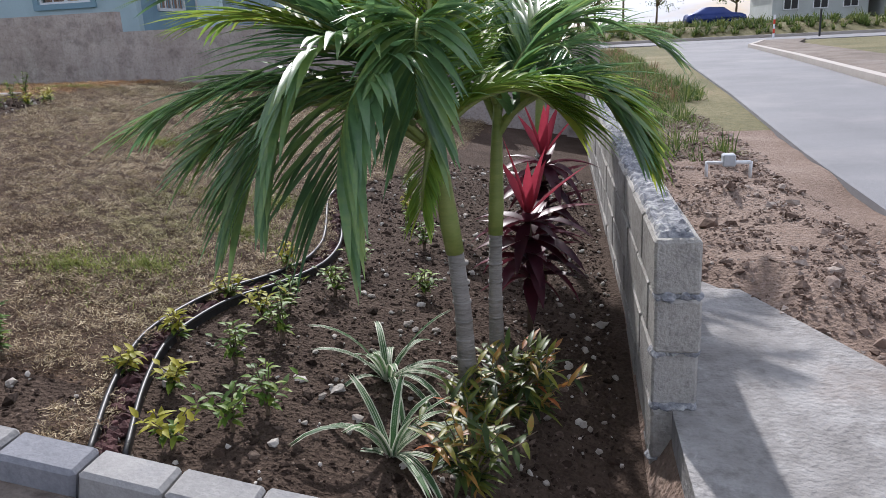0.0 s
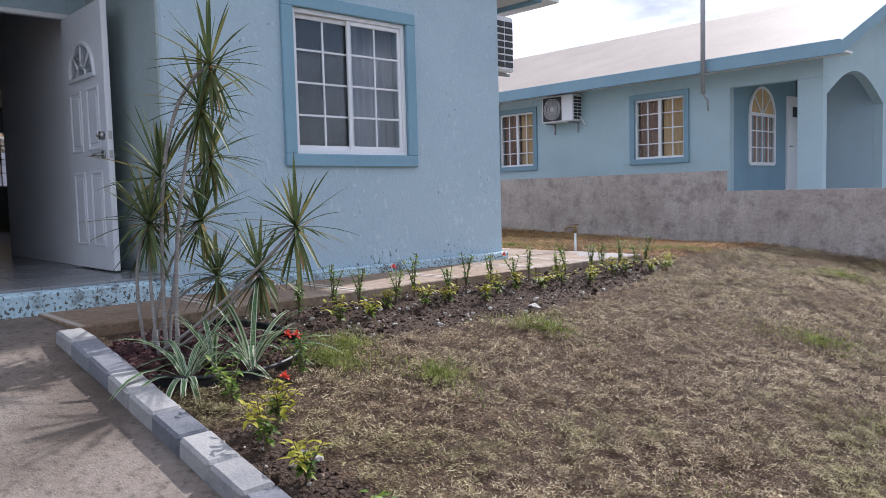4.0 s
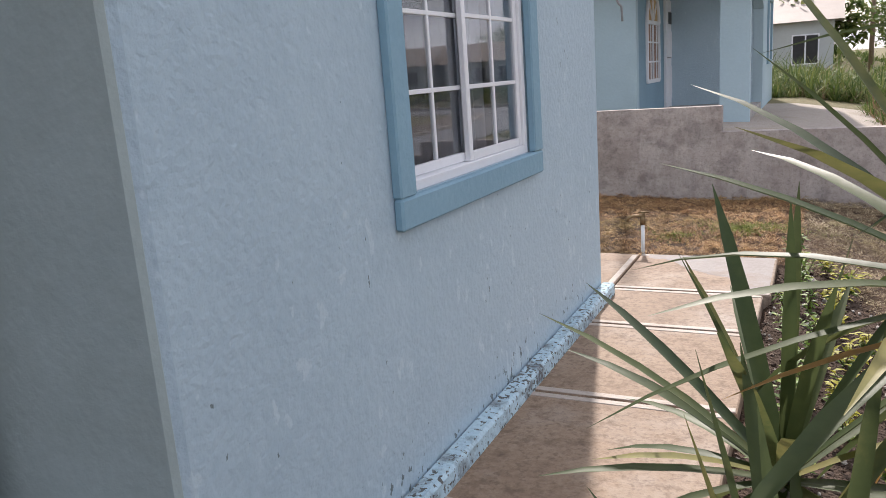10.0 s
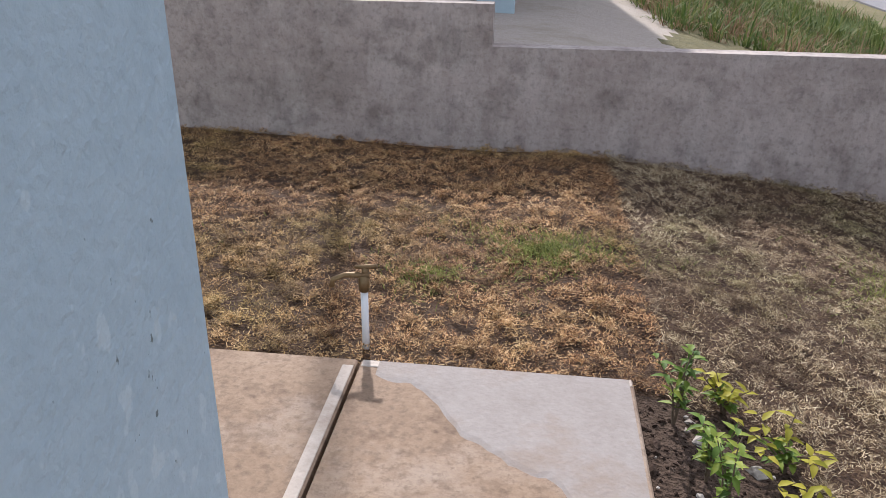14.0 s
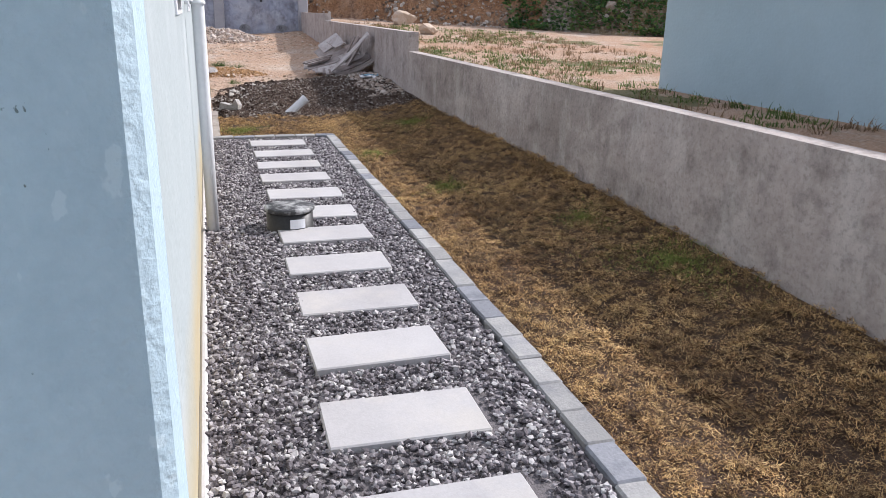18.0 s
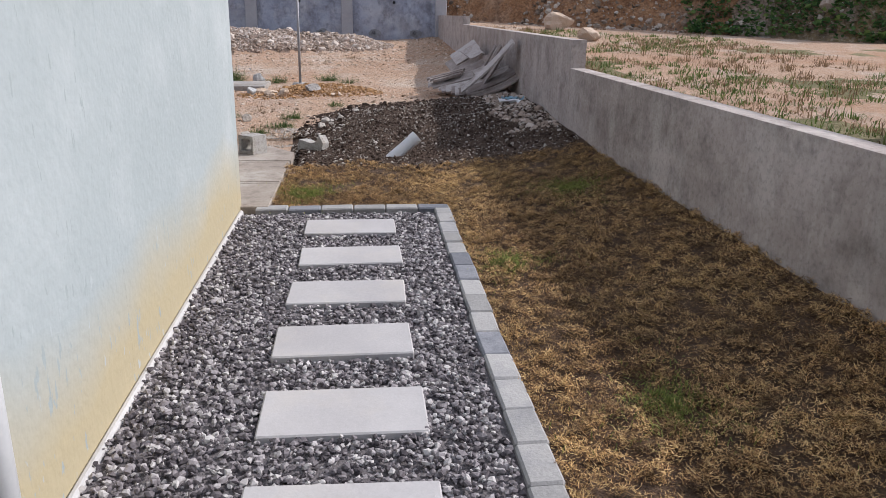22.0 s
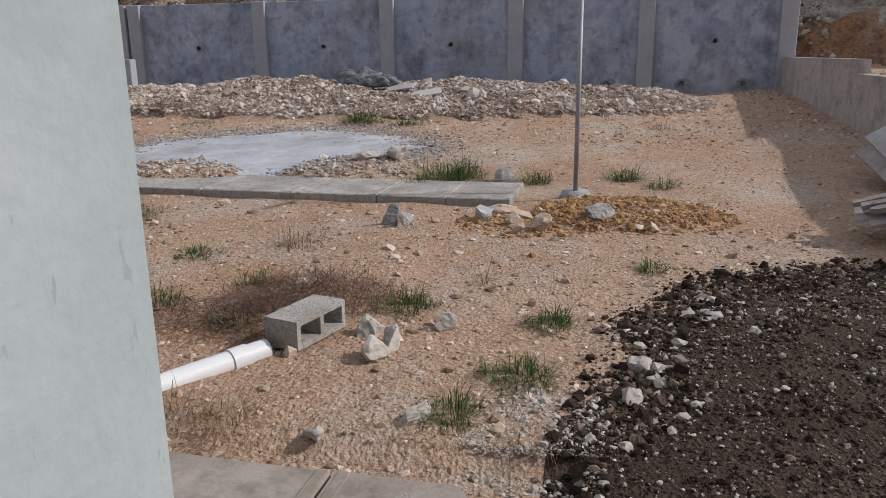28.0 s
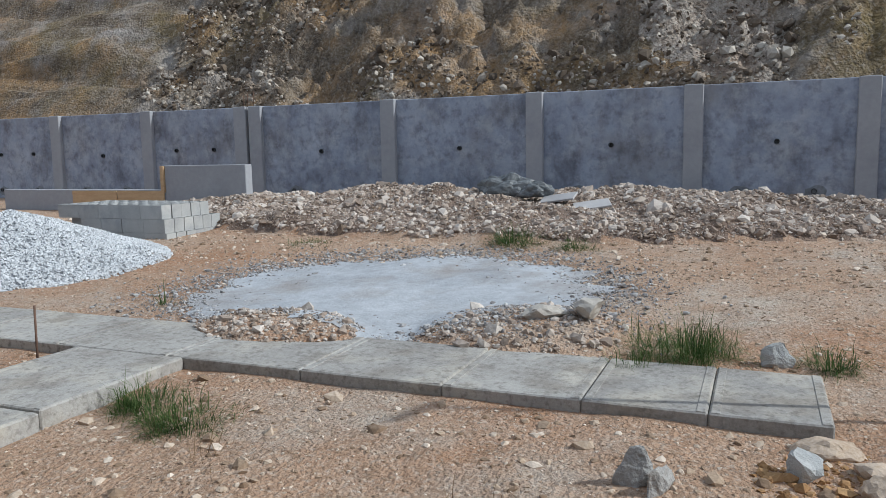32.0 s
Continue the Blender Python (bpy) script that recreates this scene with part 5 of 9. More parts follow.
nbox("wall", -17.27, NX, NB, NB + 0.16, 0.1, NT, NPAINT)
nbox("wall", -17.27, -17.11, 13.36, NB, 0.1, NT, NPAINT)
nbox("floor", -17.1, NX - 0.02, 13.37, NB, 0.0, 0.58, CONC_GREY)
nbox("ceiling", -17.2, NX - 0.02, 13.3, NB, NT, NT + 0.05, WHITE)
# gable end and roof
RIDGE_Y, RIDGE_Z = 16.1, 4.25
bm = bmesh.new()
g0 = [bm.verts.new((x + 10, y - 13.2, z - 0.4)) for x in (NX - 0.16, NX) for y, z in ((13.2, NT), (NB + 0.16, NT), (RIDGE_Y, RIDGE_Z - 0.17))]
bm.faces.new((g0[0], g0[1], g0[2]))
bm.faces.new((g0[3], g0[5], g0[4]))
bm.faces.new((g0[0], g0[2], g0[5], g0[3]))
bm.faces.new((g0[1], g0[4], g0[5], g0[2]))
part("gable", bm, NPAINT, nhouse)
for name, pts in (("roof", [(12.62, 2.80), (RIDGE_Y, RIDGE_Z)]), ("roof", [(RIDGE_Y, RIDGE_Z), (19.6, 2.72)])):
    bm = bmesh.new()
    (ya, za), (yb_, zb) = pts
    v = [bm.verts.new((x + 10, y - 13.2, z - 0.4)) for x in (-17.8, -5.52) for y, z in ((ya, za), (yb_, zb), (yb_, zb - 0.06), (ya, za - 0.06))]
    for f in ((0, 1, 2, 3), (7, 6, 5, 4), (0, 4, 5, 1), (1, 5, 6, 2), (2, 6, 7, 3), (3, 7, 4, 0)):
        bm.faces.new([v[i] for i in f])
    bmesh.ops.recalc_face_normals(bm, faces=bm.faces)
    part(name, bm, ROOF, nhouse, "cream roof sheets")
nbox("fascia", -17.8, -5.50, 12.58, 12.62, 2.60, 2.82, NDEEP, "slate-blue fascia board")
for s in (0, 1):
    bm = bmesh.new()
    a, b = ((12.58, 2.60), (RIDGE_Y, RIDGE_Z - 0.16)) if s == 0 else ((RIDGE_Y, RIDGE_Z - 0.16), (19.6, 2.54))
    v = [bm.verts.new((x + 10, y - 13.2, z - 0.4)) for x in (-5.52, -5.47) for y, z in (a, b, (b[0], b[1] + 0.20), (a[0], a[1] + 0.20))]
    for f in ((0, 1, 2, 3), (7, 6, 5, 4), (0, 4, 5, 1), (1, 5, 6, 2), (2, 6, 7, 3), (3, 7, 4, 0)):
        bm.faces.new([v[i] for i in f])
    bmesh.ops.recalc_face_normals(bm, faces=bm.faces)
    part("barge_board", bm, NDEEP, nhouse)
nbox("soffit", -17.7, -5.54, 12.62, 13.2, 2.66, 2.70, WHITE)

NGLASS = glass_mat("clear_window_glass", (0.97, 0.98, 0.98))
NGLASS.node_tree.nodes["Principled BSDF"].inputs["IOR"].default_value = 1.2
CURTAIN = surf("gold_curtain", [(0.3, (0.46, 0.31, 0.15)), (0.7, (0.70, 0.51, 0.30))], 2, 25, 0.5, 0.8, 0.2, 40, stretch=(5, 5, 0.4))
CURTAIN_D = surf("brown_curtain", [(0.3, (0.20, 0.125, 0.095)), (0.7, (0.38, 0.26, 0.20))], 2, 25, 0.5, 0.8, 0.2, 40, stretch=(5, 5, 0.4))


def curtain(name, x0, x1, z0, z1, y, material, parent, ax=0):
    """A gathered cloth hanging in folds in the plane y (or x)."""
    n = int((x1 - x0) / 0.02)
    vs, fs = [], []
    for i in range(n + 1):
        u = x0 + (x1 - x0) * i / n
        w = 0.02 * math.sin(i * 1.15) + 0.008 * math.sin(i * 0.4)
        for z in (z0, z1):
            vs.append((u, y + w, z) if ax == 0 else (y + w, u, z))
    for i in range(n):
        fs.append((2 * i, 2 * i + 2, 2 * i + 3, 2 * i + 1))
    return put(name, rows_mesh(name, vs, fs, material, True), parent)


def n_window(x0, x1, z0, z1, curtained=True):
    w = empty("window", (x0 + x1) / 2 + 10, 0, z0 - 0.4)
    w.parent = nhouse
    w["label"] = "white sliding window with grilles and gold curtains, blue trim"
    hw, hh = (x1 - x0) / 2, z1 - z0
    t = 0.10
    for a in ((-hw - t, hw + t, -t, 0), (-hw - t, hw + t, hh, hh + t), (-hw - t, -hw, 0, hh), (hw, hw + t, 0, hh)):
        box("trim", a[0], a[1], -0.04, 0.0, a[2], a[3], NDEEP, w)
    for a in ((-hw, hw, 0, 0.04), (-hw, hw, hh - 0.04, hh), (-hw, -hw + 0.04, 0.04, hh - 0.04), (hw - 0.04, hw, 0.04, hh - 0.04), (-0.03, 0.03, 0.04, hh - 0.04)):
        box("frame", a[0], a[1], 0.02, 0.07, a[2], a[3], TRIMW, w)
    for s in (-1, 1):
        p = box("pane", min(s * 0.03, s * (hw - 0.04)), max(s * 0.03, s * (hw - 0.04)), 0.045, 0.05, 0.04, hh - 0.04, NGLASS, w, 0.001)
        p.visible_shadow = False
        cx = s * hw / 2
        box("glazing_bar", cx - 0.01, cx + 0.01, 0.035, 0.055, 0.04, hh - 0.04, TRIMW, w, 0.002)
        for k in (1, 2, 3):
            box("glazing_bar", min(s * 0.03, s * (hw - 0.04)), max(s * 0.03, s * (hw - 0.04)), 0.036, 0.054, hh * k / 4 - 0.01, hh * k / 4 + 0.01, TRIMW, w, 0.002)
        curtain("curtain", min(0, s * hw) + 0.02, max(0, s * hw) - 0.02, 0.0, hh, 0.14, CURTAIN_D if s < 0 else CURTAIN, w)


for a in NW:
    n_window(*a)
# arched light in the inner porch wall, facing the opening
al = empty("arched_window", -7.53 + 10, 14.45 - 13.2, 1.08 - 0.4, 90)
al.parent = nhouse
al["label"] = "white arched window with radiating bars and brown curtain"
for s in (-1, 1):
    box("frame", s * 0.5 - 0.03, s * 0.5 + 0.03, -0.04, 0.0, 0, 0.90, TRIMW, al)
for z0 in (-0.03, 0.87):
    box("frame", -0.5, 0.5, -0.04, 0.0, z0, z0 + 0.06, TRIMW, al)
for k in (0.3, 0.6):
    box("glazing_bar", -0.47, 0.47, -0.03, -0.01, k - 0.012, k + 0.012, TRIMW, al, 0.002)
for k in (-0.24, 0.0, 0.24):
    box("glazing_bar", k - 0.014, k + 0.014, -0.032, -0.008, 0.03, 0.87, TRIMW, al, 0.002)
pipe("arch_frame", [(0.5 * math.cos(math.pi * k / 14), -0.02, 0.9 + 0.5 * math.sin(math.pi * k / 14)) for k in range(15)], 0.03, TRIMW, al, 6)
for k in (1, 2, 3):
    a = math.pi * k / 4
    pipe("arch_bar", [(0, -0.02, 0.9), (0.5 * math.cos(a), -0.02, 0.9 + 0.5 * math.sin(a))], 0.014, TRIMW, al, 6)
curtain("curtain", -0.48, 0.0, 0, 0.9, -0.003, CURTAIN_D, al)
curtain("curtain", 0.0, 0.48, 0, 0.9, -0.003, CURTAIN_D, al)
bm = bmesh.new()
c = bm.verts.new((0, -0.006, 0.9))
pp = [bm.verts.new((0.49 * math.cos(math.pi * k / 14), -0.006, 0.9 + 0.49 * math.sin(math.pi * k / 14))) for k in range(15)]
for k in range(14):
    bm.faces.new((c, pp[k], pp[k + 1]))
part("curtain", bm, CURTAIN, al)
nd = empty("door", -7.53 + 10, 15.9 - 13.2, 0.58 - 0.4, 90)
nd.parent = nhouse
nd["label"] = "white panelled door with small fan light in the porch"
box("leaf", -0.42, 0.42, -0.05, -0.004, 0, 1.82, WHITE, nd)
box("fan_light", -0.2, 0.2, -0.056, -0.048, 1.42, 1.62, BLACKP, nd)
for px in (-0.32, 0.06):
    for z0, z1 in ((0.15, 0.7), (0.85, 1.3)):
        box("raised_panel", px, px + 0.26, -0.06, -0.048, z0, z1, WHITE, nd, 0.005)
pipe("lever", [(-0.34, -0.05, 0.85), (-0.34, -0.10, 0.85), (-0.24, -0.10, 0.85)], 0.012, STEEL, nd, 6)
# side window by the far corner
ew = empty("window", NX + 10, 17.675 - 13.2, 1.27 - 0.4, 90)
ew.parent = nhouse
ew["label"] = "white sliding window in slate-blue trim"
for a in ((-0.6, 0.6, -0.08, 0.0), (-0.6, 0.6, 1.05, 1.13), (-0.6, -0.525, 0, 1.05), (0.525, 0.6, 0, 1.05)):
    box("trim", a[0], a[1], -0.035, 0.0, a[2], a[3], NDEEP, ew)
for a in ((-0.525, 0.525, 0, 0.04), (-0.525, 0.525, 1.01, 1.05), (-0.525, -0.48, 0.04, 1.01), (0.48, 0.525, 0.04, 1.01), (-0.03, 0.03, 0.04, 1.01)):
    box("frame", a[0], a[1], 0.01, 0.06, a[2], a[3], TRIMW, ew)
box("pane", -0.48, 0.48, 0.03, 0.036, 0.04, 1.01, GLASS, ew, 0.001)
curtain("curtain", -0.5, 0.5, 0.0, 1.05, 0.12, WHITE, ew)


def condenser(x, y, z, rz, label):
    """A wall-hung air-conditioner outdoor unit: front towards -y in its own space."""
    ac = empty("air_conditioner", x, y, z, rz)
    tagged(ac, label, "air conditioner")
    ac.location = (x, y, z)
    box("casing", -0.40, 0.40, -0.30, 0.0, 0.0, 0.54, WHITE, ac, 0.02, "white metal casing")
    box("side_panel", 0.15, 0.395, -0.306, -0.302, 0.02, 0.52, WHITE, ac, 0.004)
    box("grille_well", -0.36, 0.12, -0.306, -0.300, 0.03, 0.51, BLACKP, ac, 0.004, "dark fan grille")
    for r in (0.05, 0.09, 0.13, 0.17, 0.21):
        pipe("grille_ring", [(-0.12 + r * math.cos(2 * math.pi * k / 20), -0.31, 0.27 + r * math.sin(2 * math.pi * k / 20)) for k in range(21)], 0.006, WHITE, ac, 4, cap=False)
    for k in range(8):
        a = math.pi * k / 8
        pipe("grille_bar", [(-0.12 - 0.22 * math.cos(a), -0.309, 0.27 - 0.22 * math.sin(a)), (-0.12 + 0.22 * math.cos(a), -0.309, 0.27 + 0.22 * math.sin(a))], 0.004, WHITE, ac, 4)
    for k in range(7):
        for s in (-1, 1):
            for h in (0, 1):
                box("fin", s * 0.405 - 0.004, s * 0.405 + 0.004, -0.27 + h * 0.125, -0.16 + h * 0.125, 0.04 + k * 0.066, 0.09 + k * 0.066, BLACKP, ac, 0.002)
    for s in (-0.3, 0.3):
        box("bracket", s - 0.015, s + 0.015, -0.32, 0.0, -0.03, 0.0, METAL, ac, 0.003)
        box("bracket", s - 0.015, s + 0.015, -0.012, 0.03, -0.22, 0.0, METAL, ac, 0.003)
    pipe("refrigerant_line", [(0.41, -0.1, 0.1), (0.48, -0.08, 0.0), (0.49, 0.0, -0.08), (0.42, 0.03, -0.1)], 0.012, WHITE, ac, 6)
    return ac


condenser(-11.05, 13.18, 2.08, 0, "white air-conditioner outdoor unit on the neighbour's wall")
own_ac = condenser(-6.74, 5.995, 1.88, 180, "white air-conditioner outdoor unit high on the flank wall")
# service mast on the neighbour's eave
mast = empty("service_mast", -7.64, 12.9, 2.25)
tagged(mast, "galvanised electric service mast fixed to the eave", "mast")
pipe("pole", [(0, -0.40, -0.0), (0, -0.40, 2.6)], 0.04, METAL, mast, 10)
pipe("conduit", [(0, -0.40, 0.0), (0.03, -0.38, -0.07), (0.06, -0.36, -0.1), (0.07, -0.36, -0.3)], 0.016, METAL, mast, 8)
box("clamp", -0.06, 0.06, -0.36, -0.30, 0.35, 0.40, METAL, mast)


# ---- scatter and leaf helpers ----
RNG = np.random.default_rng(7)
PHI = (1 + 5 ** 0.5) / 2
ICO_V = np.array([(-1, PHI, 0), (1, PHI, 0), (-1, -PHI, 0), (1, -PHI, 0), (0, -1, PHI), (0, 1, PHI), (0, -1, -PHI), (0, 1, -PHI), (PHI, 0, -1), (PHI, 0, 1), (-PHI, 0, -1), (-PHI, 0, 1)]) / math.sqrt(1 + PHI * PHI)
ICO_F = np.array([(0, 11, 5), (0, 5, 1), (0, 1, 7), (0, 7, 10), (0, 10, 11), (1, 5, 9), (5, 11, 4), (11, 10, 2), (10, 7, 6), (7, 1, 8), (3, 9, 4), (3, 4, 2), (3, 2, 6), (3, 6, 8), (3, 8, 9), (4, 9, 5), (2, 4, 11), (6, 2, 10), (8, 6, 7), (9, 8, 1)])


def turns(n):
    """Random rotation matrices."""
    q = RNG.normal(size=(n, 4))
    q /= np.linalg.norm(q, axis=1)[:, None]
    w, x, y, z = q.T
    return np.stack([1 - 2 * (y * y + z * z), 2 * (x * y - z * w), 2 * (x * z + y * w), 2 * (x * y + z * w), 1 - 2 * (x * x + z * z), 2 * (y * z - x * w), 2 * (x * z - y * w), 2 * (y * z + x * w), 1 - 2 * (x * x + y * y)], 1).reshape(n, 3, 3)


OCT_V = np.array([(1, 0, 0), (-1, 0, 0), (0, 1, 0), (0, -1, 0), (0, 0, 1), (0, 0, -1)], float)
OCT_F = np.array([(0, 2, 4), (2, 1, 4), (1, 3, 4), (3, 0, 4), (2, 0, 5), (1, 2, 5), (3, 1, 5), (0, 3, 5)])


PYR_V = np.array([(1, 0, -0.3), (0, 1, -0.3), (-1, 0, -0.3), (0, -1, -0.3), (0, 0, 0.75)], float)
PYR_F = np.array([(0, 1, 4), (1, 2, 4), (2, 3, 4), (3, 0, 4)])


def stones(name, places, sizes, material, label, category, flat=0.75, rough=0.40, upright=False, parent=None, tiny=False):
    """One mesh of many angular stones. places: n x 3, sizes: n radii. tiny: "oct" for eight faces each, True for four."""
    places, sizes = np.asarray(places), np.asarray(sizes)
    if tiny is True:
        small = sizes < 0.0075
        sets = [(PYR_V, PYR_F, small), (OCT_V, OCT_F, ~small & (sizes < 0.018)), (ICO_V, ICO_F, sizes >= 0.018)]
    elif tiny == "oct":
        sets = [(OCT_V, OCT_F, sizes < 0.04), (ICO_V, ICO_F, sizes >= 0.04)]
    else:
        sets = [(ICO_V, ICO_F, sizes > 0)]
    vs, fs, base = [], [], 0
    for tv, tf, sel in sets:
        n, k = int(sel.sum()), len(tv)
        if n == 0:
            continue
        v = tv[None] * (1 + RNG.uniform(-rough, rough, (n, k, 1)))
        v = v * RNG.uniform(0.65, 1.2, (n, 1, 3))
        if tv is PYR_V:
            a = RNG.uniform(0, 2 * math.pi, n)[:, None]
            v[:, 4, :2] += RNG.uniform(-0.6, 0.6, (n, 2))
            v = np.stack([v[:, :, 0] * np.cos(a) - v[:, :, 1] * np.sin(a), v[:, :, 0] * np.sin(a) + v[:, :, 1] * np.cos(a), v[:, :, 2]], 2)
        else:
            v = np.einsum("nij,nkj->nki", turns(n), v)
        v[:, :, 2] *= flat
        v = v * sizes[sel][:, None, None] + places[sel][:, None, :]
        vs.append(v.reshape(-1, 3))
        fs.append((tf[None] + k * np.arange(n)[:, None, None]).reshape(-1, 3) + base)
        base += n * k
    ob = put(name, arrays_mesh(name, np.concatenate(vs), np.concatenate(fs), material), parent)
    return tagged(ob, label, category, "", "stuff")


def big_rock(name, x, y, z, sx, sy, sz, material, label, seed, rz=0, category="rock", group=""):
    """A single broken rock with a faceted, uneven surface, standing on z."""
    bm = bmesh.new()
    bmesh.ops.create_icosphere(bm, subdivisions=3, radius=1.0)
    r = random.Random(seed)
    cuts = [(Vector((r.gauss(0, 1), r.gauss(0, 1), r.gauss(0, 0.8))).normalized(), r.uniform(0.35, 0.75)) for _ in range(13)]
    for v in bm.verts:
        for nrm, d in cuts:
            k = v.co.dot(nrm) - d
            if k > 0:
                v.co -= nrm * k * 0.92
        v.co *= 1 + 0.22 * noise.noise(v.co * 2.5 + Vector((seed, 0, 0))) + 0.16 * abs(noise.noise(v.co * 6 + Vector((0, seed, 0)))) + 0.06 * noise.noise(v.co * 15)
    lo = min(v.co.z for v in bm.verts) * 0.8
    for v in bm.verts:
        v.co = Vector((v.co.x * sx, v.co.y * sy, max(v.co.z - lo, -0.05) * sz))
    me = bpy.data.meshes.new(name)
    bm.to_mesh(me)
    bm.free()
    me.materials.append(material)
    ob = put(name, me)
    ob.matrix_world = pose(x, y, z - 0.02, 0, 0, rz)
    return tagged(ob, label, category, group)


def gz(xs, ys):
    return np.array([ground_z(float(a), float(b)) for a, b in zip(xs, ys)])


class Leaves:
    """Collects ribbons (leaves, blades, leaflets) into one mesh."""

    def __init__(self):
        self.v, self.f = [], []

    def ribbon(self, base, d, length, width, droop=0.5, segs=5, fold=0.25, tip=0.0, twist=0.0, profile=None, curl=0.0):
        p = Vector(base)
        d = Vector(d).normalized()
        side = d.cross(Vector((0, 0, 1)))
        if side.length < 1e-3:
            side = Vector((1, 0, 0))
        side.normalize()
        if twist:
            side = Matrix.Rotation(twist, 3, d) @ side
        n0 = len(self.v)
        step = length / segs
        for i in range(segs + 1):
            t = i / segs
            w = width * (profile(t) if profile else (0.45 + 1.9 * t * (1 - t) + 0.12 * (1 - t)) * (1 - t ** 5) + tip)
            s = side.copy()
            up_ = s.cross(d).normalized()
            self.v += [p - s * w / 2 + up_ * fold * w * 0.5, p, p + s * w / 2 + up_ * fold * w * 0.5]
            d = (d + Vector((0, 0, -droop / segs))).normalized()
            if curl:
                side = (Matrix.Rotation(curl / segs, 3, d) @ side)
            side = (side - d * side.dot(d)).normalized()
            p = p + d * step
        for i in range(segs):
            a = n0 + 3 * i
            self.f += [(a, a + 1, a + 4, a + 3), (a + 1, a + 2, a + 5, a + 4)]
        return p

    def mesh(self, name, material, smooth=True):
        return rows_mesh(name, self.v, self.f, material, smooth)


def leaf_mat(name, stops, island=0.35, trans=0.3, rough=0.45, scale=3.0, spec=0.22):
    return surf(name, stops, scale, 40, 0.3, rough + 0.12, 0.12, 50, 0.004, island=island, trans=trans, spec=spec)


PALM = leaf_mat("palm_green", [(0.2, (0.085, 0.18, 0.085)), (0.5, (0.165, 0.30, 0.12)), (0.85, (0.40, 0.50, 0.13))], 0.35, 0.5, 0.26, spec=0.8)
# Second palm green: the yellow-green of sun shining through leaves is put into colour.
PALM_SUNLIT = leaf_mat("sunlit_yellow_palm", [(0.2, (0.16, 0.28, 0.05)), (0.5, (0.27, 0.40, 0.07)), (0.85, (0.50, 0.50, 0.09))], 0.4, 0.5, 0.3)
DRAC = leaf_mat("dracaena_green", [(0.2, (0.045, 0.075, 0.035)), (0.55, (0.11, 0.14, 0.055)), (0.85, (0.36, 0.31, 0.11))], 0.45, 0.25, 0.38)
DRAC_O = leaf_mat("withered_orange_leaf", [(0.2, (0.22, 0.12, 0.03)), (0.8, (0.40, 0.24, 0.09))], 0.4, 0.3, 0.5)
CORD = leaf_mat("burgundy_leaf", [(0.2, (0.035, 0.012, 0.022)), (0.55, (0.10, 0.018, 0.03)), (0.85, (0.20, 0.03, 0.05))], 0.45, 0.3, 0.3)
CORD_R = leaf_mat("crimson_leaf", [(0.2, (0.20, 0.022, 0.04)), (0.8, (0.46, 0.06, 0.09))], 0.3, 0.45, 0.35)
SPID = leaf_mat("variegated_green", [(0.2, (0.05, 0.12, 0.05)), (0.8, (0.14, 0.24, 0.10))], 0.3, 0.25, 0.4)
SPID_W = leaf_mat("cream_leaf_margin", [(0.2, (0.48, 0.52, 0.38)), (0.8, (0.68, 0.70, 0.56))], 0.2, 0.3, 0.45)
SHRUB = leaf_mat("shrub_green", [(0.2, (0.06, 0.12, 0.025)), (0.5, (0.14, 0.24, 0.04)), (0.85, (0.33, 0.38, 0.06))], 0.5, 0.3, 0.4)
SHRUB_Y = leaf_mat("golden_leaf", [(0.2, (0.20, 0.22, 0.02)), (0.5, (0.38, 0.36, 0.04)), (0.85, (0.58, 0.50, 0.08))], 0.4, 0.35, 0.42)
CROT_R = leaf_mat("croton_leaf", [(0.15, (0.03, 0.05, 0.02)), (0.45, (0.08, 0.12, 0.03)), (0.68, (0.24, 0.24, 0.04)), (0.88, (0.40, 0.13, 0.05))], 0.7, 0.25, 0.3)
WEED = leaf_mat("weed_green", [(0.2, (0.05, 0.09, 0.025)), (0.5, (0.11, 0.16, 0.04)), (0.85, (0.25, 0.26, 0.09))], 0.5, 0.3, 0.6)
WEED_D = leaf_mat("dark_weed_green", [(0.2, (0.028, 0.06, 0.018)), (0.5, (0.065, 0.115, 0.03)), (0.85, (0.17, 0.20, 0.07))], 0.5, 0.3, 0.6)
STRAW = leaf_mat("dry_straw", [(0.2, (0.16, 0.10, 0.06)), (0.8, (0.38, 0.27, 0.16))], 0.5, 0.2, 0.8)
BRUSH = leaf_mat("dry_red_brush", [(0.2, (0.06, 0.038, 0.028)), (0.8, (0.25, 0.155, 0.115))], 0.5, 0.1, 0.9)
BARK = surf("ringed_grey_bark", [(0.3, (0.17, 0.155, 0.14)), (0.7, (0.36, 0.335, 0.31))], 3, 30, 0.4, 0.9, 0.8, 20, 0.01, stretch=(1, 1, 6))
PALMSTEM = surf("green_crownshaft", [(0.3, (0.14, 0.20, 0.05)), (0.7, (0.30, 0.33, 0.10))], 3, 20, 0.4, 0.45, 0.15, 30, stretch=(1, 1, 4))
TWIG = surf("brown_twig", [(0.3, (0.10, 0.075, 0.05)), (0.7, (0.20, 0.15, 0.10))], 8, 60, 0.5, 0.9, 0.4, 60)
REDFL = leaf_mat("red_petal", [(0.2, (0.55, 0.05, 0.03)), (0.8, (0.72, 0.12, 0.08))], 0.3, 0.3, 0.5)
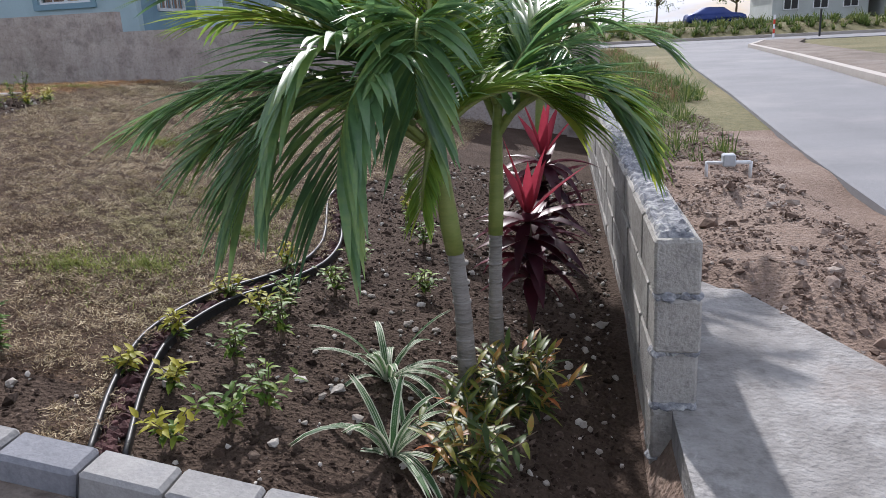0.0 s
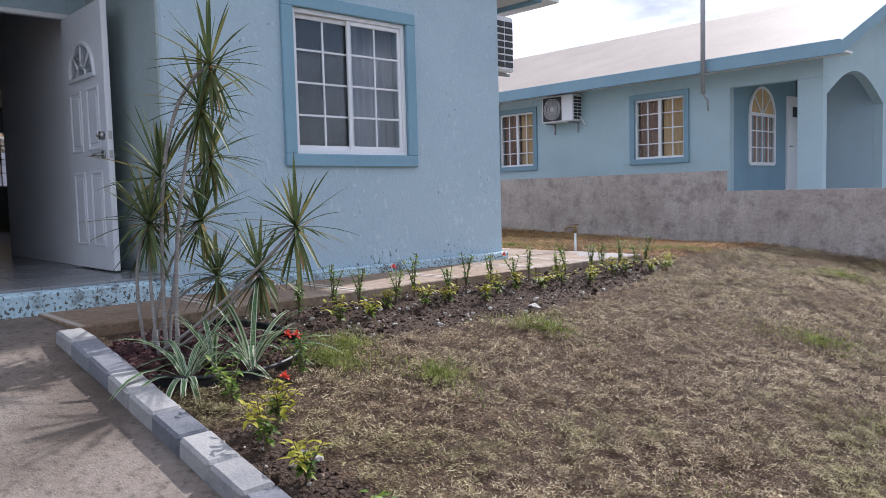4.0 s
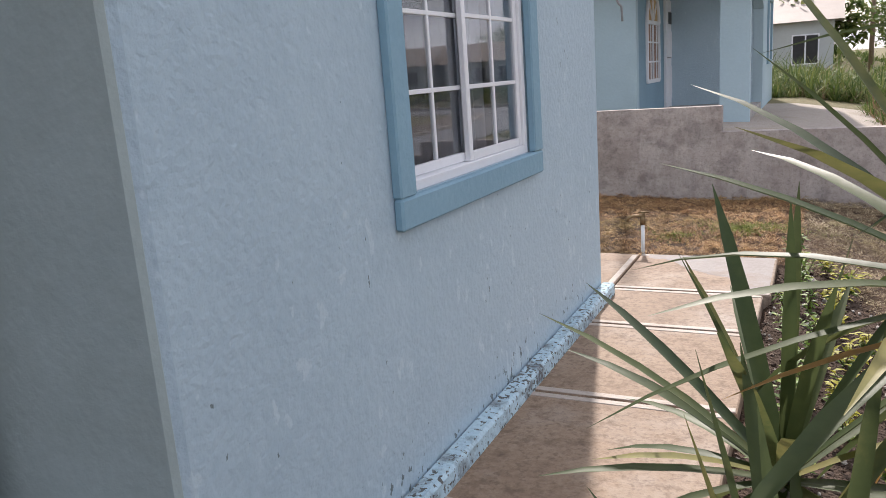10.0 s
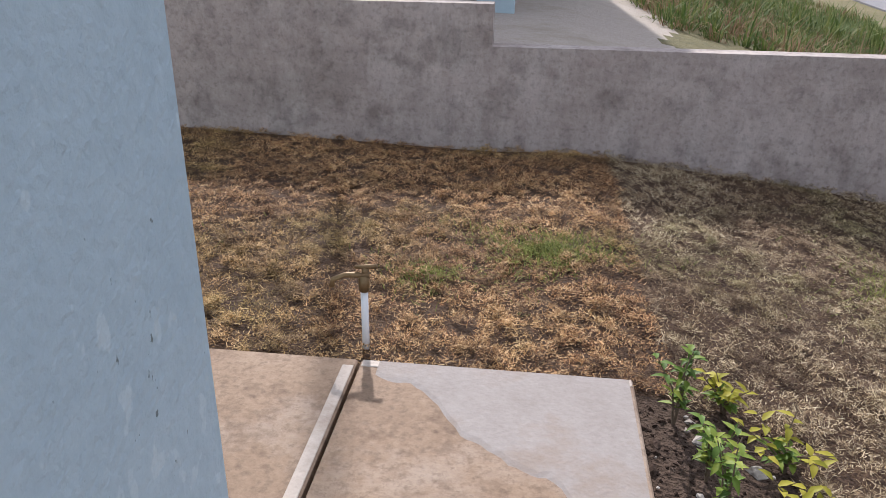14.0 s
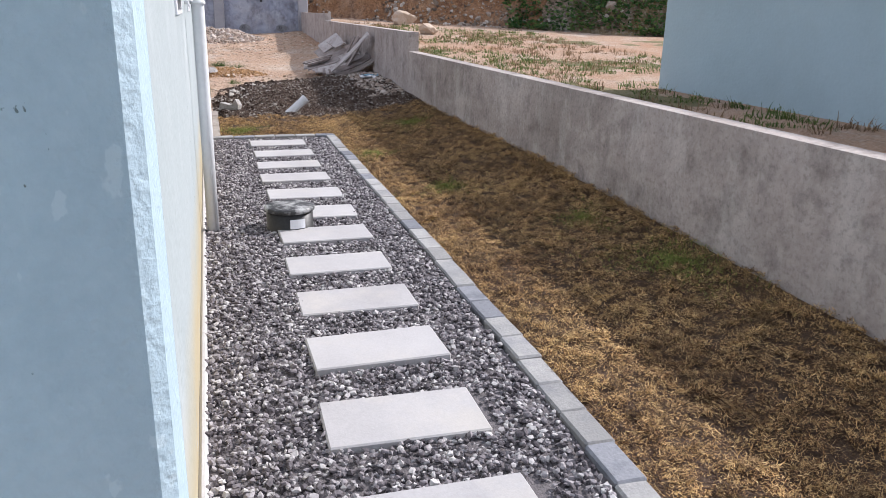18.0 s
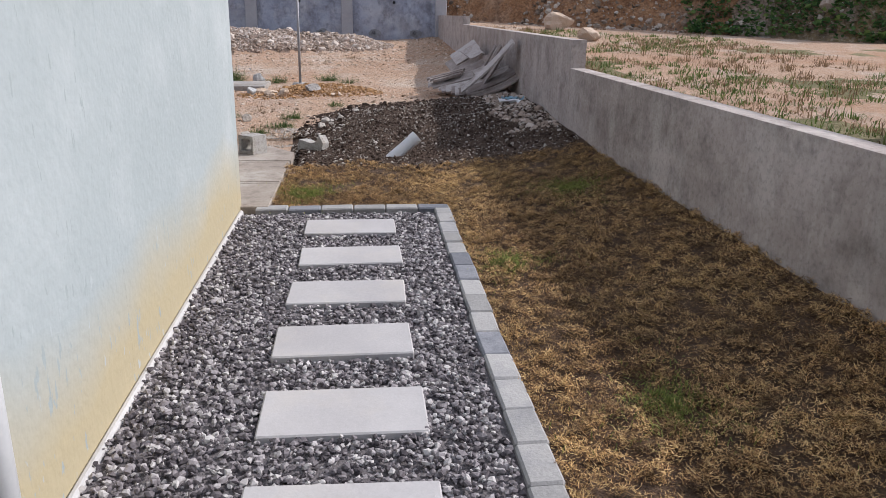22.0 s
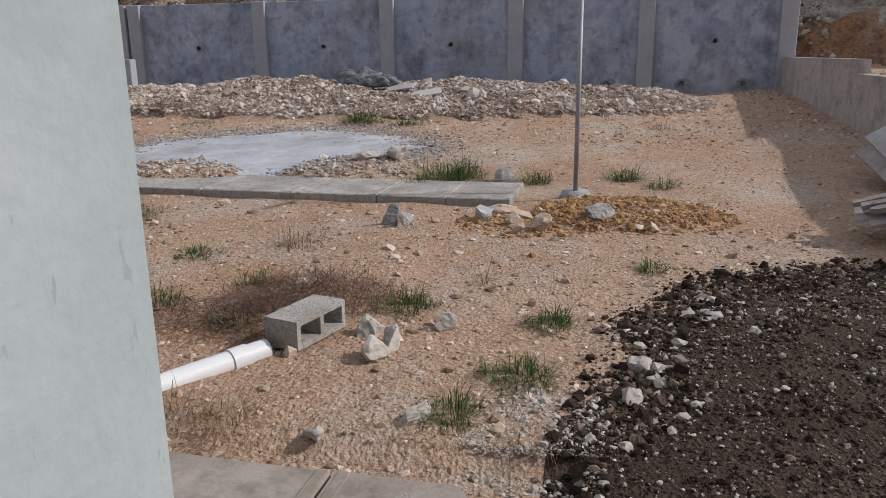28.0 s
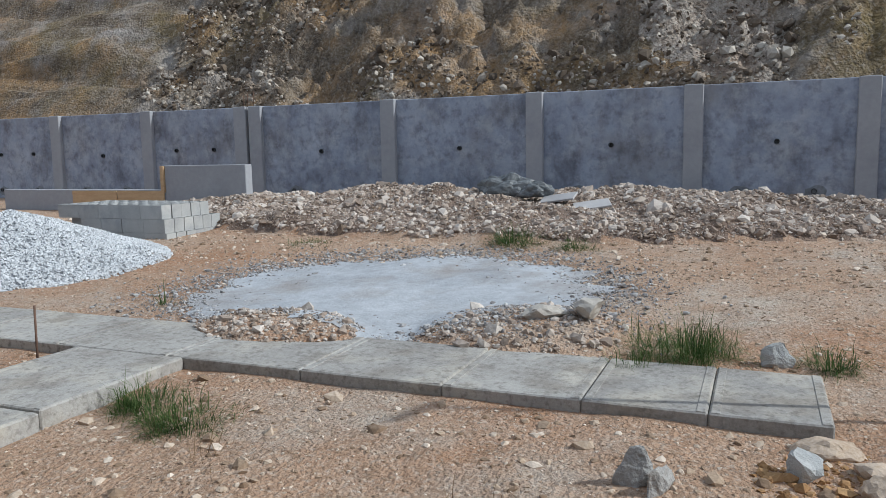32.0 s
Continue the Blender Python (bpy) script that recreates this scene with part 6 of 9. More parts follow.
GRASSD = surf("dry_grass_blade", [(0.28, (0.07, 0.028, 0.013)), (0.44, (0.32, 0.155, 0.062)), (0.58, (0.64, 0.38, 0.165)), (0.76, (0.90, 0.64, 0.34))], 1.1, 22, 0.55, 0.8, 0, island=0.55, trans=0.18,
              stain=(0.30, 0.28, 0.075), stain_scale=0.8, stain_amt=0.55, patch=[((0.17, 0.09, 0.045), 1.3, 0.6, (1, 1, 1)), ((0.09, 0.05, 0.028), 5.0, 0.8, (1, 1, 1)), ((0.06, 0.03, 0.016), 12.0, 0.75, (1, 1, 1))])
GRASSF = surf("tawny_grass_blade", [(0.28, (0.085, 0.05, 0.027)), (0.44, (0.28, 0.195, 0.105)), (0.58, (0.52, 0.41, 0.245)), (0.76, (0.80, 0.69, 0.47))], 1.1, 22, 0.55, 0.8, 0, island=0.55, trans=0.18,
              stain=(0.27, 0.285, 0.09), stain_scale=0.8, stain_amt=0.7, patch=[((0.16, 0.085, 0.045), 1.2, 0.65, (1, 1, 1)), ((0.085, 0.05, 0.03), 5.0, 0.8, (1, 1, 1)), ((0.06, 0.03, 0.016), 12.0, 0.75, (1, 1, 1))])
GRASSG = surf("golden_grass_blade", [(0.28, (0.06, 0.03, 0.016)), (0.44, (0.27, 0.145, 0.06)), (0.58, (0.60, 0.37, 0.145)), (0.76, (0.90, 0.64, 0.29))], 1.1, 22, 0.55, 0.8, 0, island=0.55, trans=0.18,
              stain=(0.32, 0.27, 0.09), stain_scale=0.8, stain_amt=0.15, patch=[((0.16, 0.085, 0.035), 1.3, 0.55, (1, 1, 1)), ((0.08, 0.045, 0.022), 5.0, 0.8, (1, 1, 1)), ((0.06, 0.03, 0.016), 12.0, 0.75, (1, 1, 1))])
STONE_G = surf("grey_gravel", [(0.12, (0.045, 0.039, 0.045)), (0.36, (0.155, 0.138, 0.148)), (0.62, (0.30, 0.275, 0.286)), (0.9, (0.52, 0.50, 0.49))], 6, 80, 0.4, 0.85, 0.3, 120, 0.003, island=0.75)
STONE_W = surf("pale_limestone", [(0.2, (0.27, 0.235, 0.20)), (0.8, (0.58, 0.54, 0.49))], 5, 60, 0.5, 0.9, 0.5, 60, 0.006, island=0.5)
STONE_M = surf("marl_rubble", [(0.15, (0.21, 0.14, 0.09)), (0.5, (0.43, 0.325, 0.235)), (0.85, (0.67, 0.57, 0.48))], 3, 50, 0.5, 0.95, 0.6, 40, 0.01, island=0.7)
STONE_O = surf("orange_clod", [(0.2, (0.24, 0.125, 0.05)), (0.8, (0.44, 0.27, 0.13))], 5, 50, 0.5, 0.95, 0.6, 50, 0.01, island=0.5)
STONE_K = surf("dark_soil_clod", [(0.2, (0.024, 0.016, 0.012)), (0.63, (0.072, 0.050, 0.039)), (0.92, (0.23, 0.175, 0.14))], 5, 60, 0.5, 0.95, 0.7, 60, 0.01, island=0.7, spec=0.1)
LAVA = surf("red_lava_rock", [(0.2, (0.025, 0.011, 0.012)), (0.8, (0.10, 0.043, 0.042))], 5, 70, 0.5, 0.95, 0.9, 90, 0.01, island=0.5)
CHIPS = surf("white_marble_chip", [(0.2, (0.44, 0.45, 0.475)), (0.8, (0.68, 0.69, 0.71))], 5, 60, 0.5, 0.8, 0.3, 60, 0.005, island=0.4)
CONC_BRK = surf("broken_concrete", [(0.2, (0.22, 0.21, 0.20)), (0.8, (0.50, 0.48, 0.46))], 5, 50, 0.5, 0.95, 0.9, 40, 0.02)
SLATE = surf("weathered_board", [(0.25, (0.17, 0.135, 0.12)), (0.6, (0.34, 0.295, 0.27)), (0.85, (0.50, 0.465, 0.45))], 2, 30, 0.4, 0.85, 0.5, 40, 0.006, rnd=0.55, stain=(0.42, 0.39, 0.38), stain_scale=3, stain_amt=0.45, patch=[((0.09, 0.06, 0.045), 5.0, 0.55, (1, 1, 1))])
PLY = surf("sanded_plywood", [(0.3, (0.46, 0.29, 0.15)), (0.7, (0.62, 0.43, 0.25))], 3, 20, 0.5, 0.7, 0.15, 30, stretch=(1, 1, 6))
CEMENT = surf("spilled_cement", [(0.25, (0.26, 0.265, 0.285)), (0.5, (0.40, 0.415, 0.445)), (0.75, (0.54, 0.56, 0.595))], 1.6, 9, 0.5, 0.9, 0.7, 30, 0.012, stain=(0.26, 0.22, 0.19), stain_scale=1.1, stain_amt=0.6)
BAGS = surf("grey_plastic_sack", [(0.3, (0.03, 0.035, 0.04)), (0.7, (0.24, 0.25, 0.26))], 4, 20, 0.5, 0.5, 0.4, 20, 0.02)
DARKPAINT = surf("faded_black_lid", [(0.3, (0.02, 0.02, 0.021)), (0.7, (0.06, 0.06, 0.063))], 4, 50, 0.5, 0.6, 0.3, 60, stain=(0.5, 0.5, 0.49), stain_scale=9, stain_amt=0.85)


# ---- side passage: gravel bed, stepping slabs, edging ----
gx0, gx1, gy0, gy1 = GRAVEL
PAVE_X = [-16.17 + 0.625 * i for i in range(12)]
px_ = RNG.uniform(gx0 + 0.03, gx1 - 0.03, 44000)
py_ = gy0 + RNG.uniform(0, 1, 44000) * (np.interp(px_, [-16.8, -12.0, -9.8, -8.7], [8.35, 8.31, 8.26, 8.185]) - 0.075 - gy0)
clear = (np.abs((px_ + 16.17 + 0.3125) % 0.625 - 0.3125) > 0.165) | (py_ < 7.375) | (py_ > 7.955) | (px_ > -9.13)
clear |= RNG.uniform(0, 1, 44000) < 0.004
px_, py_ = px_[clear], py_[clear]
n = len(px_)
gravel_at = np.stack([px_, py_, 0.010 + RNG.uniform(-0.012, 0.018, n)], 1)
half_ = n // 2
stones("gravel", gravel_at[:half_], RNG.uniform(0.008, 0.0170, half_), STONE_G, "grey crushed gravel with pale chips filling the side passage", "gravel", 0.8)
stones("fine_gravel", gravel_at[half_:], RNG.uniform(0.006, 0.0145, n - half_), STONE_G, "finer grey gravel between the larger stones", "gravel", 0.8, 0.35, tiny="oct")
GRAVEL_BED = surf("dusty_gravel_bed", [(0.3, (0.07, 0.062, 0.066)), (0.7, (0.22, 0.20, 0.205))], 30, 90, 0.5, 0.95, 0.9, 120, 0.01)
base_bed = strip("gravel_base", [(gx0, gy0 - 0.02), (gx1, gy0 - 0.02)], [(gx0, 8.33), (gx1, 8.17)], lambda x, y: 0.006, 0.066, GRAVEL_BED)
tagged(base_bed, "packed grey gravel under the loose stones", "gravel", "", "structure")
for i, x in enumerate(PAVE_X):
    yy = 7.365 - 0.08 * max(0.0, i - 6) / 5 + 0.010 * math.sin(i * 1.7)
    ps = put("stepping_slab", box_mesh("stepping_slab", 0.335, 0.605, 0.05, PAVER, 0.006))
    ps.matrix_world = pose(x, yy + 0.31, 0.014 + 0.004 * math.cos(i * 2.1), 0.4 * math.sin(i), 0.5 * math.cos(i * 1.3), 1.2 * math.sin(i * 2.3))
    tagged(ps, "pale square-edged concrete stepping slab set in gravel", "paving slab", "stepping slabs in the side passage")

side_kerb = empty("gravel_edging", -12, 8.3, 0)
tagged(side_kerb, "low edging of grey and dark kerb blocks round the gravel bed", "kerb", "", "structure")
pattern = "aaabaaaaabbaaaaabaaaaaabaaabbaaaaaab"


def edging(x, y, along_x, k):
    b = put("kerb_block", box_mesh("kerb_block", 0.236 if along_x else 0.12, 0.12 if along_x else 0.236, 0.13, KERB_B if pattern[k % len(pattern)] == "b" else KERB_A, 0.009), side_kerb)
    b.matrix_world = pose(x, y, -0.032 + random.uniform(-0.004, 0.004), random.uniform(-1, 1), random.uniform(-1, 1), random.uniform(-1.2, 1.2))


k = 0
x = -8.72
while x > -16.7:
    edging(x, kerb_y(x) + 0.004 * math.sin(k), True, k)
    x -= 0.24
    k += 1
y = 7.03
while y < 8.26:
    if y < 8.05:
        edging(-8.67, y + 0.09, False, k + 3)
    edging(-16.74, y + 0.06, False, k)
    y += 0.24
    k += 1
loose = put("loose_block", box_mesh("loose_block", 0.12, 0.2, 0.19, KERB_A, 0.008))
loose.matrix_world = pose(-8.98, 6.99, 0.09, 0, 0, 12)
tagged(loose, "pale offcut block standing against the plinth", "block")

# septic riser with a lid
barrel = empty("septic_riser", -12.69, 7.46, 0.0)
barrel.scale = (0.82, 0.82, 1.0)
tagged(barrel, "black plastic inspection chamber riser with scuffed lid", "inspection chamber")
pipe("riser", [(0, 0, -0.02), (0, 0, 0.03), (0, 0, 0.035), (0, 0, 0.15)], [0.205, 0.205, 0.195, 0.195], BLACKP, barrel, 28)
pipe("lid", [(0, 0, 0.15), (0, 0, 0.155), (0, 0, 0.175), (0, 0, 0.182)], [0.205, 0.212, 0.212, 0.19], DARKPAINT, barrel, 28, "scuffed grey lid")
bm = bmesh.new()
cols = []
for i in range(7):
    a = math.radians(-5 + i * 6.5)
    cols.append([bm.verts.new((0.1985 * math.cos(a), 0.1985 * math.sin(a), z)) for z in (0.05, 0.115)])
for a, b in zip(cols, cols[1:]):
    bm.faces.new((a[0], b[0], b[1], a[1]))
part("sticker", bm, WHITE, barrel, "torn white paper sticker")

dpipe = empty("downpipe", -12.72, 6.94, 0)
tagged(dpipe, "white plastic rainwater downpipe on the flank wall", "downpipe")
pipe("pipe", [(0, 0, 0.02), (0, 0, 0.9), (0, 0, 1.8), (0, 0, 2.6)], 0.04, PVC, dpipe, 16)
for z in (1.52, 2.35):
    pipe("clip", [(0, 0, z - 0.012), (0, 0, z + 0.012)], 0.048, PVC, dpipe, 16)
    box("clip_foot", -0.07, 0.07, -0.085, -0.05, z - 0.012, z + 0.012, PVC, dpipe)
# standpipe tap by the corner
tap = empty("garden_tap", -6.25, 7.13, -0.08)
tagged(tap, "white plastic standpipe with a brown brass tap", "tap")
pipe("riser_pipe", [(0, 0, 0), (0, 0, 0.30)], 0.013, PVC, tap, 10)
pipe("collar", [(0, 0, 0.30), (0, 0, 0.36)], 0.019, surf("old_brass", [(0.3, (0.14, 0.09, 0.045)), (0.7, (0.27, 0.19, 0.10))], 8, 60, 0.5, 0.5, 0.3, 60, metal=0.6), tap, 10)
BRASS = bpy.data.materials["old_brass"]
pipe("spout", [(0.02, 0, 0.36), (-0.06, -0.02, 0.365), (-0.10, -0.03, 0.35), (-0.105, -0.03, 0.325)], [0.011, 0.010, 0.010, 0.012], BRASS, tap, 8)
pipe("valve", [(0, 0, 0.36), (0.01, 0, 0.385)], 0.012, BRASS, tap, 8)
pipe("handle", [(-0.03, 0, 0.387), (0.045, 0.005, 0.392)], [0.007, 0.009], BRASS, tap, 6)

# ---- lawn turf ----
def blades(b, az, el, ln, w, droop):
    """Bent grass blades: three triangles each. All arguments are arrays."""
    m = len(b)
    h = np.stack([np.cos(az), np.sin(az), np.zeros(m)], 1)
    s = np.stack([-np.sin(az), np.cos(az), np.zeros(m)], 1) * (w / 2)[:, None]
    d1 = h * np.cos(el)[:, None] + np.array([0, 0, 1.0]) * np.sin(el)[:, None]
    e2 = el - droop
    d2 = h * np.cos(e2)[:, None] + np.array([0, 0, 1.0]) * np.sin(e2)[:, None]
    mid = b + d1 * (ln * 0.5)[:, None]
    tip = mid + d2 * (ln * 0.5)[:, None]
    v = np.stack([b - s, b + s, mid - s * 0.8, mid + s * 0.8, tip], 1)
    f = np.array([(0, 1, 3), (0, 3, 2), (2, 3, 4)])[None] + 5 * np.arange(m)[:, None, None]
    return v.reshape(-1, 3), f.reshape(-1, 3)


def lump(x, y, s):
    """A slow lumpy pattern, about 0 to 1."""
    a = np.sin(x * 1.7 * s + 2.1 * np.sin(y * 1.1 * s + 0.7)) + np.sin(y * 1.9 * s + 1.8 * np.sin(x * 1.3 * s))
    b = np.sin((x + y) * 3.1 * s + 1.4 * np.sin((x - y) * 2.3 * s))
    return 0.5 + 0.18 * a + 0.14 * b


def turf(tufts, per, xr, yr, keep):
    """A dense mat of short tousled blades in small hummocks, with darker hollows between them."""
    tx, ty = RNG.uniform(*xr, tufts), RNG.uniform(*yr, tufts)
    sel = np.array([keep(a, b) for a, b in zip(tx, ty)])
    tx, ty = tx[sel], ty[sel]
    n = len(tx)
    vigour = np.clip(0.30 + lump(tx, ty, 1.0) * 0.25 + (lump(tx + 3, ty, 6.0) - 0.5) * 0.7 + (lump(tx, ty + 7, 19.0) - 0.5) * 1.2 + (lump(tx + 5, ty, 43.0) - 0.5) * 0.9 + RNG.normal(0, 0.12, n), 0.05, 1.3)
    cnt = np.maximum(5, (per * (0.55 + 0.55 * vigour))).astype(int)
    k = np.repeat(np.arange(n), cnt)
    m = len(k)
    a = RNG.uniform(0, 2 * math.pi, m)
    q = np.sqrt(RNG.uniform(0, 1, m))
    x, y = tx[k] + np.cos(a) * q * 0.032, ty[k] + np.sin(a) * q * 0.032
    z = lawn_heights(x, y) - 0.012 + 0.046 * vigour[k] * (1 - 0.6 * q * q) + RNG.uniform(-0.006, 0.006, m)
    az = RNG.uniform(0, 2 * math.pi, m)
    el = np.abs(RNG.normal(0.1, 0.36, m))
    ln = RNG.uniform(0.012, 0.030, m) * (0.75 + 0.4 * vigour[k])
    w = RNG.uniform(0.0026, 0.0048, m)
    b = np.stack([x, y, z], 1)
    d = np.stack([np.cos(az) * np.cos(el), np.sin(az) * np.cos(el), np.sin(el)], 1)
    s = np.stack([-np.sin(az), np.cos(az), RNG.uniform(-0.5, 0.5, m)], 1) * (w / 2)[:, None]
    v = np.stack([b - s, b + s, b + d * ln[:, None]], 1)
    return v.reshape(-1, 3), (np.array([(0, 1, 2)])[None] + 3 * np.arange(m)[:, None, None]).reshape(-1, 3)


def front_lawn(x, y):
    return not (front_bed(x, y) or planter(x, y) or kerb_bed(x, y) or palm_bed(x, y) or (x < -5.25 and y < 7.02))


v, f = turf(9000, 36, (-8.65, -5.2), (7.0, 9.92), lambda x, y: y > 7.02)
tagged(put("corner_turf", arrays_mesh("corner_turf", v, f, GRASSD)), "russet dry turf by the corner of the walkway", "grass", "", "stuff")
v, f = turf(32000, 27, (-5.2, -1.0), (1.72, 9.92), front_lawn)
tagged(put("front_turf", arrays_mesh("front_turf", v, f, GRASSF)), "dry tawny turf with greenish patches in the front yard", "grass", "", "stuff")
v, f = turf(38000, 33, (-18.8, -8.65), (7.0, 9.92), lambda x, y: (y > kerb_y(x) + 0.055 or x < -16.8) and y > 7.06 and x > -18.33 - 0.3 * wob(x, y, 1.3) - 0.2 * wob(x, y, 4))
tagged(put("side_turf", arrays_mesh("side_turf", v, f, GRASSG)), "brown and golden dry turf beside the boundary wall", "grass", "", "stuff")


LIVE = leaf_mat("live_green_grass", [(0.2, (0.10, 0.12, 0.03)), (0.55, (0.22, 0.26, 0.06)), (0.85, (0.42, 0.42, 0.13))], 0.5, 0.3, 0.6)
gv, gf, go = [], [], 0
for cx, cy, r0, cnt_ in [(-5.63, 8.05, 0.38, 2600), (-6.11, 7.72, 0.22, 700), (-11.2, 9.6, 0.5, 2200), (-12.2, 9.5, 0.3, 800), (-17.3, 7.3, 0.36, 2600), (-16.93, 9.4, 0.45, 1800), (-13.6, 8.9, 0.35, 900), (-15.4, 8.62, 0.3, 900),
                         (-4.21, 4.08, 0.3, 1800), (-4.36, 2.61, 0.26, 1800), (-2.03, 4.41, 0.35, 1300), (-1.89, 3.1, 0.3, 900), (-1.7, 3.8, 0.25, 900), (-3.9, 2.93, 0.3, 1100), (-2.15, 2.94, 0.35, 1100), (-1.75, 4.52, 0.3, 1000), (-4.5, 2.8, 0.25, 1400), (-3.1, 5.6, 0.5, 1500), (-7.6, 7.6, 0.4, 1400), (-3.9, 8.2, 0.5, 1400)]:
    a = RNG.uniform(0, 2 * math.pi, cnt_)
    r = r0 * np.abs(RNG.normal(0, 0.55, cnt_)) * (0.8 + 0.35 * np.sin(3 * a + cx))
    x, y = cx + r * np.cos(a) * 1.25, cy + r * np.sin(a)
    z = lawn_heights(x, y) + 0.012
    v, f = blades(np.stack([x, y, z], 1), RNG.uniform(0, 6.283, cnt_), RNG.uniform(0.2, 1.3, cnt_), RNG.uniform(0.025, 0.055, cnt_), RNG.uniform(0.0025, 0.0045, cnt_), RNG.uniform(0.2, 1.4, cnt_))
    gv.append(v)
    gf.append(f + go)
    go += len(v)
tagged(put("green_turf_patches", arrays_mesh("green_turf_patches", np.concatenate(gv), np.concatenate(gf), LIVE)), "patches of live green grass in the dry turf", "grass", "", "stuff")


# ---- garden soil: clods and stones ----
def sprinkle(n, xr, yr, keep):
    x = RNG.uniform(*xr, n)
    y = RNG.uniform(*yr, n)
    sel = np.array([keep(a, b) for a, b in zip(x, y)])
    x, y = x[sel], y[sel]
    return np.stack([x, y, gz(x, y)], 1)


beds = lambda x, y: front_bed(x, y) and x > -5.36 or kerb_bed(x, y) or (palm_bed(x, y) and x < 0.24)
p = sprinkle(90000, (-5.4, 0.25), (1.72, 7.0), beds)
stones("bed_clods", p, 0.0025 + RNG.exponential(0.0035, len(p)), STONE_K, "crumbly dark garden soil", "soil", 0.8, tiny=True)
p = sprinkle(2600, (-5.4, 0.25), (1.72, 7.0), beds)
stones("bed_stones", p + np.array([0, 0, 0.006]), RNG.uniform(0.005, 0.02, len(p)) * RNG.choice([0.6, 1, 1.4], len(p), p=[0.6, 0.3, 0.1]), STONE_W, "small white limestone pebbles scattered on the soil", "pebbles", 0.8)
for i, (x, y, s) in enumerate([(-0.93, 2.42, 0.035), (-0.80, 2.40, 0.03), (0.02, 3.1, 0.035), (0.1, 3.25, 0.03), (0.08, 2.7, 0.03), (-1.2, 2.55, 0.02), (-4.62, 4.5, 0.045), (-4.72, 5.2, 0.035), (-5.0, 6.7, 0.035), (-3.6, 1.95, 0.03), (-2.65, 1.95, 0.03), (-2.35, 1.84, 0.03), (-4.6, 3.6, 0.03), (-4.68, 3.9, 0.032)]):
    big_rock("garden_stone", x, y, ground_z(x, y), s * 1.2, s, s * 0.8, STONE_W, "pale rounded limestone lying on garden soil", 20 + i, i * 40, "stone", "stones in the garden beds")

# edging hoses and lava rock of the palm bed
em = [(float(np.interp(t, range(len(EDGE_MID)), [a for a, _ in EDGE_MID])), float(np.interp(t, range(len(EDGE_MID)), [b for _, b in EDGE_MID]))) for t in np.arange(0, 9.01, 0.2)]
sm = em[:]
for _ in range(4):
    sm = [sm[0]] + [((a[0] + 2 * b[0] + c[0]) / 4, (a[1] + 2 * b[1] + c[1]) / 4) for a, b, c in zip(sm, sm[1:], sm[2:])] + [sm[-1]]
for off, nm in ((-0.045, "edging_strip"), (0.05, "edging_strip")):
    pts = []
    for a, b, c in zip([sm[0]] + sm, sm, sm[1:] + [sm[-1]]):
        dxy = Vector((c[0] - a[0], c[1] - a[1]))
        nn = Vector((dxy.y, -dxy.x)).normalized() * off
        pts.append((b[0] + nn.x, b[1] + nn.y, ground_z(b[0] + nn.x, b[1] + nn.y) + 0.035))
    e = empty(nm)
    tagged(e, "black plastic lawn edging strip curving round the palm bed", "edging", "lawn edging")
    pipe("bead", pts, 0.009, BLACKP, e, 6)
    wall_v, wall_f = [], []
    for p0 in pts:
        for dx_, z in ((-0.003, 0.0), (-0.003, -0.07), (0.003, -0.07), (0.003, 0.0)):
            wall_v.append((p0[0] + dx_, p0[1], p0[2] + z))
    for i in range(len(pts) - 1):
        for q in range(4):
            wall_f.append((4 * i + q, 4 * i + (q + 1) % 4, 4 * i + 4 + (q + 1) % 4, 4 * i + 4 + q))
    put("skirt", rows_mesh("skirt", wall_v, wall_f, BLACKP), e)
ln = []
for i in range(700):
    t = RNG.uniform(0, len(sm) - 1.01)
    a, b = sm[int(t)], sm[int(t) + 1]
    x = a[0] + (b[0] - a[0]) * (t % 1) + RNG.uniform(-0.03, 0.03)
    y = a[1] + (b[1] - a[1]) * (t % 1)
    ln.append((x, y, ground_z(x, y) + 0.008))
stones("lava_rock_edging", np.array(ln), RNG.uniform(0.012, 0.03, len(ln)), LAVA, "dark red lava rock between edging strips", "lava rock", 0.85, 0.35)
ang = RNG.uniform(0, 2 * math.pi, 1500)
rad = np.sqrt(RNG.uniform(0, 1, 1500))
lx, ly = -4.80 + 0.44 * rad * np.cos(ang), 2.14 + 0.46 * rad * np.sin(ang)
sel = ly > 1.73
stones("lava_rock_mulch", np.stack([lx[sel], ly[sel], gz(lx[sel], ly[sel]) + 0.015], 1), RNG.uniform(0.012, 0.03, sel.sum()), LAVA, "dark red lava rock mulch round the dracaena", "lava rock", 0.85, 0.35)
ring = empty("planter_ring")
tagged(ring, "black plastic edging ring round the lava rock", "edging", "lawn edging")
pts = [(-4.80 + 0.47 * math.cos(a), 2.14 + 0.50 * math.sin(a), ground_z(-4.80 + 0.47 * math.cos(a), 2.14 + 0.50 * math.sin(a)) + 0.045) for a in np.linspace(-0.85, 2.6, 40)]
pipe("bead", pts, 0.011, BLACKP, ring, 6)
vv, ff = [], []
for p0 in pts:
    vv += [(p0[0], p0[1], p0[2]), (p0[0], p0[1], p0[2] - 0.10)]
for i in range(len(pts) - 1):
    ff.append((2 * i, 2 * i + 1, 2 * i + 3, 2 * i + 2))
sk = put("skirt", rows_mesh("skirt", vv, ff, BLACKP), ring)


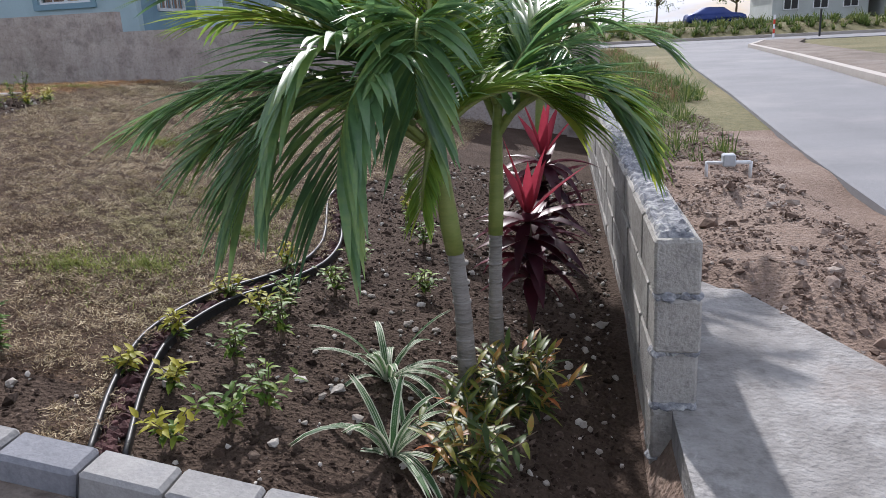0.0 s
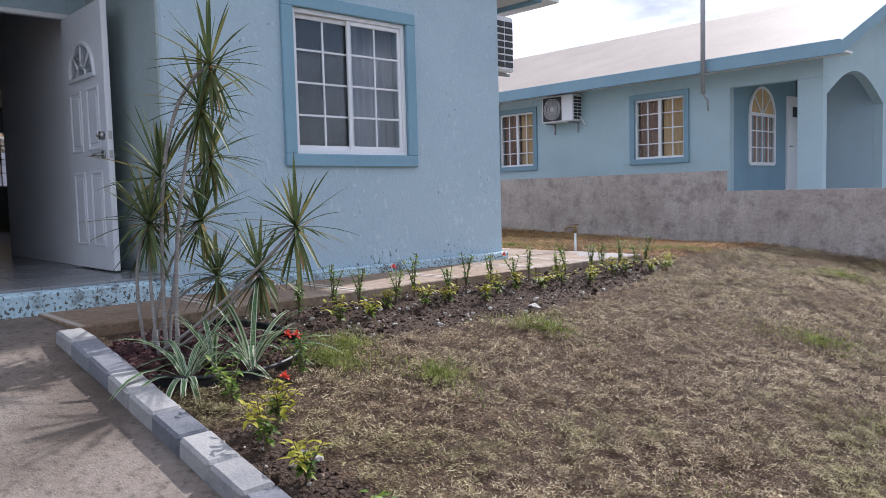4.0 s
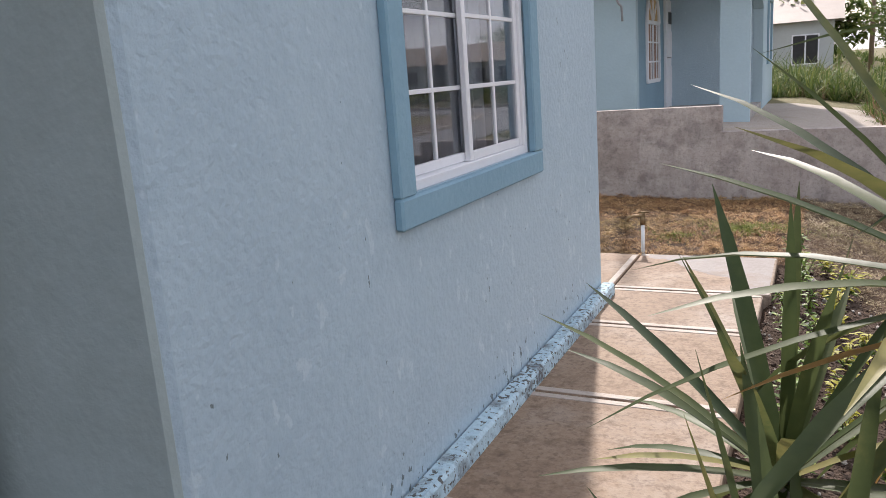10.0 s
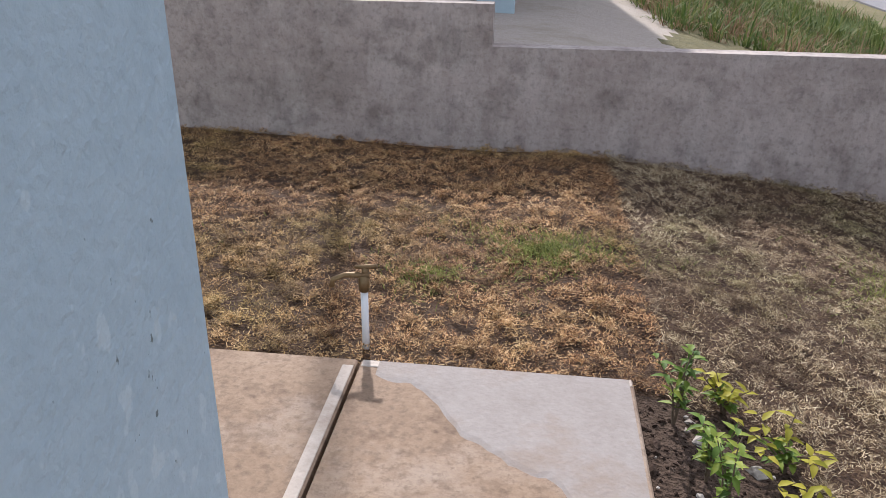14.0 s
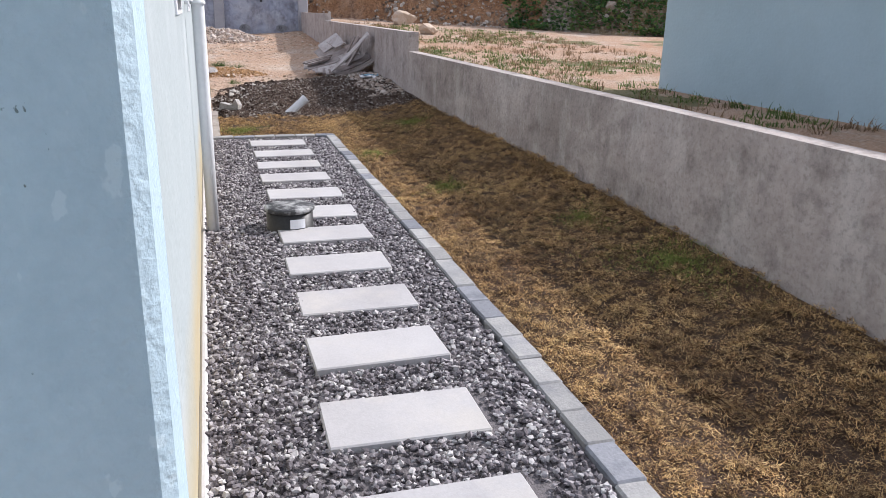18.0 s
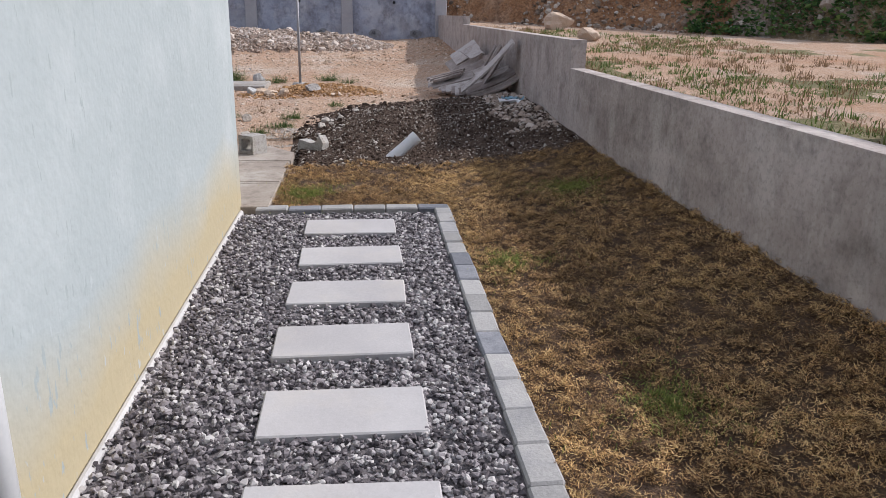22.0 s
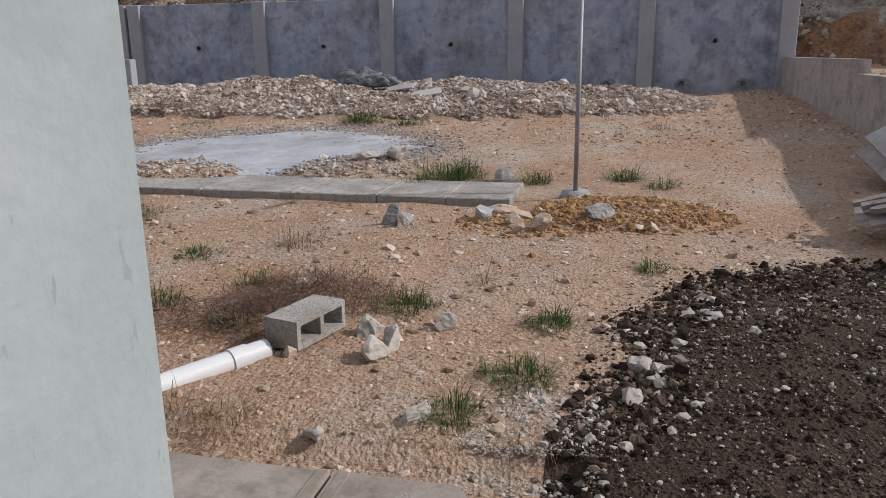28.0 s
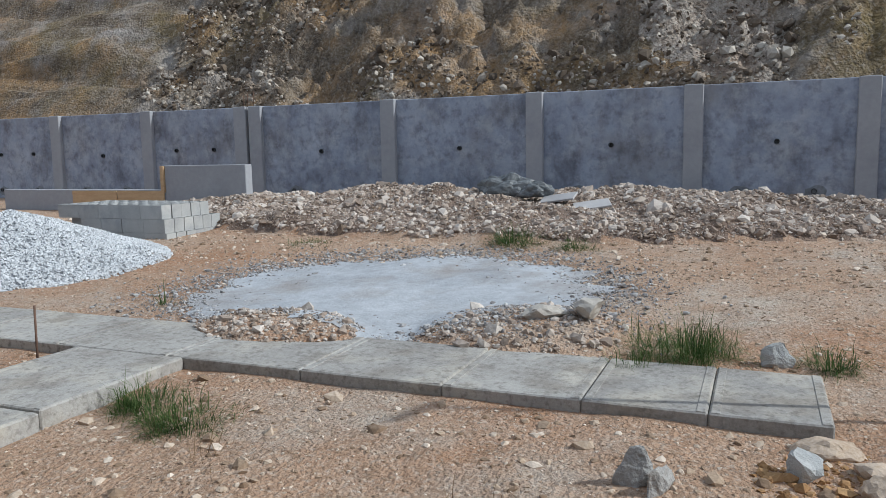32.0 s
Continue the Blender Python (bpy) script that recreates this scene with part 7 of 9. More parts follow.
# ---- plants of the front garden ----
def frond(stem, leafs, base, az, el, length, droop, pairs, leaf_len, leaf_w, rng):
    """A feather palm frond: an arching rachis with leaflets to both sides."""
    d = Vector((math.cos(az) * math.cos(el), math.sin(az) * math.cos(el), math.sin(el)))
    p = Vector(base)
    segs = 22
    pts, dirs = [p.copy()], [d.copy()]
    for i in range(segs):
        d = (d + Vector((0, 0, -droop / segs * (0.4 + 1.4 * i / segs)))).normalized()
        p = p + d * length / segs
        pts.append(p.copy())
        dirs.append(d.copy())
    stem.append(tube([tuple(q) for q in pts], [0.014 * (1 - 0.85 * i / segs) + 0.0025 for i in range(segs + 1)], 5))
    for i in range(pairs):
        t = 0.14 + 0.86 * i / pairs
        k = t * segs
        a = int(min(k, segs - 1))
        q = pts[a].lerp(pts[a + 1], k - a)
        dd = dirs[a]
        side = dd.cross(Vector((0, 0, 1)))
        if side.length < 0.05:
            side = Vector((-math.sin(az), math.cos(az), 0))
        side.normalize()
        upv = side.cross(dd).normalized()
        L = leaf_len * (0.55 + 1.25 * t * (1.25 - t)) * rng.uniform(0.88, 1.08)
        for s in (-1, 1):
            v = (side * s * (0.95 - 0.35 * t) + dd * (0.6 + 0.75 * t) + upv * rng.uniform(0.2, 0.5)).normalized()
            leafs.ribbon(q, v, L, leaf_w * rng.uniform(0.85, 1.1), rng.uniform(0.4, 1.0), 5, 0.35, profile=lambda u: (0.35 + 1.6 * u) if u < 0.35 else max(0.02, 0.95 * (1 - ((u - 0.35) / 0.65) ** 1.6)))


def palm(x, y, base_z, crown, fronds, label, seed, trunk_r=0.045, yellow=()):
    rng = random.Random(seed)
    th = empty("palm", x, y, base_z)
    tagged(th, label, "palm", "palms beside the block wall")
    c = Vector(crown) - Vector((x, y, base_z))
    mid = [(0, 0, -0.05), (c.x * 0.1, c.y * 0.1, c.z * 0.3), (c.x * 0.35, c.y * 0.35, c.z * 0.55)]
    pipe("trunk", mid, [trunk_r * 1.25, trunk_r, trunk_r * 0.95], BARK, th, 14, "ringed grey trunk")
    for i in range(7):
        z = c.z * (0.06 + 0.07 * i)
        t = z / c.z
        pipe("trunk_ring", [(c.x * t * 0.4, c.y * t * 0.4, z - 0.004), (c.x * t * 0.4, c.y * t * 0.4, z + 0.004)], trunk_r * 1.12, BARK, th, 14)
    pipe("crownshaft", [(c.x * 0.33, c.y * 0.33, c.z * 0.52), (c.x * 0.5, c.y * 0.5, c.z * 0.62), (c.x * 0.8, c.y * 0.8, c.z * 0.85), (c.x, c.y, c.z)], [trunk_r * 1.05, trunk_r * 1.1, trunk_r * 0.85, trunk_r * 0.5], PALMSTEM, th, 14, "smooth yellow-green crownshaft")
    for i, (az, el, L, droop) in enumerate(fronds):
        st, lf = [], Leaves()
        base = (c.x, c.y, c.z - rng.uniform(0.0, 0.14))
        frond(st, lf, base, math.radians(az), math.radians(el), L, droop, 46 if L > 0.4 else 20, 0.36 if L > 0.75 else 0.30 if L > 0.4 else 0.14, 0.034 if L > 0.4 else 0.016, rng)
        # Fronds listed in yellow take the leaf colour with backlight in it.
        fr_ = put("frond", lf.mesh("frond", PALM_SUNLIT if i in yellow else PALM), th)
        put("rachis", rows_mesh("rachis", *st[0], PALMSTEM, True), fr_)
    return th


palm(-0.33, 2.50, -0.86, (-0.40, 2.42, 0.15), [
    (186, 26, 0.86, 0.9), (168, 42, 0.80, 0.8), (204, 40, 0.74, 1.5), (220, 52, 0.78, 2.6), (240, 60, 0.90, 3.0), (256, 62, 0.86, 3.3), (276, 68, 0.74, 3.4), (262, -50, 0.28, 0.6), (150, 58, 0.90, 0.8),
    (92, 80, 1.02, 0.3), (80, 64, 0.66, 1.0), (118, 66, 0.86, 0.8), (20, 50, 0.48, 1.8), (195, 58, 0.82, 1.2)],
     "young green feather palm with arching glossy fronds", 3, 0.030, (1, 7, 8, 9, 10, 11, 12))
palm(-0.25, 2.74, -0.87, (-0.22, 2.76, 0.14), [
    (2, 46, 0.60, 2.5), (345, 58, 0.56, 2.6), (75, 60, 0.60, 1.2), (130, 55, 0.74, 1.3), (40, 62, 0.50, 1.4), (160, 66, 0.74, 1.2)],
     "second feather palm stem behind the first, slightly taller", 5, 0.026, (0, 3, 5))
palm(-0.15, 5.1, -0.95, (-0.15, 5.15, 0.12), [
    (10, 45, 0.9, 1.6), (80, 60, 0.9, 1.4), (150, 50, 0.9, 1.6), (290, 50, 0.8, 2.0), (340, 70, 0.8, 1.4)],
     "dark feather palm farther along the block wall", 8, 0.035)


def rosette(lf, c, n, length, width, el0, el1, droop, rng, segs=5, fold=0.3, prof=None):
    for i in range(n):
        t = i / max(1, n - 1)
        az = i * 2.3999 + rng.uniform(-0.3, 0.3)
        el = el0 + (el1 - el0) * t + rng.uniform(-0.15, 0.15)
        d = (math.cos(az) * math.cos(el), math.sin(az) * math.cos(el), math.sin(el))
        lf.ribbon(c, d, length * rng.uniform(0.75, 1.1), width * rng.uniform(0.8, 1.15), droop * rng.uniform(0.6, 1.3) * (1.2 - 0.7 * t), segs, fold, profile=prof)


LANCE = lambda u: (0.25 + 3.0 * u) if u < 0.25 else max(0.02, (1 - ((u - 0.25) / 0.75) ** 1.8))
SWORD = lambda u: max(0.03, (0.75 + 0.6 * u) * (1 - u ** 3.5))


def cordyline(x, y, z, h, label, seed):
    rng = random.Random(seed)
    th = empty("cordyline", x, y, z)
    tagged(th, label, "shrub")
    pipe("stem", [(0, 0, -0.04), (0.01, 0, h * 0.4), (0, 0.01, h * 0.78)], [0.014, 0.012, 0.01], TWIG, th, 8)
    for k, (zz, n, L) in enumerate(((0.30, 9, 0.28), (0.42, 11, 0.32), (0.55, 12, 0.33), (0.66, 12, 0.32))):
        lf = Leaves()
        rosette(lf, (0, 0, h * zz), n, L, 0.075, -0.1, 0.7, 1.2, rng, 6, 0.35, LANCE)
        put("leaf_whorl", lf.mesh("leaf_whorl", CORD), th, None, "burgundy strap leaves")
    for i in range(6):
        lf = Leaves()
        az, el = i * 2.4, 0.9 + 0.1 * i + rng.uniform(-0.1, 0.1)
        lf.ribbon((0, 0, h * 0.70), (math.cos(az) * math.cos(el), math.sin(az) * math.cos(el), math.sin(el)), 0.34 * rng.uniform(0.75, 1.1), 0.065 * rng.uniform(0.8, 1.1), 0.25, 6, 0.4, profile=LANCE)
        put("young_leaf", lf.mesh("young_leaf", CORD_R), th, None, "bright crimson young leaf")
    return th


cordyline(-0.15, 3.32, -0.92, 0.72, "burgundy cordyline with bright crimson young leaves", 2)
cordyline(-0.10, 3.95, -0.93, 0.95, "taller dark red cordyline beside the block wall", 6)


def spider(x, y, s, label, seed):
    """A clump of arching cream-edged strap leaves."""
    rng = random.Random(seed)
    th = empty("spider_lily", x, y, ground_z(x, y))
    tagged(th, label, "plant", "cream-edged strap-leaf plants")
    g, w = Leaves(), Leaves()
    for i in range(20):
        az = i * 2.3999 + rng.uniform(-0.3, 0.3)
        el = rng.uniform(0.55, 1.35)
        d = Vector((math.cos(az) * math.cos(el), math.sin(az) * math.cos(el), math.sin(el)))
        L = s * rng.uniform(0.7, 1.1)
        dr = rng.uniform(0.9, 2.0)
        g.ribbon((0.01 * math.cos(az), 0.01 * math.sin(az), 0), d, L, 0.020, dr, 7, 0.3, profile=SWORD)
        side = d.cross(Vector((0, 0, 1))).normalized()
        for sg in (-1, 1):
            w.ribbon(Vector((0.01 * math.cos(az), 0.01 * math.sin(az), 0.002)) + side * sg * 0.0085, d, L * 0.99, 0.011, dr, 7, 0.1, profile=SWORD)
    put("leaf_clump", g.mesh("leaf_clump", SPID), th, None, "green strap leaves")
    put("leaf_edging", w.mesh("leaf_edging", SPID_W), th, None, "cream leaf margins")


for i, (x, y, s) in enumerate([(-0.65, 2.58, 0.36), (-0.54, 2.13, 0.36), (-4.46, 1.90, 0.42), (-4.50, 2.25, 0.46), (-4.60, 2.10, 0.38)]):
    spider(x, y, s, "strap-leaf plant with green leaves edged cream", 30 + i)


def bush(x, y, h, n_stems, leaf, leaf_w, material, label, seed, spread=0.5, group="young shrubs in the garden beds", per=14, flower=0, tip_mat=None, dz=0.0):
    """A small shrub: thin branching twigs carrying many leaves."""
    rng = random.Random(seed)
    th = empty("shrub", x, y, ground_z(x, y) + dz)
    tagged(th, label, "shrub", group)
    lf, tl, tw = Leaves(), Leaves(), []
    for i in range(n_stems):
        az = rng.uniform(0, 6.283)
        lean = rng.uniform(0.05, 1) * spread
        pts = []
        for k in range(5):
            t = k / 4
            pts.append((math.cos(az) * lean * h * t * t * 0.9 + rng.uniform(-0.006, 0.006), math.sin(az) * lean * h * t * t * 0.9 + rng.uniform(-0.006, 0.006), h * t * rng.uniform(0.9, 1.0) * (1 - 0.35 * lean) - (0.02 if k == 0 else 0)))
        tw.append(tube(pts, [0.0045, 0.004, 0.0032, 0.0025, 0.0015], 4))
        for j in range(per):
            t = 0.25 + 0.75 * j / per
            k = min(3, int(t * 4))
            q = Vector(pts[k]).lerp(Vector(pts[k + 1]), t * 4 - k)
            a = j * 2.4 + rng.uniform(-0.4, 0.4)
            el = rng.uniform(-0.1, 0.9)
            tgt = tl if (tip_mat and t > 0.62) else lf
            tgt.ribbon(q, (math.cos(a) * math.cos(el), math.sin(a) * math.cos(el), math.sin(el)), leaf * rng.uniform(0.7, 1.2), leaf_w, rng.uniform(0.2, 1.0), 3, 0.3, profile=LANCE)
    vs, fs = [], []
    for v_, f_ in tw:
        o = len(vs)
        vs += v_
        fs += [tuple(o + q for q in ff_) for ff_ in f_]
    put("branch_frame", rows_mesh("branch_frame", vs, fs, TWIG), th)
    if lf.v:
        put("foliage", lf.mesh("foliage", material), th)
    if tl.v:
        put("young_foliage", tl.mesh("young_foliage", tip_mat), th, None, "yellow young leaves")
    for i in range(flower):
        fl = Leaves()
        a = rng.uniform(0, 6.28)
        rosette(fl, (math.cos(a) * h * 0.3, math.sin(a) * h * 0.3, h * 0.9), 9, 0.035, 0.02, 0.0, 1.4, 0.4, rng, 3)
        put("flower", fl.mesh("flower", REDFL), th, None, "small red flower")
    return th


PALE_G = "young shrub with bright green and yellow leaves on soil"
k = 0
for x, y, h, yl in [(-1.47, 2.2, 0.10, 1), (-1.44, 2.51, 0.13, 1), (-1.01, 2.01, 0.22, 0), (-1.28, 2.16, 0.13, 1), (-1.13, 1.86, 0.16, 1), (-1.18, 2.43, 0.18, 0), (-1.24, 2.86, 0.16, 1), (-1.18, 3.0, 0.18, 0), (-1.05, 3.26, 0.18, 0),
                    (-1.43, 2.96, 0.14, 1), (-1.34, 3.43, 0.18, 1), (-1.04, 3.71, 0.18, 0), (-0.67, 3.47, 0.14, 0), (-0.95, 2.15, 0.2, 0), (-1.1, 2.7, 0.2, 0), (-0.8, 4.2, 0.2, 0), (-1.0, 4.7, 0.2, 1), (-1.1, 5.3, 0.22, 0)]:
    bush(x, y, h, 6, 0.05, 0.022, SHRUB, PALE_G, 100 + k, 0.8, tip_mat=SHRUB_Y if yl else None, per=10)
    k += 1
for i in range(17):
    y = 2.95 + i * 0.245
    x = -5.18 + 0.05 * math.sin(i * 2.7)
    bush(x, y, 0.24 + 0.09 * math.sin(i * 1.9) ** 2, 4, 0.045, 0.02, SHRUB, "slim young shrub in a row beside the walkway", 140 + i, 0.35, "shrubs in a row beside the walkway", per=16, flower=1 if i in (3, 8) else 0)
    bush(x + 0.20 + 0.06 * math.cos(i * 1.3), y + 0.12, 0.14 + 0.05 * math.cos(i * 2.1) ** 2, 6, 0.05, 0.023, SHRUB, "low golden-leaved shrub on soil beside the walkway", 170 + i, 1.0, "golden shrubs beside the walkway", per=10, tip_mat=SHRUB_Y)
for i, (x, y, h, fl) in enumerate([(-4.09, 1.94, 0.26, 0), (-3.68, 1.85, 0.22, 0), (-4.25, 2.37, 0.24, 2), (-3.85, 2.0, 0.2, 1), (-2.9, 1.79, 0.24, 0), (-2.7, 1.89, 0.22, 0), (-2.5, 2.05, 0.30, 0), (-2.13, 1.9, 0.24, 0), (-1.87, 2.13, 0.24, 0), (-3.4, 1.85, 0.18, 0), (-1.75, 1.85, 0.2, 0)]):
    bush(x, y, h, 7, 0.045, 0.02, SHRUB, "loose young shrub behind the driveway kerb", 210 + i, 0.7, "shrubs behind the kerb", per=13, tip_mat=SHRUB_Y if i % 2 else None, flower=fl)
for i, (x, y, h) in enumerate([(-0.20, 2.52, 0.36), (-0.10, 2.62, 0.34), (-0.27, 2.05, 0.34), (-0.30, 2.42, 0.30)]):
    bush(x, y, h, 13, 0.10, 0.022, CROT_R, "croton shrub with twisted green, yellow and rust leaves", 230 + i, 0.75, "crotons beside the block wall", per=12, tip_mat=CROT_R if i < 2 else None)


def dracaena():
    """A clump of bare canes, each ending in a spiky head."""
    rng = random.Random(11)
    th = empty("dracaena", -4.88, 1.98, -0.06)
    tagged(th, "tall multi-stemmed dracaena with spiky heads on grey canes", "plant")
    o = Vector((-4.88, 1.98, -0.06))
    heads = [((-4.86, 2.28, 1.37), 0.0125, 0.40), ((-5.01, 2.29, 1.17), 0.012, 0.40), ((-5.13, 2.11, 0.80), 0.010, 0.42), ((-4.97, 1.97, 0.57), 0.010, 0.36),
             ((-5.16, 2.41, 0.92), 0.010, 0.36), ((-5.09, 2.30, 0.57), 0.009, 0.36), ((-5.05, 2.36, 0.26), 0.008, 0.32), ((-4.50, 2.53, 0.53), 0.010, 0.40), ((-4.82, 2.49, 0.29), 0.009, 0.34)]
    for i, (h, r, L) in enumerate(heads):
        hv = Vector(h) - o
        b = Vector((rng.uniform(-0.12, 0.1), rng.uniform(-0.1, 0.12), -0.02))
        low = i in (7, 8)
        m1 = b.lerp(hv, 0.35) + Vector((-0.03, -0.06, 0.10 if not low else -0.12))
        m2 = b.lerp(hv, 0.75) + Vector((-0.04, -0.05, 0.06 if not low else -0.10))
        if i == 0:
            b, m1, m2 = Vector((0.01, 0.0, -0.02)), Vector((-0.10, 0.05, 0.6)), Vector((-0.17, 0.06, 1.25))
        pts = [b]
        for t in np.linspace(0.03, 1, 44):
            u = 1 - t
            pts.append(b * u ** 3 + m1 * 3 * u * u * t + m2 * 3 * u * t * t + hv * t ** 3)
        pipe("cane", [tuple(q) for q in pts], [r * 1.0] + [r * (0.95 - 0.22 * k / 44) * (1.09 if k % 2 else 0.95) for k in range(44)], BARK, th, 8, "ringed pale grey cane")
        lf, old = Leaves(), Leaves()
        rosette(lf, hv, 36, L * 0.9, 0.020, -0.4, 1.45, 0.5, rng, 5, 0.35, SWORD)
        hd = put("leaf_head", lf.mesh("leaf_head", DRAC), th, None, "spiky dark green leaf head")
        rosette(old, hv - Vector((0, 0, 0.03)), 16, L * 0.8, 0.018, -1.3, -0.7, 0.5, rng, 4, 0.35, SWORD)
        put("hanging_skirt", old.mesh("hanging_skirt", DRAC), hd, None, "older hanging leaves")
        wd = Leaves()
        rosette(wd, hv - Vector((0, 0, 0.02)), 7, L * 0.7, 0.013, -1.2, 0.4, 0.5, rng, 4, 0.35, SWORD)
        put("withered_tuft", wd.mesh("withered_tuft", DRAC_O), hd, None, "withered orange leaves")


dracaena()


# ---- building plot behind the house ----
STONE_P = surf("pinkish_rubble_stone", [(0.15, (0.19, 0.14, 0.105)), (0.5, (0.40, 0.325, 0.27)), (0.85, (0.62, 0.555, 0.50))], 1.2, 40, 0.4, 0.95, 0.6, 40, 0.01, island=0.6)
p = sprinkle(66000, (-23.1, -17.9), (7.02, 9.9), lambda x, y: soil_heap(x + random.gauss(0, 0.16), y + random.gauss(0, 0.1)) and (x > -18.4 or y > 7.1))
stones("soil_heap_clods", p, 0.0028 + np.clip(RNG.exponential(0.0036, len(p)), 0, 0.024), STONE_K, "black crumbly topsoil heap", "soil", 0.9, tiny=True)
p = sprinkle(40000, (-23.0, -18.6), (7.02, 9.2), lambda x, y: not (x > -19.5 and y < 7.08) and soil_heap(x + abs(random.gauss(0, 0.16)), y + abs(random.gauss(0, 0.10))) and not soil_heap(x - 0.3, y - 0.2))
stones("heap_edge_clods", p, 0.004 + np.clip(RNG.exponential(0.006, len(p)), 0, 0.045), STONE_K, "dark clods spilled round the soil heap", "soil", 0.9, tiny=True)
p = sprinkle(6000, (-22.9, -18.3), (7.02, 9.9), soil_heap)
stones("soil_heap_stones", p + np.array([0, 0, 0.006]), 0.0018 + np.clip(RNG.exponential(0.0036, len(p)), 0, 0.03), STONE_W, "white stones mixed into the topsoil heap", "stones", 0.8)
p = sprinkle(650, (-21.6, -19.6), (7.05, 7.9), lambda x, y: soil_heap(x, y) and not soil_heap(x - 0.3, y - 0.25))
stones("heap_edge_rubble", p, 0.004 + np.clip(RNG.exponential(0.009, len(p)), 0, 0.035), STONE_W, "pale rubble along the edge of the soil heap", "rubble", 0.8)
p = sprinkle(5200, (-20.3, -19.35), (6.6, 7.25), lambda x, y: ((x + 19.8) / 0.42) ** 2 + ((y - 6.95) / 0.3) ** 2 < 0.6 + 0.6 * random.random() and not (x > -19.52 and y < 7.08))
stones("white_gravel_patch", p, 0.003 + np.clip(RNG.exponential(0.0035, len(p)), 0, 0.02), STONE_W, "whitish crushed gravel beside the slab", "gravel", 0.7, tiny=True)
p = sprinkle(1100, (-22.4, -19.2), (9.2, 9.9), lambda x, y: y > 9.3 + 0.5 * wob(x, y, 1.2))
stones("wall_foot_rubble", p, 0.008 + np.clip(RNG.exponential(0.012, len(p)), 0, 0.05), STONE_P, "pale stones along the wall foot", "rubble", 0.8)

plot = lambda x, y: not (-24.45 < x < -23.5 and y < 6.32) and not (-19.5 < x and y < 6.3) and not soil_heap(x, y) and not (x > -19.52 and y < 7.08) and not (x > -18.35 and y > 7)
p = sprinkle(75000, (-27.5, -18.4), (-1.0, 9.9), plot)
stones("plot_grit", p, np.clip(RNG.exponential(0.0042, len(p)) + 0.0022, 0, 0.028), STONE_M, "loose marl grit over the building plot", "grit", 0.6, tiny=True)
p = sprinkle(22000, (-33.2, -27.0), (-6.0, 9.9), plot)
stones("far_grit", p, np.clip(RNG.exponential(0.007, len(p)) + 0.006, 0, 0.05), STONE_M, "loose marl grit near the retaining wall", "grit", 0.75, tiny=True)
p = sprinkle(2200, (-24.0, -17.6), (2.0, 9.0), plot)
stones("plot_stones", p, np.clip(RNG.exponential(0.010, len(p)) + 0.008, 0, 0.06), STONE_M, "pale limestone pieces lying about the plot", "stones", 0.75)
# spoil bank below the retaining wall
p = sprinkle(46000, (-33.1, -28.8), (-4.6, 8.6), lambda x, y: ((x + 31.0) / 2.2) ** 2 + ((y - 2.0) / 6.6) ** 2 < 1.0)
stones("spoil_bank", p, np.clip(RNG.exponential(0.013, len(p)) + 0.007, 0, 0.11), STONE_P, "bank of pinkish and white limestone rubble", "rubble", 0.8, 0.45, tiny="oct")
p = sprinkle(9000, (-24.1, -22.7), (6.5, 8.2), lambda x, y: ((x + 23.4) / 0.6) ** 2 + ((y - 7.25) / 0.85) ** 2 < 1.0)
stones("orange_spoil", p, 0.004 + RNG.exponential(0.006, len(p)), STONE_O, "orange clay spoil round the pole foot", "soil", 0.85, tiny=True)
for cx, cy, rx, ry, nn, nm in ((-24.45, 2.55, 0.45, 0.75, 1300, "gravel_mound"), (-24.95, 4.35, 0.6, 0.8, 1200, "sand_mound")):
    p = sprinkle(nn, (cx - rx, cx + rx), (cy - ry, cy + ry), lambda x, y: ((x - cx) / rx) ** 2 + ((y - cy) / ry) ** 2 < 1.0)
    stones(nm, p, 0.006 + RNG.exponential(0.009, len(p)), STONE_P, "small heap of pinkish broken limestone", "rubble", 0.8)

# dried cement spread on the ground
def cement_patch():
    n, rings = 120, 9
    vs, fs = [], []
    for r in range(rings + 1):
        for k in range(n):
            a = 2 * math.pi * k / n
            c, s = math.cos(a), math.sin(a)
            w = 0.92 + 0.22 * noise.noise(Vector((c * 1.6, s * 1.6, 2.0))) + 0.14 * noise.noise(Vector((c * 5, s * 5, 9.0))) + 0.12 * noise.noise(Vector((c * 14, s * 14, 5.0)))
            x = -26.1 + 1.75 * c * r / rings * w
            y = 2.7 + 1.95 * s * r / rings * w
            x = x - 0.105 * (y - 2.7)
            vs.append((x, y, ground_z(x, y) + 0.016 * (1 - (r / rings) ** 6) + 0.006))
    for r in range(rings):
        for k in range(n):
            a, b = r * n + k, r * n + (k + 1) % n
            fs.append((a, b, b + n, a + n))
    ob = put("cement_patch", rows_mesh("cement_patch", vs, fs, CEMENT, True))
    tagged(ob, "hardened pale grey cement spread over the ground", "cement")


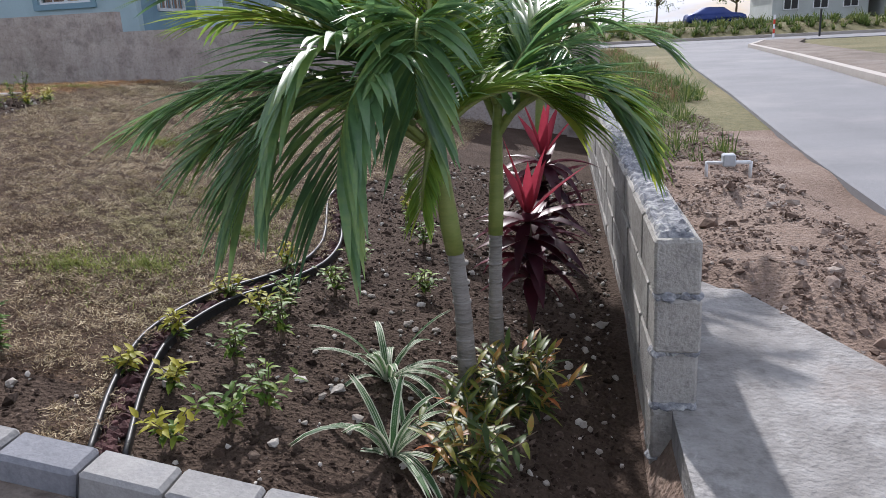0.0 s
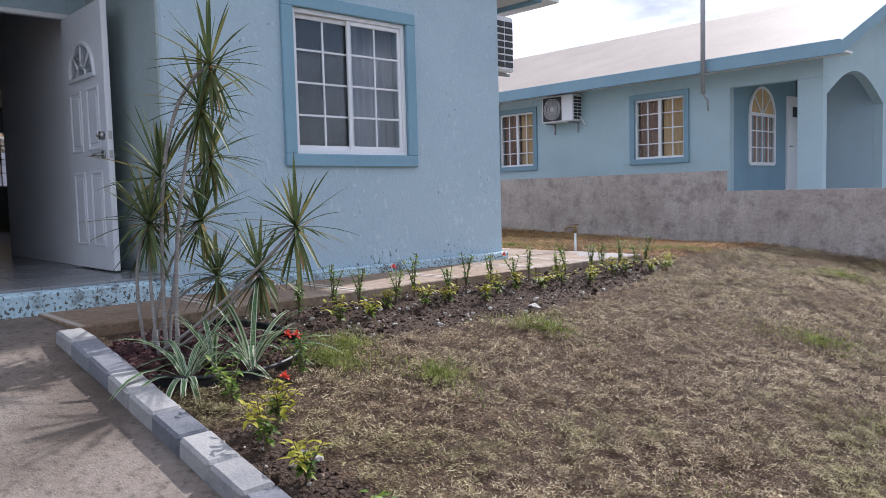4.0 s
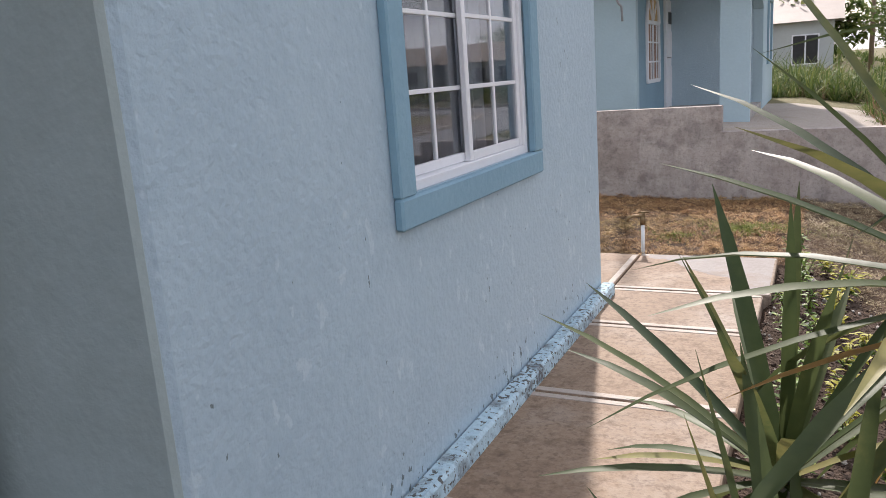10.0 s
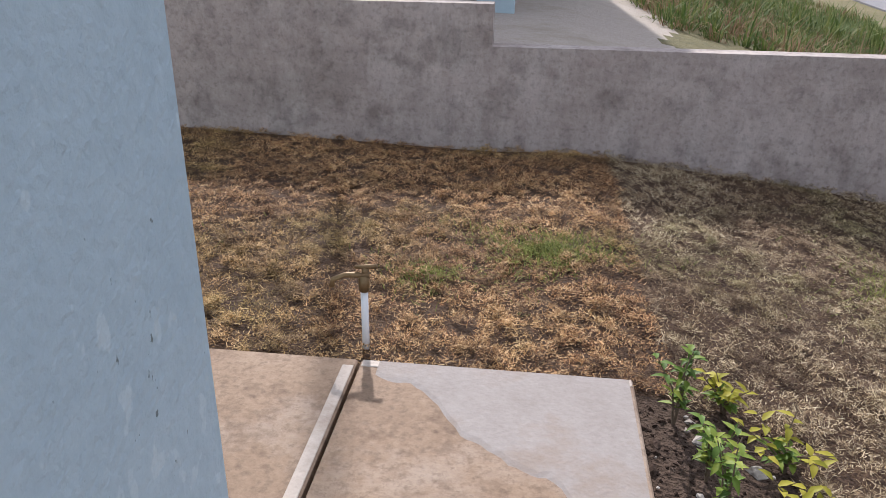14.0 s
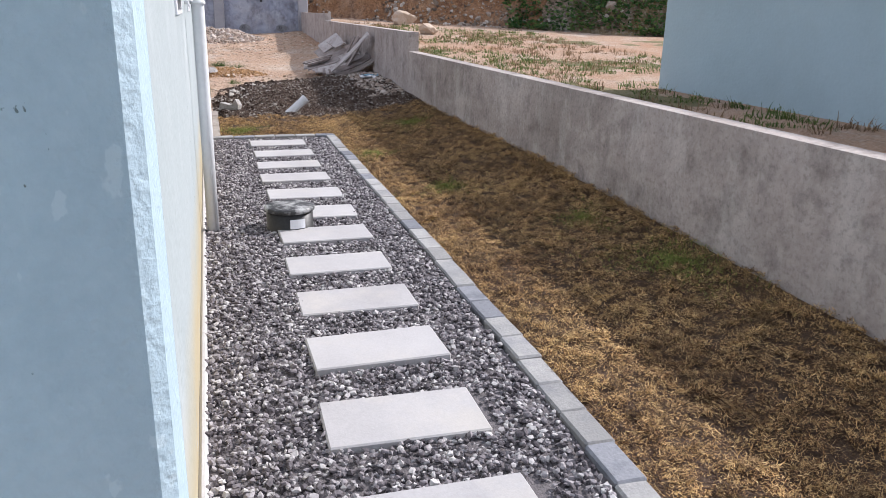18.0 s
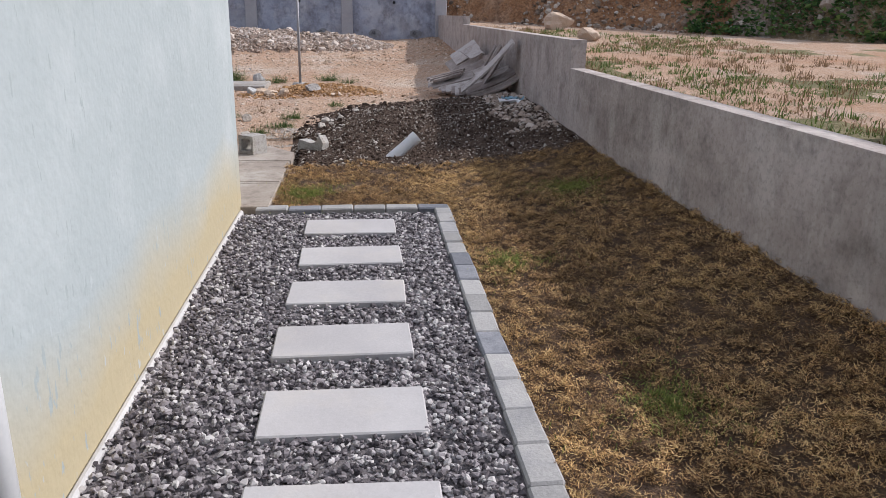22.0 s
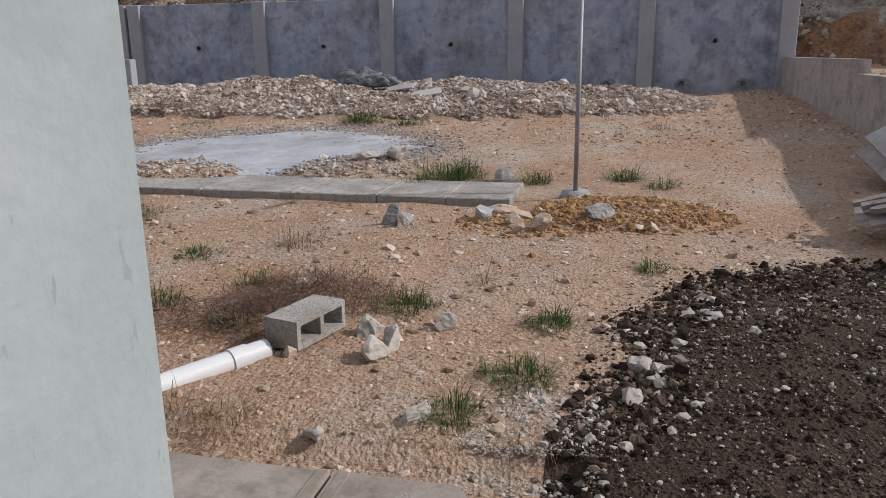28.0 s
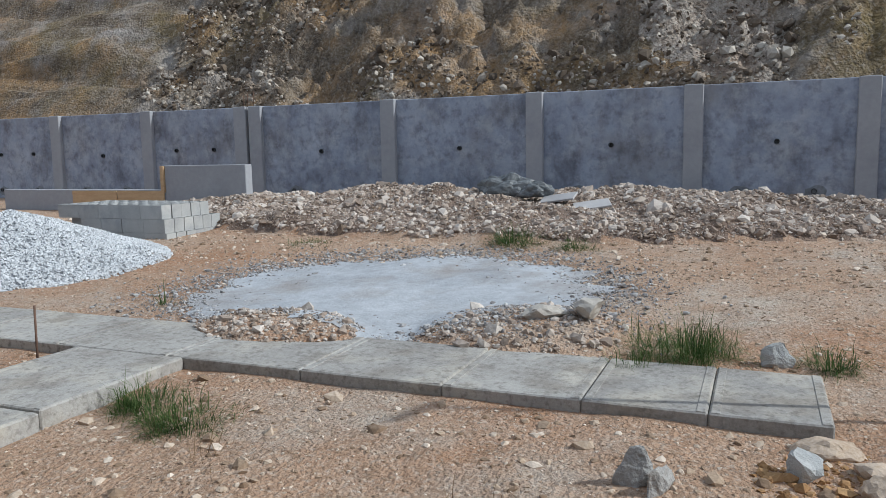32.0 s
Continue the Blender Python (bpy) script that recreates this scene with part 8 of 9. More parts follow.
cement_patch()
CRUMB = surf("pale_cement_crumb", [(0.2, (0.20, 0.185, 0.18)), (0.5, (0.33, 0.315, 0.31)), (0.85, (0.50, 0.49, 0.49))], 5, 60, 0.5, 0.95, 0.3, 80, 0.004, island=0.7)
ca = RNG.uniform(0, 2 * math.pi, 24000)
cr_ = np.abs(1.0 + RNG.normal(0, 0.20, 24000))
cx_, cy_ = -26.1 + 1.75 * cr_ * np.cos(ca), 2.7 + 1.95 * cr_ * np.sin(ca)
ok = (cx_ < -24.5)
stones("cement_grit", np.stack([cx_[ok], cy_[ok], gz(cx_[ok], cy_[ok]) + 0.010], 1), 0.003 + RNG.exponential(0.0045, ok.sum()), CRUMB, "grey gravel and cement crumbs round the patch", "grit", 0.7, tiny=True)

for i, (x, y, s, sy, sz, mt, lab) in enumerate([
        (-25.05, 4.77, 0.2, 0.17, 0.10, STONE_W, "large pale limestone boulder on marl"), (-24.95, 4.50, 0.13, 0.2, 0.09, STONE_W, "broken limestone boulder on marl"),
        (-22.80, 5.44, 0.14, 0.055, 0.11, CONC_BRK, "upright broken concrete lump on marl"), (-22.78, 5.56, 0.15, 0.06, 0.11, CONC_BRK, "upright broken concrete lump on marl"),
        (-23.38, 6.22, 0.14, 0.2, 0.055, STONE_M, "broken concrete slab piece by the walkway end"), (-23.2, 6.42, 0.15, 0.17, 0.07, STONE_M, "broken concrete slab piece by the walkway end"),
        (-22.98, 6.4, 0.11, 0.09, 0.08, STONE_M, "rough limestone lump on marl"), (-22.82, 6.6, 0.12, 0.1, 0.09, STONE_M, "rough limestone lump on marl"), (-22.75, 6.45, 0.09, 0.07, 0.06, STONE_M, "rough limestone lump on marl"),
        (-23.05, 7.05, 0.16, 0.11, 0.08, CONC_BRK, "grey concrete chunk by the pole"), (-23.75, 6.62, 0.16, 0.1, 0.05, CONC_BRK, "flat concrete chunk by the pole"),
        (-23.1, 6.1, 0.12, 0.09, 0.09, BLOCK, "bluish concrete chunk on marl"), (-24.7, 6.0, 0.14, 0.1, 0.1, BLOCK, "bluish concrete chunk on marl"),
        (-20.7, 6.0, 0.10, 0.08, 0.08, STONE_W, "pale limestone lump on marl"), (-20.55, 6.15, 0.12, 0.08, 0.07, STONE_W, "pale limestone lump on marl"), (-20.4, 6.1, 0.12, 0.1, 0.07, STONE_W, "pale limestone lump on marl"),
        (-20.85, 6.35, 0.07, 0.06, 0.06, STONE_W, "pale limestone lump on marl"), (-19.9, 6.45, 0.11, 0.07, 0.05, STONE_W, "flat white stone on marl"), (-19.7, 6.1, 0.07, 0.05, 0.04, STONE_W, "flat white stone on marl"),
        (-20.4, 7.35, 0.07, 0.06, 0.06, STONE_W, "pale limestone lump on marl"), (-20.1, 7.3, 0.06, 0.05, 0.05, STONE_W, "pale limestone lump on marl"), (-30.9, 12.8, 0.5, 0.4, 0.35, STONE_M, "large pale boulder in the weedy plot"), (-27.5, 12.6, 0.3, 0.3, 0.2, STONE_M, "pale boulder in the weedy plot")]):
    big_rock("rock", x, y, ground_z(x, y), s, sy, sz, mt, lab, 50 + i, i * 53, "rock", "rocks on the plot")

# hollow blocks and pipes lying about
LOOSE = surf("weathered_loose_block", [(0.25, (0.29, 0.275, 0.255)), (0.5, (0.43, 0.415, 0.39)), (0.75, (0.56, 0.545, 0.515))], 9, 70, 0.5, 0.95, 1.0, 80, 0.012, stain=(0.27, 0.22, 0.17), stain_scale=6, stain_amt=0.5, patch=[((0.15, 0.13, 0.115), 30.0, 0.6, (1, 1, 1)), ((0.12, 0.10, 0.09), 110.0, 0.45, (1, 1, 1))])
HB = hollow_block("hollow_block", 0.40, 0.15, 0.20, LOOSE)
hb = put("hollow_block", HB)
hb.matrix_world = pose(-20.58, 5.68, 0.09 + ground_z(-20.58, 5.68), 90, 0, 166)
tagged(hb, "grey hollow concrete block lying on its side", "concrete block", "loose concrete blocks")
hb2 = put("half_block", hollow_block("half_block", 0.20, 0.185, 0.19, LOOSE, 1, 0.034))
hb2.matrix_world = pose(-19.0, 6.66, 0.135, 90, 0, 52)
tagged(hb2, "half concrete block standing on the slab", "concrete block", "loose concrete blocks")


def broken_block():
    bm = bmesh.new()
    prof = [(-0.17, 0), (0.16, 0), (0.165, 0.15), (0.10, 0.235), (0.07, 0.15), (0.0, 0.115), (-0.07, 0.125), (-0.16, 0.13)]
    a = [bm.verts.new((x, -0.08, z)) for x, z in prof]
    b = [bm.verts.new((x * 0.95, 0.08, z * 0.92)) for x, z in prof]
    bm.faces.new(a)
    bm.faces.new(b[::-1])
    for i in range(len(prof)):
        bm.faces.new((a[i], a[(i + 1) % 8], b[(i + 1) % 8], b[i]))
    bmesh.ops.recalc_face_normals(bm, faces=bm.faces)
    me = bpy.data.meshes.new("broken_block")
    bm.to_mesh(me)
    bm.free()
    me.materials.append(LOOSE)
    ob = put("broken_block", me)
    ob.matrix_world = pose(-19.20, 7.25, 0.015, 0, 8, 62) @ Matrix.Scale(0.88, 4)
    tagged(ob, "broken concrete block at the edge of the soil heap", "concrete block", "loose concrete blocks")


broken_block()
wp = empty("drain_pipe", -19.92, 5.28, 0.10)
tagged(wp, "white plastic drain pipe with coupling lying on the ground", "pipe")
hp = hollow("pipe", 0.62, 0.056, 0.051, PVC, wp)
hp.matrix_world = Matrix.Translation((-19.84, 5.23, 0.09)) @ pose(0, 0, 0, -88, 0, 58)
hp2 = hollow("coupling", 0.09, 0.063, 0.056, PVC, wp)
hp2.matrix_world = Matrix.Translation((-19.84, 5.23, 0.09)) @ pose(0, 0, 0, -88, 0, 58) @ Matrix.Translation((0, 0, 0.42))
st = hollow("pipe_stub", 0.40, 0.058, 0.053, PVC)
st.matrix_world = Matrix.Translation((-18.70, 8.0, -0.01)) @ pose(0, 0, 0, -52, 0, 14)
rim = hollow("socket", 0.06, 0.064, 0.058, PVC, st)
rim.matrix_world = st.matrix_world @ Matrix.Translation((0, 0, 0.345))
tagged(st, "white plastic pipe stub leaning out of the soil", "pipe")

# pole with a cross arm
POLE_H = 1.86
pole = empty("line_pole", -23.97, 6.78, 0.27)
tagged(pole, "slim galvanised line pole with a short cross arm", "pole")
pipe("post", [(0, 0, -0.1), (0, 0, POLE_H)], 0.021, METAL, pole, 12)
pipe("cross_arm", [(-0.10, 0.03, POLE_H + 0.02), (0.26, -0.08, POLE_H + 0.03)], 0.03, METAL, pole, 12)
pipe("footing", [(0, 0, -0.05), (0, 0, 0.04)], [0.16, 0.12], CONC_BRK, pole, 9)


# pile of weathered boards against the wall
def bent_board(name, L, W, T, a0, a1, seed):
    """A sagging board: long axis along y, rising from angle a0 at its foot to a1 at its head."""
    rng = random.Random(seed)
    n = 8
    y = z = 0.0
    vs, fs = [], []
    for i in range(n + 1):
        a = radians(a0 + (a1 - a0) * i / n)
        ny, nz = -math.sin(a), math.cos(a)
        sk = 0.02 * noise.noise(Vector((seed, i * 0.6, 0)))
        for x, o in ((-W / 2, 0), (W / 2, 0), (W / 2, T), (-W / 2, T)):
            vs.append((x + sk + (rng.uniform(-0.02, 0.02) if i in (0, n) else 0), y + ny * o, z + nz * o))
        y += math.cos(a) * L / n
        z += math.sin(a) * L / n
    for i in range(n):
        for k in range(4):
            p = i * 4
            fs.append((p + k, p + (k + 1) % 4, p + 4 + (k + 1) % 4, p + 4 + k))
    fs += [(3, 2, 1, 0), (4 * n, 4 * n + 1, 4 * n + 2, 4 * n + 3)]
    return rows_mesh(name, vs, fs, SLATE)


def slab_pile():
    """Boards slumped in a fan, one propped steeply on the wall, broad panels and narrow pieces behind."""
    rng = random.Random(9)
    lab = "weathered grey board in a slumped pile against the wall"

    def lay(name, me, x, y, z, ry, rz, label):
        b = put(name, me)
        b.matrix_world = pose(x, y, ground_z(x, y) + z, 0, ry, rz)
        tagged(b, label, "board", "boards piled against the boundary wall")

    for i in range(10):
        me = bent_board("board", 1.08 - 0.03 * i + rng.uniform(-0.06, 0.06), 0.27 + 0.03 * (i % 2), 0.024, 12 + rng.uniform(-2, 2), 22 + 2 * i, i)
        lay("board", me, -22.95 + 0.105 * i, 8.80 + 0.055 * i + rng.uniform(-0.02, 0.02), 0.16 - 0.016 * i, 15 + rng.uniform(-3, 3), -4 + rng.uniform(-3, 3), lab)
    for i in range(3):
        me = bent_board("batten", 0.6 - 0.08 * i, 0.06, 0.035, 15, 18, 20 + i)
        lay("batten", me, -22.91 + 0.07 * i, 8.76 + 0.04 * i, 0.225 - 0.012 * i, 12, -3 + 2 * i, "narrow weathered batten lying on the board pile")
    lay("board", bent_board("board", 0.98, 0.30, 0.026, 40, 52, 50), -21.98, 9.18, 0.10, 8, -6, "weathered grey board leaning steeply on the wall")
    lay("board", bent_board("board", 2.25, 0.44, 0.026, 0, 3, 51), -22.95, 9.74, 0.20, -66, 90, "long brown board standing on edge against the wall")
    for i, (x, y, z, L, W, a, ry, rz) in enumerate([(-24.5, 9.30, 0.16, 0.60, 0.72, 32, 15, 10), (-24.75, 9.38, 0.28, 0.50, 0.55, 34, 14, 6), (-24.2, 9.52, 0.40, 0.24, 0.5, 26, 12, 14), (-22.9, 9.36, 0.24, 0.36, 0.34, 22, 14, 20), (-22.55, 9.44, 0.24, 0.3, 0.3, 26, 12, 8)]):
        lay("broad_board", bent_board("broad_board", L, W, 0.022, a, a + 4, 30 + i), x, y, z, ry, rz, "broad pale board lying on the board pile")
    for i in range(3):
        me = bent_board("board", 0.62 - 0.05 * i + rng.uniform(-0.04, 0.04), 0.17, 0.022, 60 + rng.uniform(-5, 5), 64, 40 + i)
        lay("board", me, -22.75 + 0.24 * i, 9.52 + rng.uniform(-0.03, 0.03), 0.14, rng.uniform(4, 14), rng.uniform(-6, 6), "narrow brown board standing against the wall")
    for i, (x, y, m) in enumerate([(-20.75, 9.62, WHITE), (-20.95, 9.7, PAINT_DEEP)]):
        bm = bmesh.new()
        bmesh.ops.create_grid(bm, x_segments=9, y_segments=7, size=0.5)
        for v in bm.verts:
            v.co = Vector((v.co.x * 0.16, v.co.y * 0.26, 0.05 + 0.045 * noise.noise(v.co * 5 + Vector((i * 9, 0, 0))) + 0.02 * noise.noise(v.co * 13)))
        me = bpy.data.meshes.new("rag")
        bm.to_mesh(me)
        bm.free()
        me.materials.append(m)
        ob = put("rag", me)
        ob.matrix_world = pose(x, y, ground_z(x, y), 0, 0, 30 * i)
        tagged(ob, "crumpled white rag at the wall foot" if i == 0 else "crumpled blue rag at the wall foot", "rag", "rags at the wall foot")


slab_pile()

# bagged rubbish and offcuts on the spoil bank
def sack(x, y, z, s, seed):
    bm = bmesh.new()
    bmesh.ops.create_icosphere(bm, subdivisions=4, radius=1.0)
    for v in bm.verts:
        q = v.co * 2.2 + Vector((seed, 0, 0))
        v.co *= 1 + 0.35 * noise.noise(q) + 0.14 * abs(noise.noise(q * 3.1))
        v.co = Vector((v.co.x * s * 0.8, v.co.y * s * 1.3, max(v.co.z, -0.5) * s * 0.7))
    me = bpy.data.meshes.new("rubbish_sack")
    bm.to_mesh(me)
    bm.free()
    me.materials.append(BAGS)
    ob = put("rubbish_sack", me)
    ob.matrix_world = pose(x, y, z)
    tagged(ob, "crumpled grey plastic sacking on the rubble bank", "sack", "sacks on the rubble bank")


p = sprinkle(1100, (-23.5, -22.5), (5.9, 7.1), lambda x, y: ((x + 23.0) / 0.45) ** 2 + ((y - 6.5) / 0.6) ** 2 < 1.0)
stones("walkway_end_rubble", p, 0.004 + np.clip(RNG.exponential(0.008, len(p)), 0, 0.04), STONE_O, "brown clods and crumbs at the walkway end", "rubble", 0.8, 0.45)
sack(-30.6, 2.4, ground_z(-30.6, 2.4) + 0.18, 0.32, 1)
sack(-30.5, 2.85, ground_z(-30.5, 2.85) + 0.15, 0.2, 4)
for i, (x, y) in enumerate([(-30.3, 3.25), (-30.2, 3.75)]):
    b = put("tile_offcut", box_mesh("tile_offcut", 0.32, 0.5, 0.03, PAVER, 0.005))
    b.matrix_world = pose(x, y, ground_z(x, y) + 0.08, 8, 14, 20 * i)
    tagged(b, "grey slab offcut lying on the rubble bank", "slab", "offcuts on the rubble bank")

# stack of hollow blocks
stack_mesh = hollow_block("hollow_block", 0.40, 0.19, 0.20, BLOCK, 2)
for zi in range(3):
    for r in range(6):
        for c in range(5):
            if zi == 2 and r == 5 or zi == 1 and c == 4 and r == 0:
                continue
            b = put("hollow_block", stack_mesh)
            b.matrix_world = pose(-28.25 - r * 0.205 + random.uniform(-0.006, 0.006), -2.12 - c * 0.405 - (0.07 if zi == 2 else 0.03 * zi), 0.27 + ground_z(-28.2, -2) * 0.35 + zi * 0.203, 0, 0, 90 + random.uniform(-1.2, 1.2))
            tagged(b, "grey hollow concrete block in a neat stack", "concrete block", "stacked concrete blocks")

# heap of white chippings
def chip_heap():
    cx, cy, h, rx, ry = -26.2, -2.55, 0.67, 1.7, 1.95
    n = 22000
    a = RNG.uniform(0, 2 * math.pi, n)
    r = np.sqrt(RNG.uniform(0, 1, n))
    x, y = cx + rx * r * np.cos(a), cy + ry * r * np.sin(a)
    z = gz(x, y) + h * (1 - r) ** 0.95
    stones("chipping_heap", np.stack([x, y, z], 1), RNG.uniform(0.012, 0.027, n), CHIPS, "conical heap of white marble chippings", "gravel heap", 0.85, tiny="oct")
    vs = [(cx, cy, ground_z(cx, cy) + h - 0.03)]
    fs = []
    for k in range(40):
        b = 2 * math.pi * k / 40
        vs.append((cx + rx * math.cos(b), cy + ry * math.sin(b), ground_z(cx, cy) - 0.05))
    for k in range(40):
        fs.append((0, 1 + k, 1 + (k + 1) % 40))
    tagged(put("heap_core", rows_mesh("heap_core", vs, fs, CHIPS, True)), "core of the chipping heap", "gravel heap", "", "stuff")


chip_heap()
# formwork and low white wall by the chippings
form = empty("low_wall", -31.2, -4, 0.5)
tagged(form, "low pale rendered wall with plywood formwork on one side", "wall", "", "structure")
box("wall_length", -0.1, 0.1, -0.6, 1.27, -0.2, 0.96, RETAIN_P, form, 0.01, "pale rendered wall end")
box("wall_length", -0.1, 0.1, -5.0, -0.6, -0.2, 0.5, RETAIN_P, form, 0.01)
for i in range(2):
    box("plywood", 0.105, 0.125, -3.0 + i * 1.2, -1.82 + i * 1.2, 0.12, 0.48, PLY, form, 0.003, "orange plywood formwork panel")
box("batten", 0.0, 0.14, -0.68, -0.60, 0.45, 0.95, PLY, form, 0.004)
rod = pipe("rebar", [(-23.3, 1.35, 0.2), (-23.32, 1.34, 0.62)], 0.008, BRUSH)
tagged(rod, "rusty steel rod standing beside the walkway", "steel rod")
for i, (y, h) in enumerate([(-4.2, 0.28), (-4.3, 0.24), (-4.05, 0.3)]):
    r = pipe("starter_bar", [(-33.25, y, 2.6), (-33.24, y + 0.01, 2.66 + h)], 0.008, BRUSH)
    tagged(r, "rusty starter bar standing out of a pilaster", "steel rod", "starter bars on the retaining wall")


# ---- weeds and brush ----
def tuft(x, y, h, n, spread, material, label, seed, group="weed tufts on the plot", cat="weed", width=0.0030, dz=0.0):
    th = empty("weed_tuft", x, y, ground_z(x, y) + dz)
    tagged(th, label, cat, group)
    n = int(n * (4.5 if material is WEED_D else 1.6))
    a = RNG.uniform(0, 6.283, n)
    r = spread * RNG.uniform(0, 1, n) ** 0.5 * (0.7 + 0.45 * np.sin(a * 3 + seed) * np.sin(a * 2 + seed * 0.7))
    b = np.stack([np.cos(a) * r, np.sin(a) * r, np.zeros(n)], 1)
    el = np.clip(0.95 - 0.6 * r / spread + RNG.normal(0, 0.5, n), 0.03, 1.5)
    v, f = blades(b, a + RNG.normal(0, 0.9, n), el, h * RNG.uniform(0.12, 1.0, n) ** 1.4 * 1.25, width * RNG.uniform(0.7, 1.6, n), RNG.uniform(0.3, 1.8, n))
    put("foliage", arrays_mesh("foliage", v, f, material), th)


WEEDS = [(-24.75, 5.5, 0.36, 300, 0.42, 0), (-24.35, 5.2, 0.25, 90, 0.2, 0), (-24.75, 6.35, 0.25, 90, 0.2, 0), (-24.9, 7.2, 0.25, 110, 0.22, 0), (-24.6, 7.55, 0.2, 60, 0.2, 0),
         (-22.75, 3.05, 0.2, 200, 0.32, 0), (-22.9, 2.65, 0.22, 170, 0.24, 0), (-22.4, 3.5, 0.4, 18, 0.2, 1), (-22.2, 4.9, 0.22, 150, 0.24, 1), (-21.6, 3.0, 0.12, 110, 0.2, 0), (-21.8, 4.3, 0.12, 80, 0.2, 0),
         (-28.6, 3.1, 0.35, 200, 0.4, 0), (-28.4, 3.9, 0.25, 90, 0.3, 0), (-28.3, 0.4, 0.15, 90, 0.5, 0), (-28.3, 7.6, 0.2, 90, 0.25, 1), (-21.15, 6.05, 0.16, 140, 0.22, 0), (-21.0, 6.9, 0.14, 90, 0.16, 0), (-20.3, 6.85, 0.14, 110, 0.2, 0),
         (-19.95, 6.6, 0.14, 80, 0.16, 0), (-20.0, 4.6, 0.2, 130, 0.3, 0), (-19.7, 5.75, 0.2, 60, 0.16, 1), (-20.9, 4.6, 0.16, 80, 0.24, 0), (-21.4, 5.0, 0.14, 80, 0.2, 0), (-19.75, 6.95, 0.12, 40, 0.14, 1),
         (-21.6, 6.4, 0.3, 26, 0.12, 1), (-20.1, 3.9, 0.2, 90, 0.3, 0), (-21.0, 3.8, 0.16, 80, 0.24, 0), (-19.7, 5.5, 0.3, 40, 0.14, 1), (-20.7, 5.2, 0.14, 70, 0.2, 0), (-22.0, 7.4, 0.14, 60, 0.14, 0), (-19.8, 5.05, 0.22, 70, 0.22, 0), (-25.0, 0.9, 0.3, 14, 0.06, 0)]
for i, (x, y, h, n, s, dry) in enumerate(WEEDS):
    tuft(x, y, h, n, s, STRAW if dry else WEED_D, "dry straw-coloured weed tuft on marl" if dry else "straggly green weed tuft on marl", 300 + i)


def brush_heap(x, y, r, h, n, seed):
    rng = random.Random(seed)
    lf = Leaves()
    for i in range(n):
        a = rng.uniform(0, 6.283)
        q = r * rng.uniform(0, 1) ** 0.6
        aa = rng.uniform(0, 6.283)
        el = rng.uniform(-0.2, 0.6)
        px, py = x + math.cos(a) * q, y + math.sin(a) * q * 1.5
        lf.ribbon((px, py, ground_z(px, py) + h * rng.uniform(0, 1) * (1 - (q / r) ** 2) + 0.01), (math.cos(aa) * math.cos(el), math.sin(aa) * math.cos(el), math.sin(el)), rng.uniform(0.07, 0.24), 0.0035, rng.uniform(-0.6, 1.4), 4, 0.2, curl=rng.uniform(-1, 1))
    tagged(put("brush_heap", lf.mesh("brush_heap", BRUSH)), "heap of dry reddish brushwood on the ground", "brushwood", "", "stuff")


brush_heap(-21.15, 5.45, 0.36, 0.13, 1500, 41)
brush_heap(-20.75, 5.15, 0.32, 0.09, 900, 42)


def field_weeds(name, n, xr, yr, keep, h, material, label, w=0.012):
    x, y = RNG.uniform(*xr, n), RNG.uniform(*yr, n)
    sel = np.array([keep(p, q) for p, q in zip(x, y)])
    x, y = x[sel], y[sel]
    z = gz(x, y)
    k = np.repeat(np.arange(len(x)), 16)
    m = len(k)
    a = RNG.uniform(0, 6.283, m)
    r = 0.10 * np.sqrt(RNG.uniform(0, 1, m))
    grow = RNG.uniform(0.5, 1.2, len(x))[k]
    v, f = blades(np.stack([x[k] + np.cos(a) * r, y[k] + np.sin(a) * r, z[k] - 0.01], 1), a + RNG.normal(0, 0.8, m), RNG.uniform(0.4, 1.5, m), h * RNG.uniform(0.35, 1.1, m) * grow, w * RNG.uniform(0.6, 1.3, m), RNG.uniform(0.2, 1.5, m))
    tagged(put(name, arrays_mesh(name, v, f, material), None), label, "weeds", "", "stuff")


field_weeds("plot_weeds", 1500, (-31, -13), (10.2, 16), lambda x, y: wob(x, y, 0.5) > -0.05 and not (x > -17.4 and y > 13), 0.16, WEED, "green weeds over the neighbouring plot")
field_weeds("plot_straw", 900, (-31, -13), (10.2, 16), lambda x, y: wob(x + 9, y, 0.6) > 0.0 and not (x > -17.4 and y > 13), 0.2, STRAW, "dry straw grass over the neighbouring plot")
field_weeds("verge_weeds", 1500, (0.5, 2.6), (7.2, 34), lambda x, y: x < 1.2 + y * 0.05 and wob(x, y, 0.6) > -0.25, 0.32, WEED, "tall green weeds on the road verge")
field_weeds("meadow_weeds", 3800, (-7.5, 2.5), (14, 40), lambda x, y: not (x < -4.3 and y < 19.5) and wob(x, y, 0.25) > -0.3, 0.5, WEED, "tall green weeds in the vacant plot", 0.02)
field_weeds("meadow_straw", 1600, (-7.5, 2.5), (14, 40), lambda x, y: not (x < -4.3 and y < 19.5) and wob(x, y, 0.3) > -0.2, 0.55, STRAW, "pale seeding grass in the vacant plot", 0.018)
field_weeds("weed_thicket", 900, (-9, 0.5), (19.5, 27), lambda x, y: wob(x, y, 0.4) > -0.35, 1.15, WEED, "rank green weed thicket behind the neighbouring house", 0.03)
field_weeds("bank_weeds", 1300, (-10, 60), (56, 64), lambda x, y: wob(x, y, 0.15) > -0.35, 0.9, WEED, "weedy bank beyond the side road", 0.08)


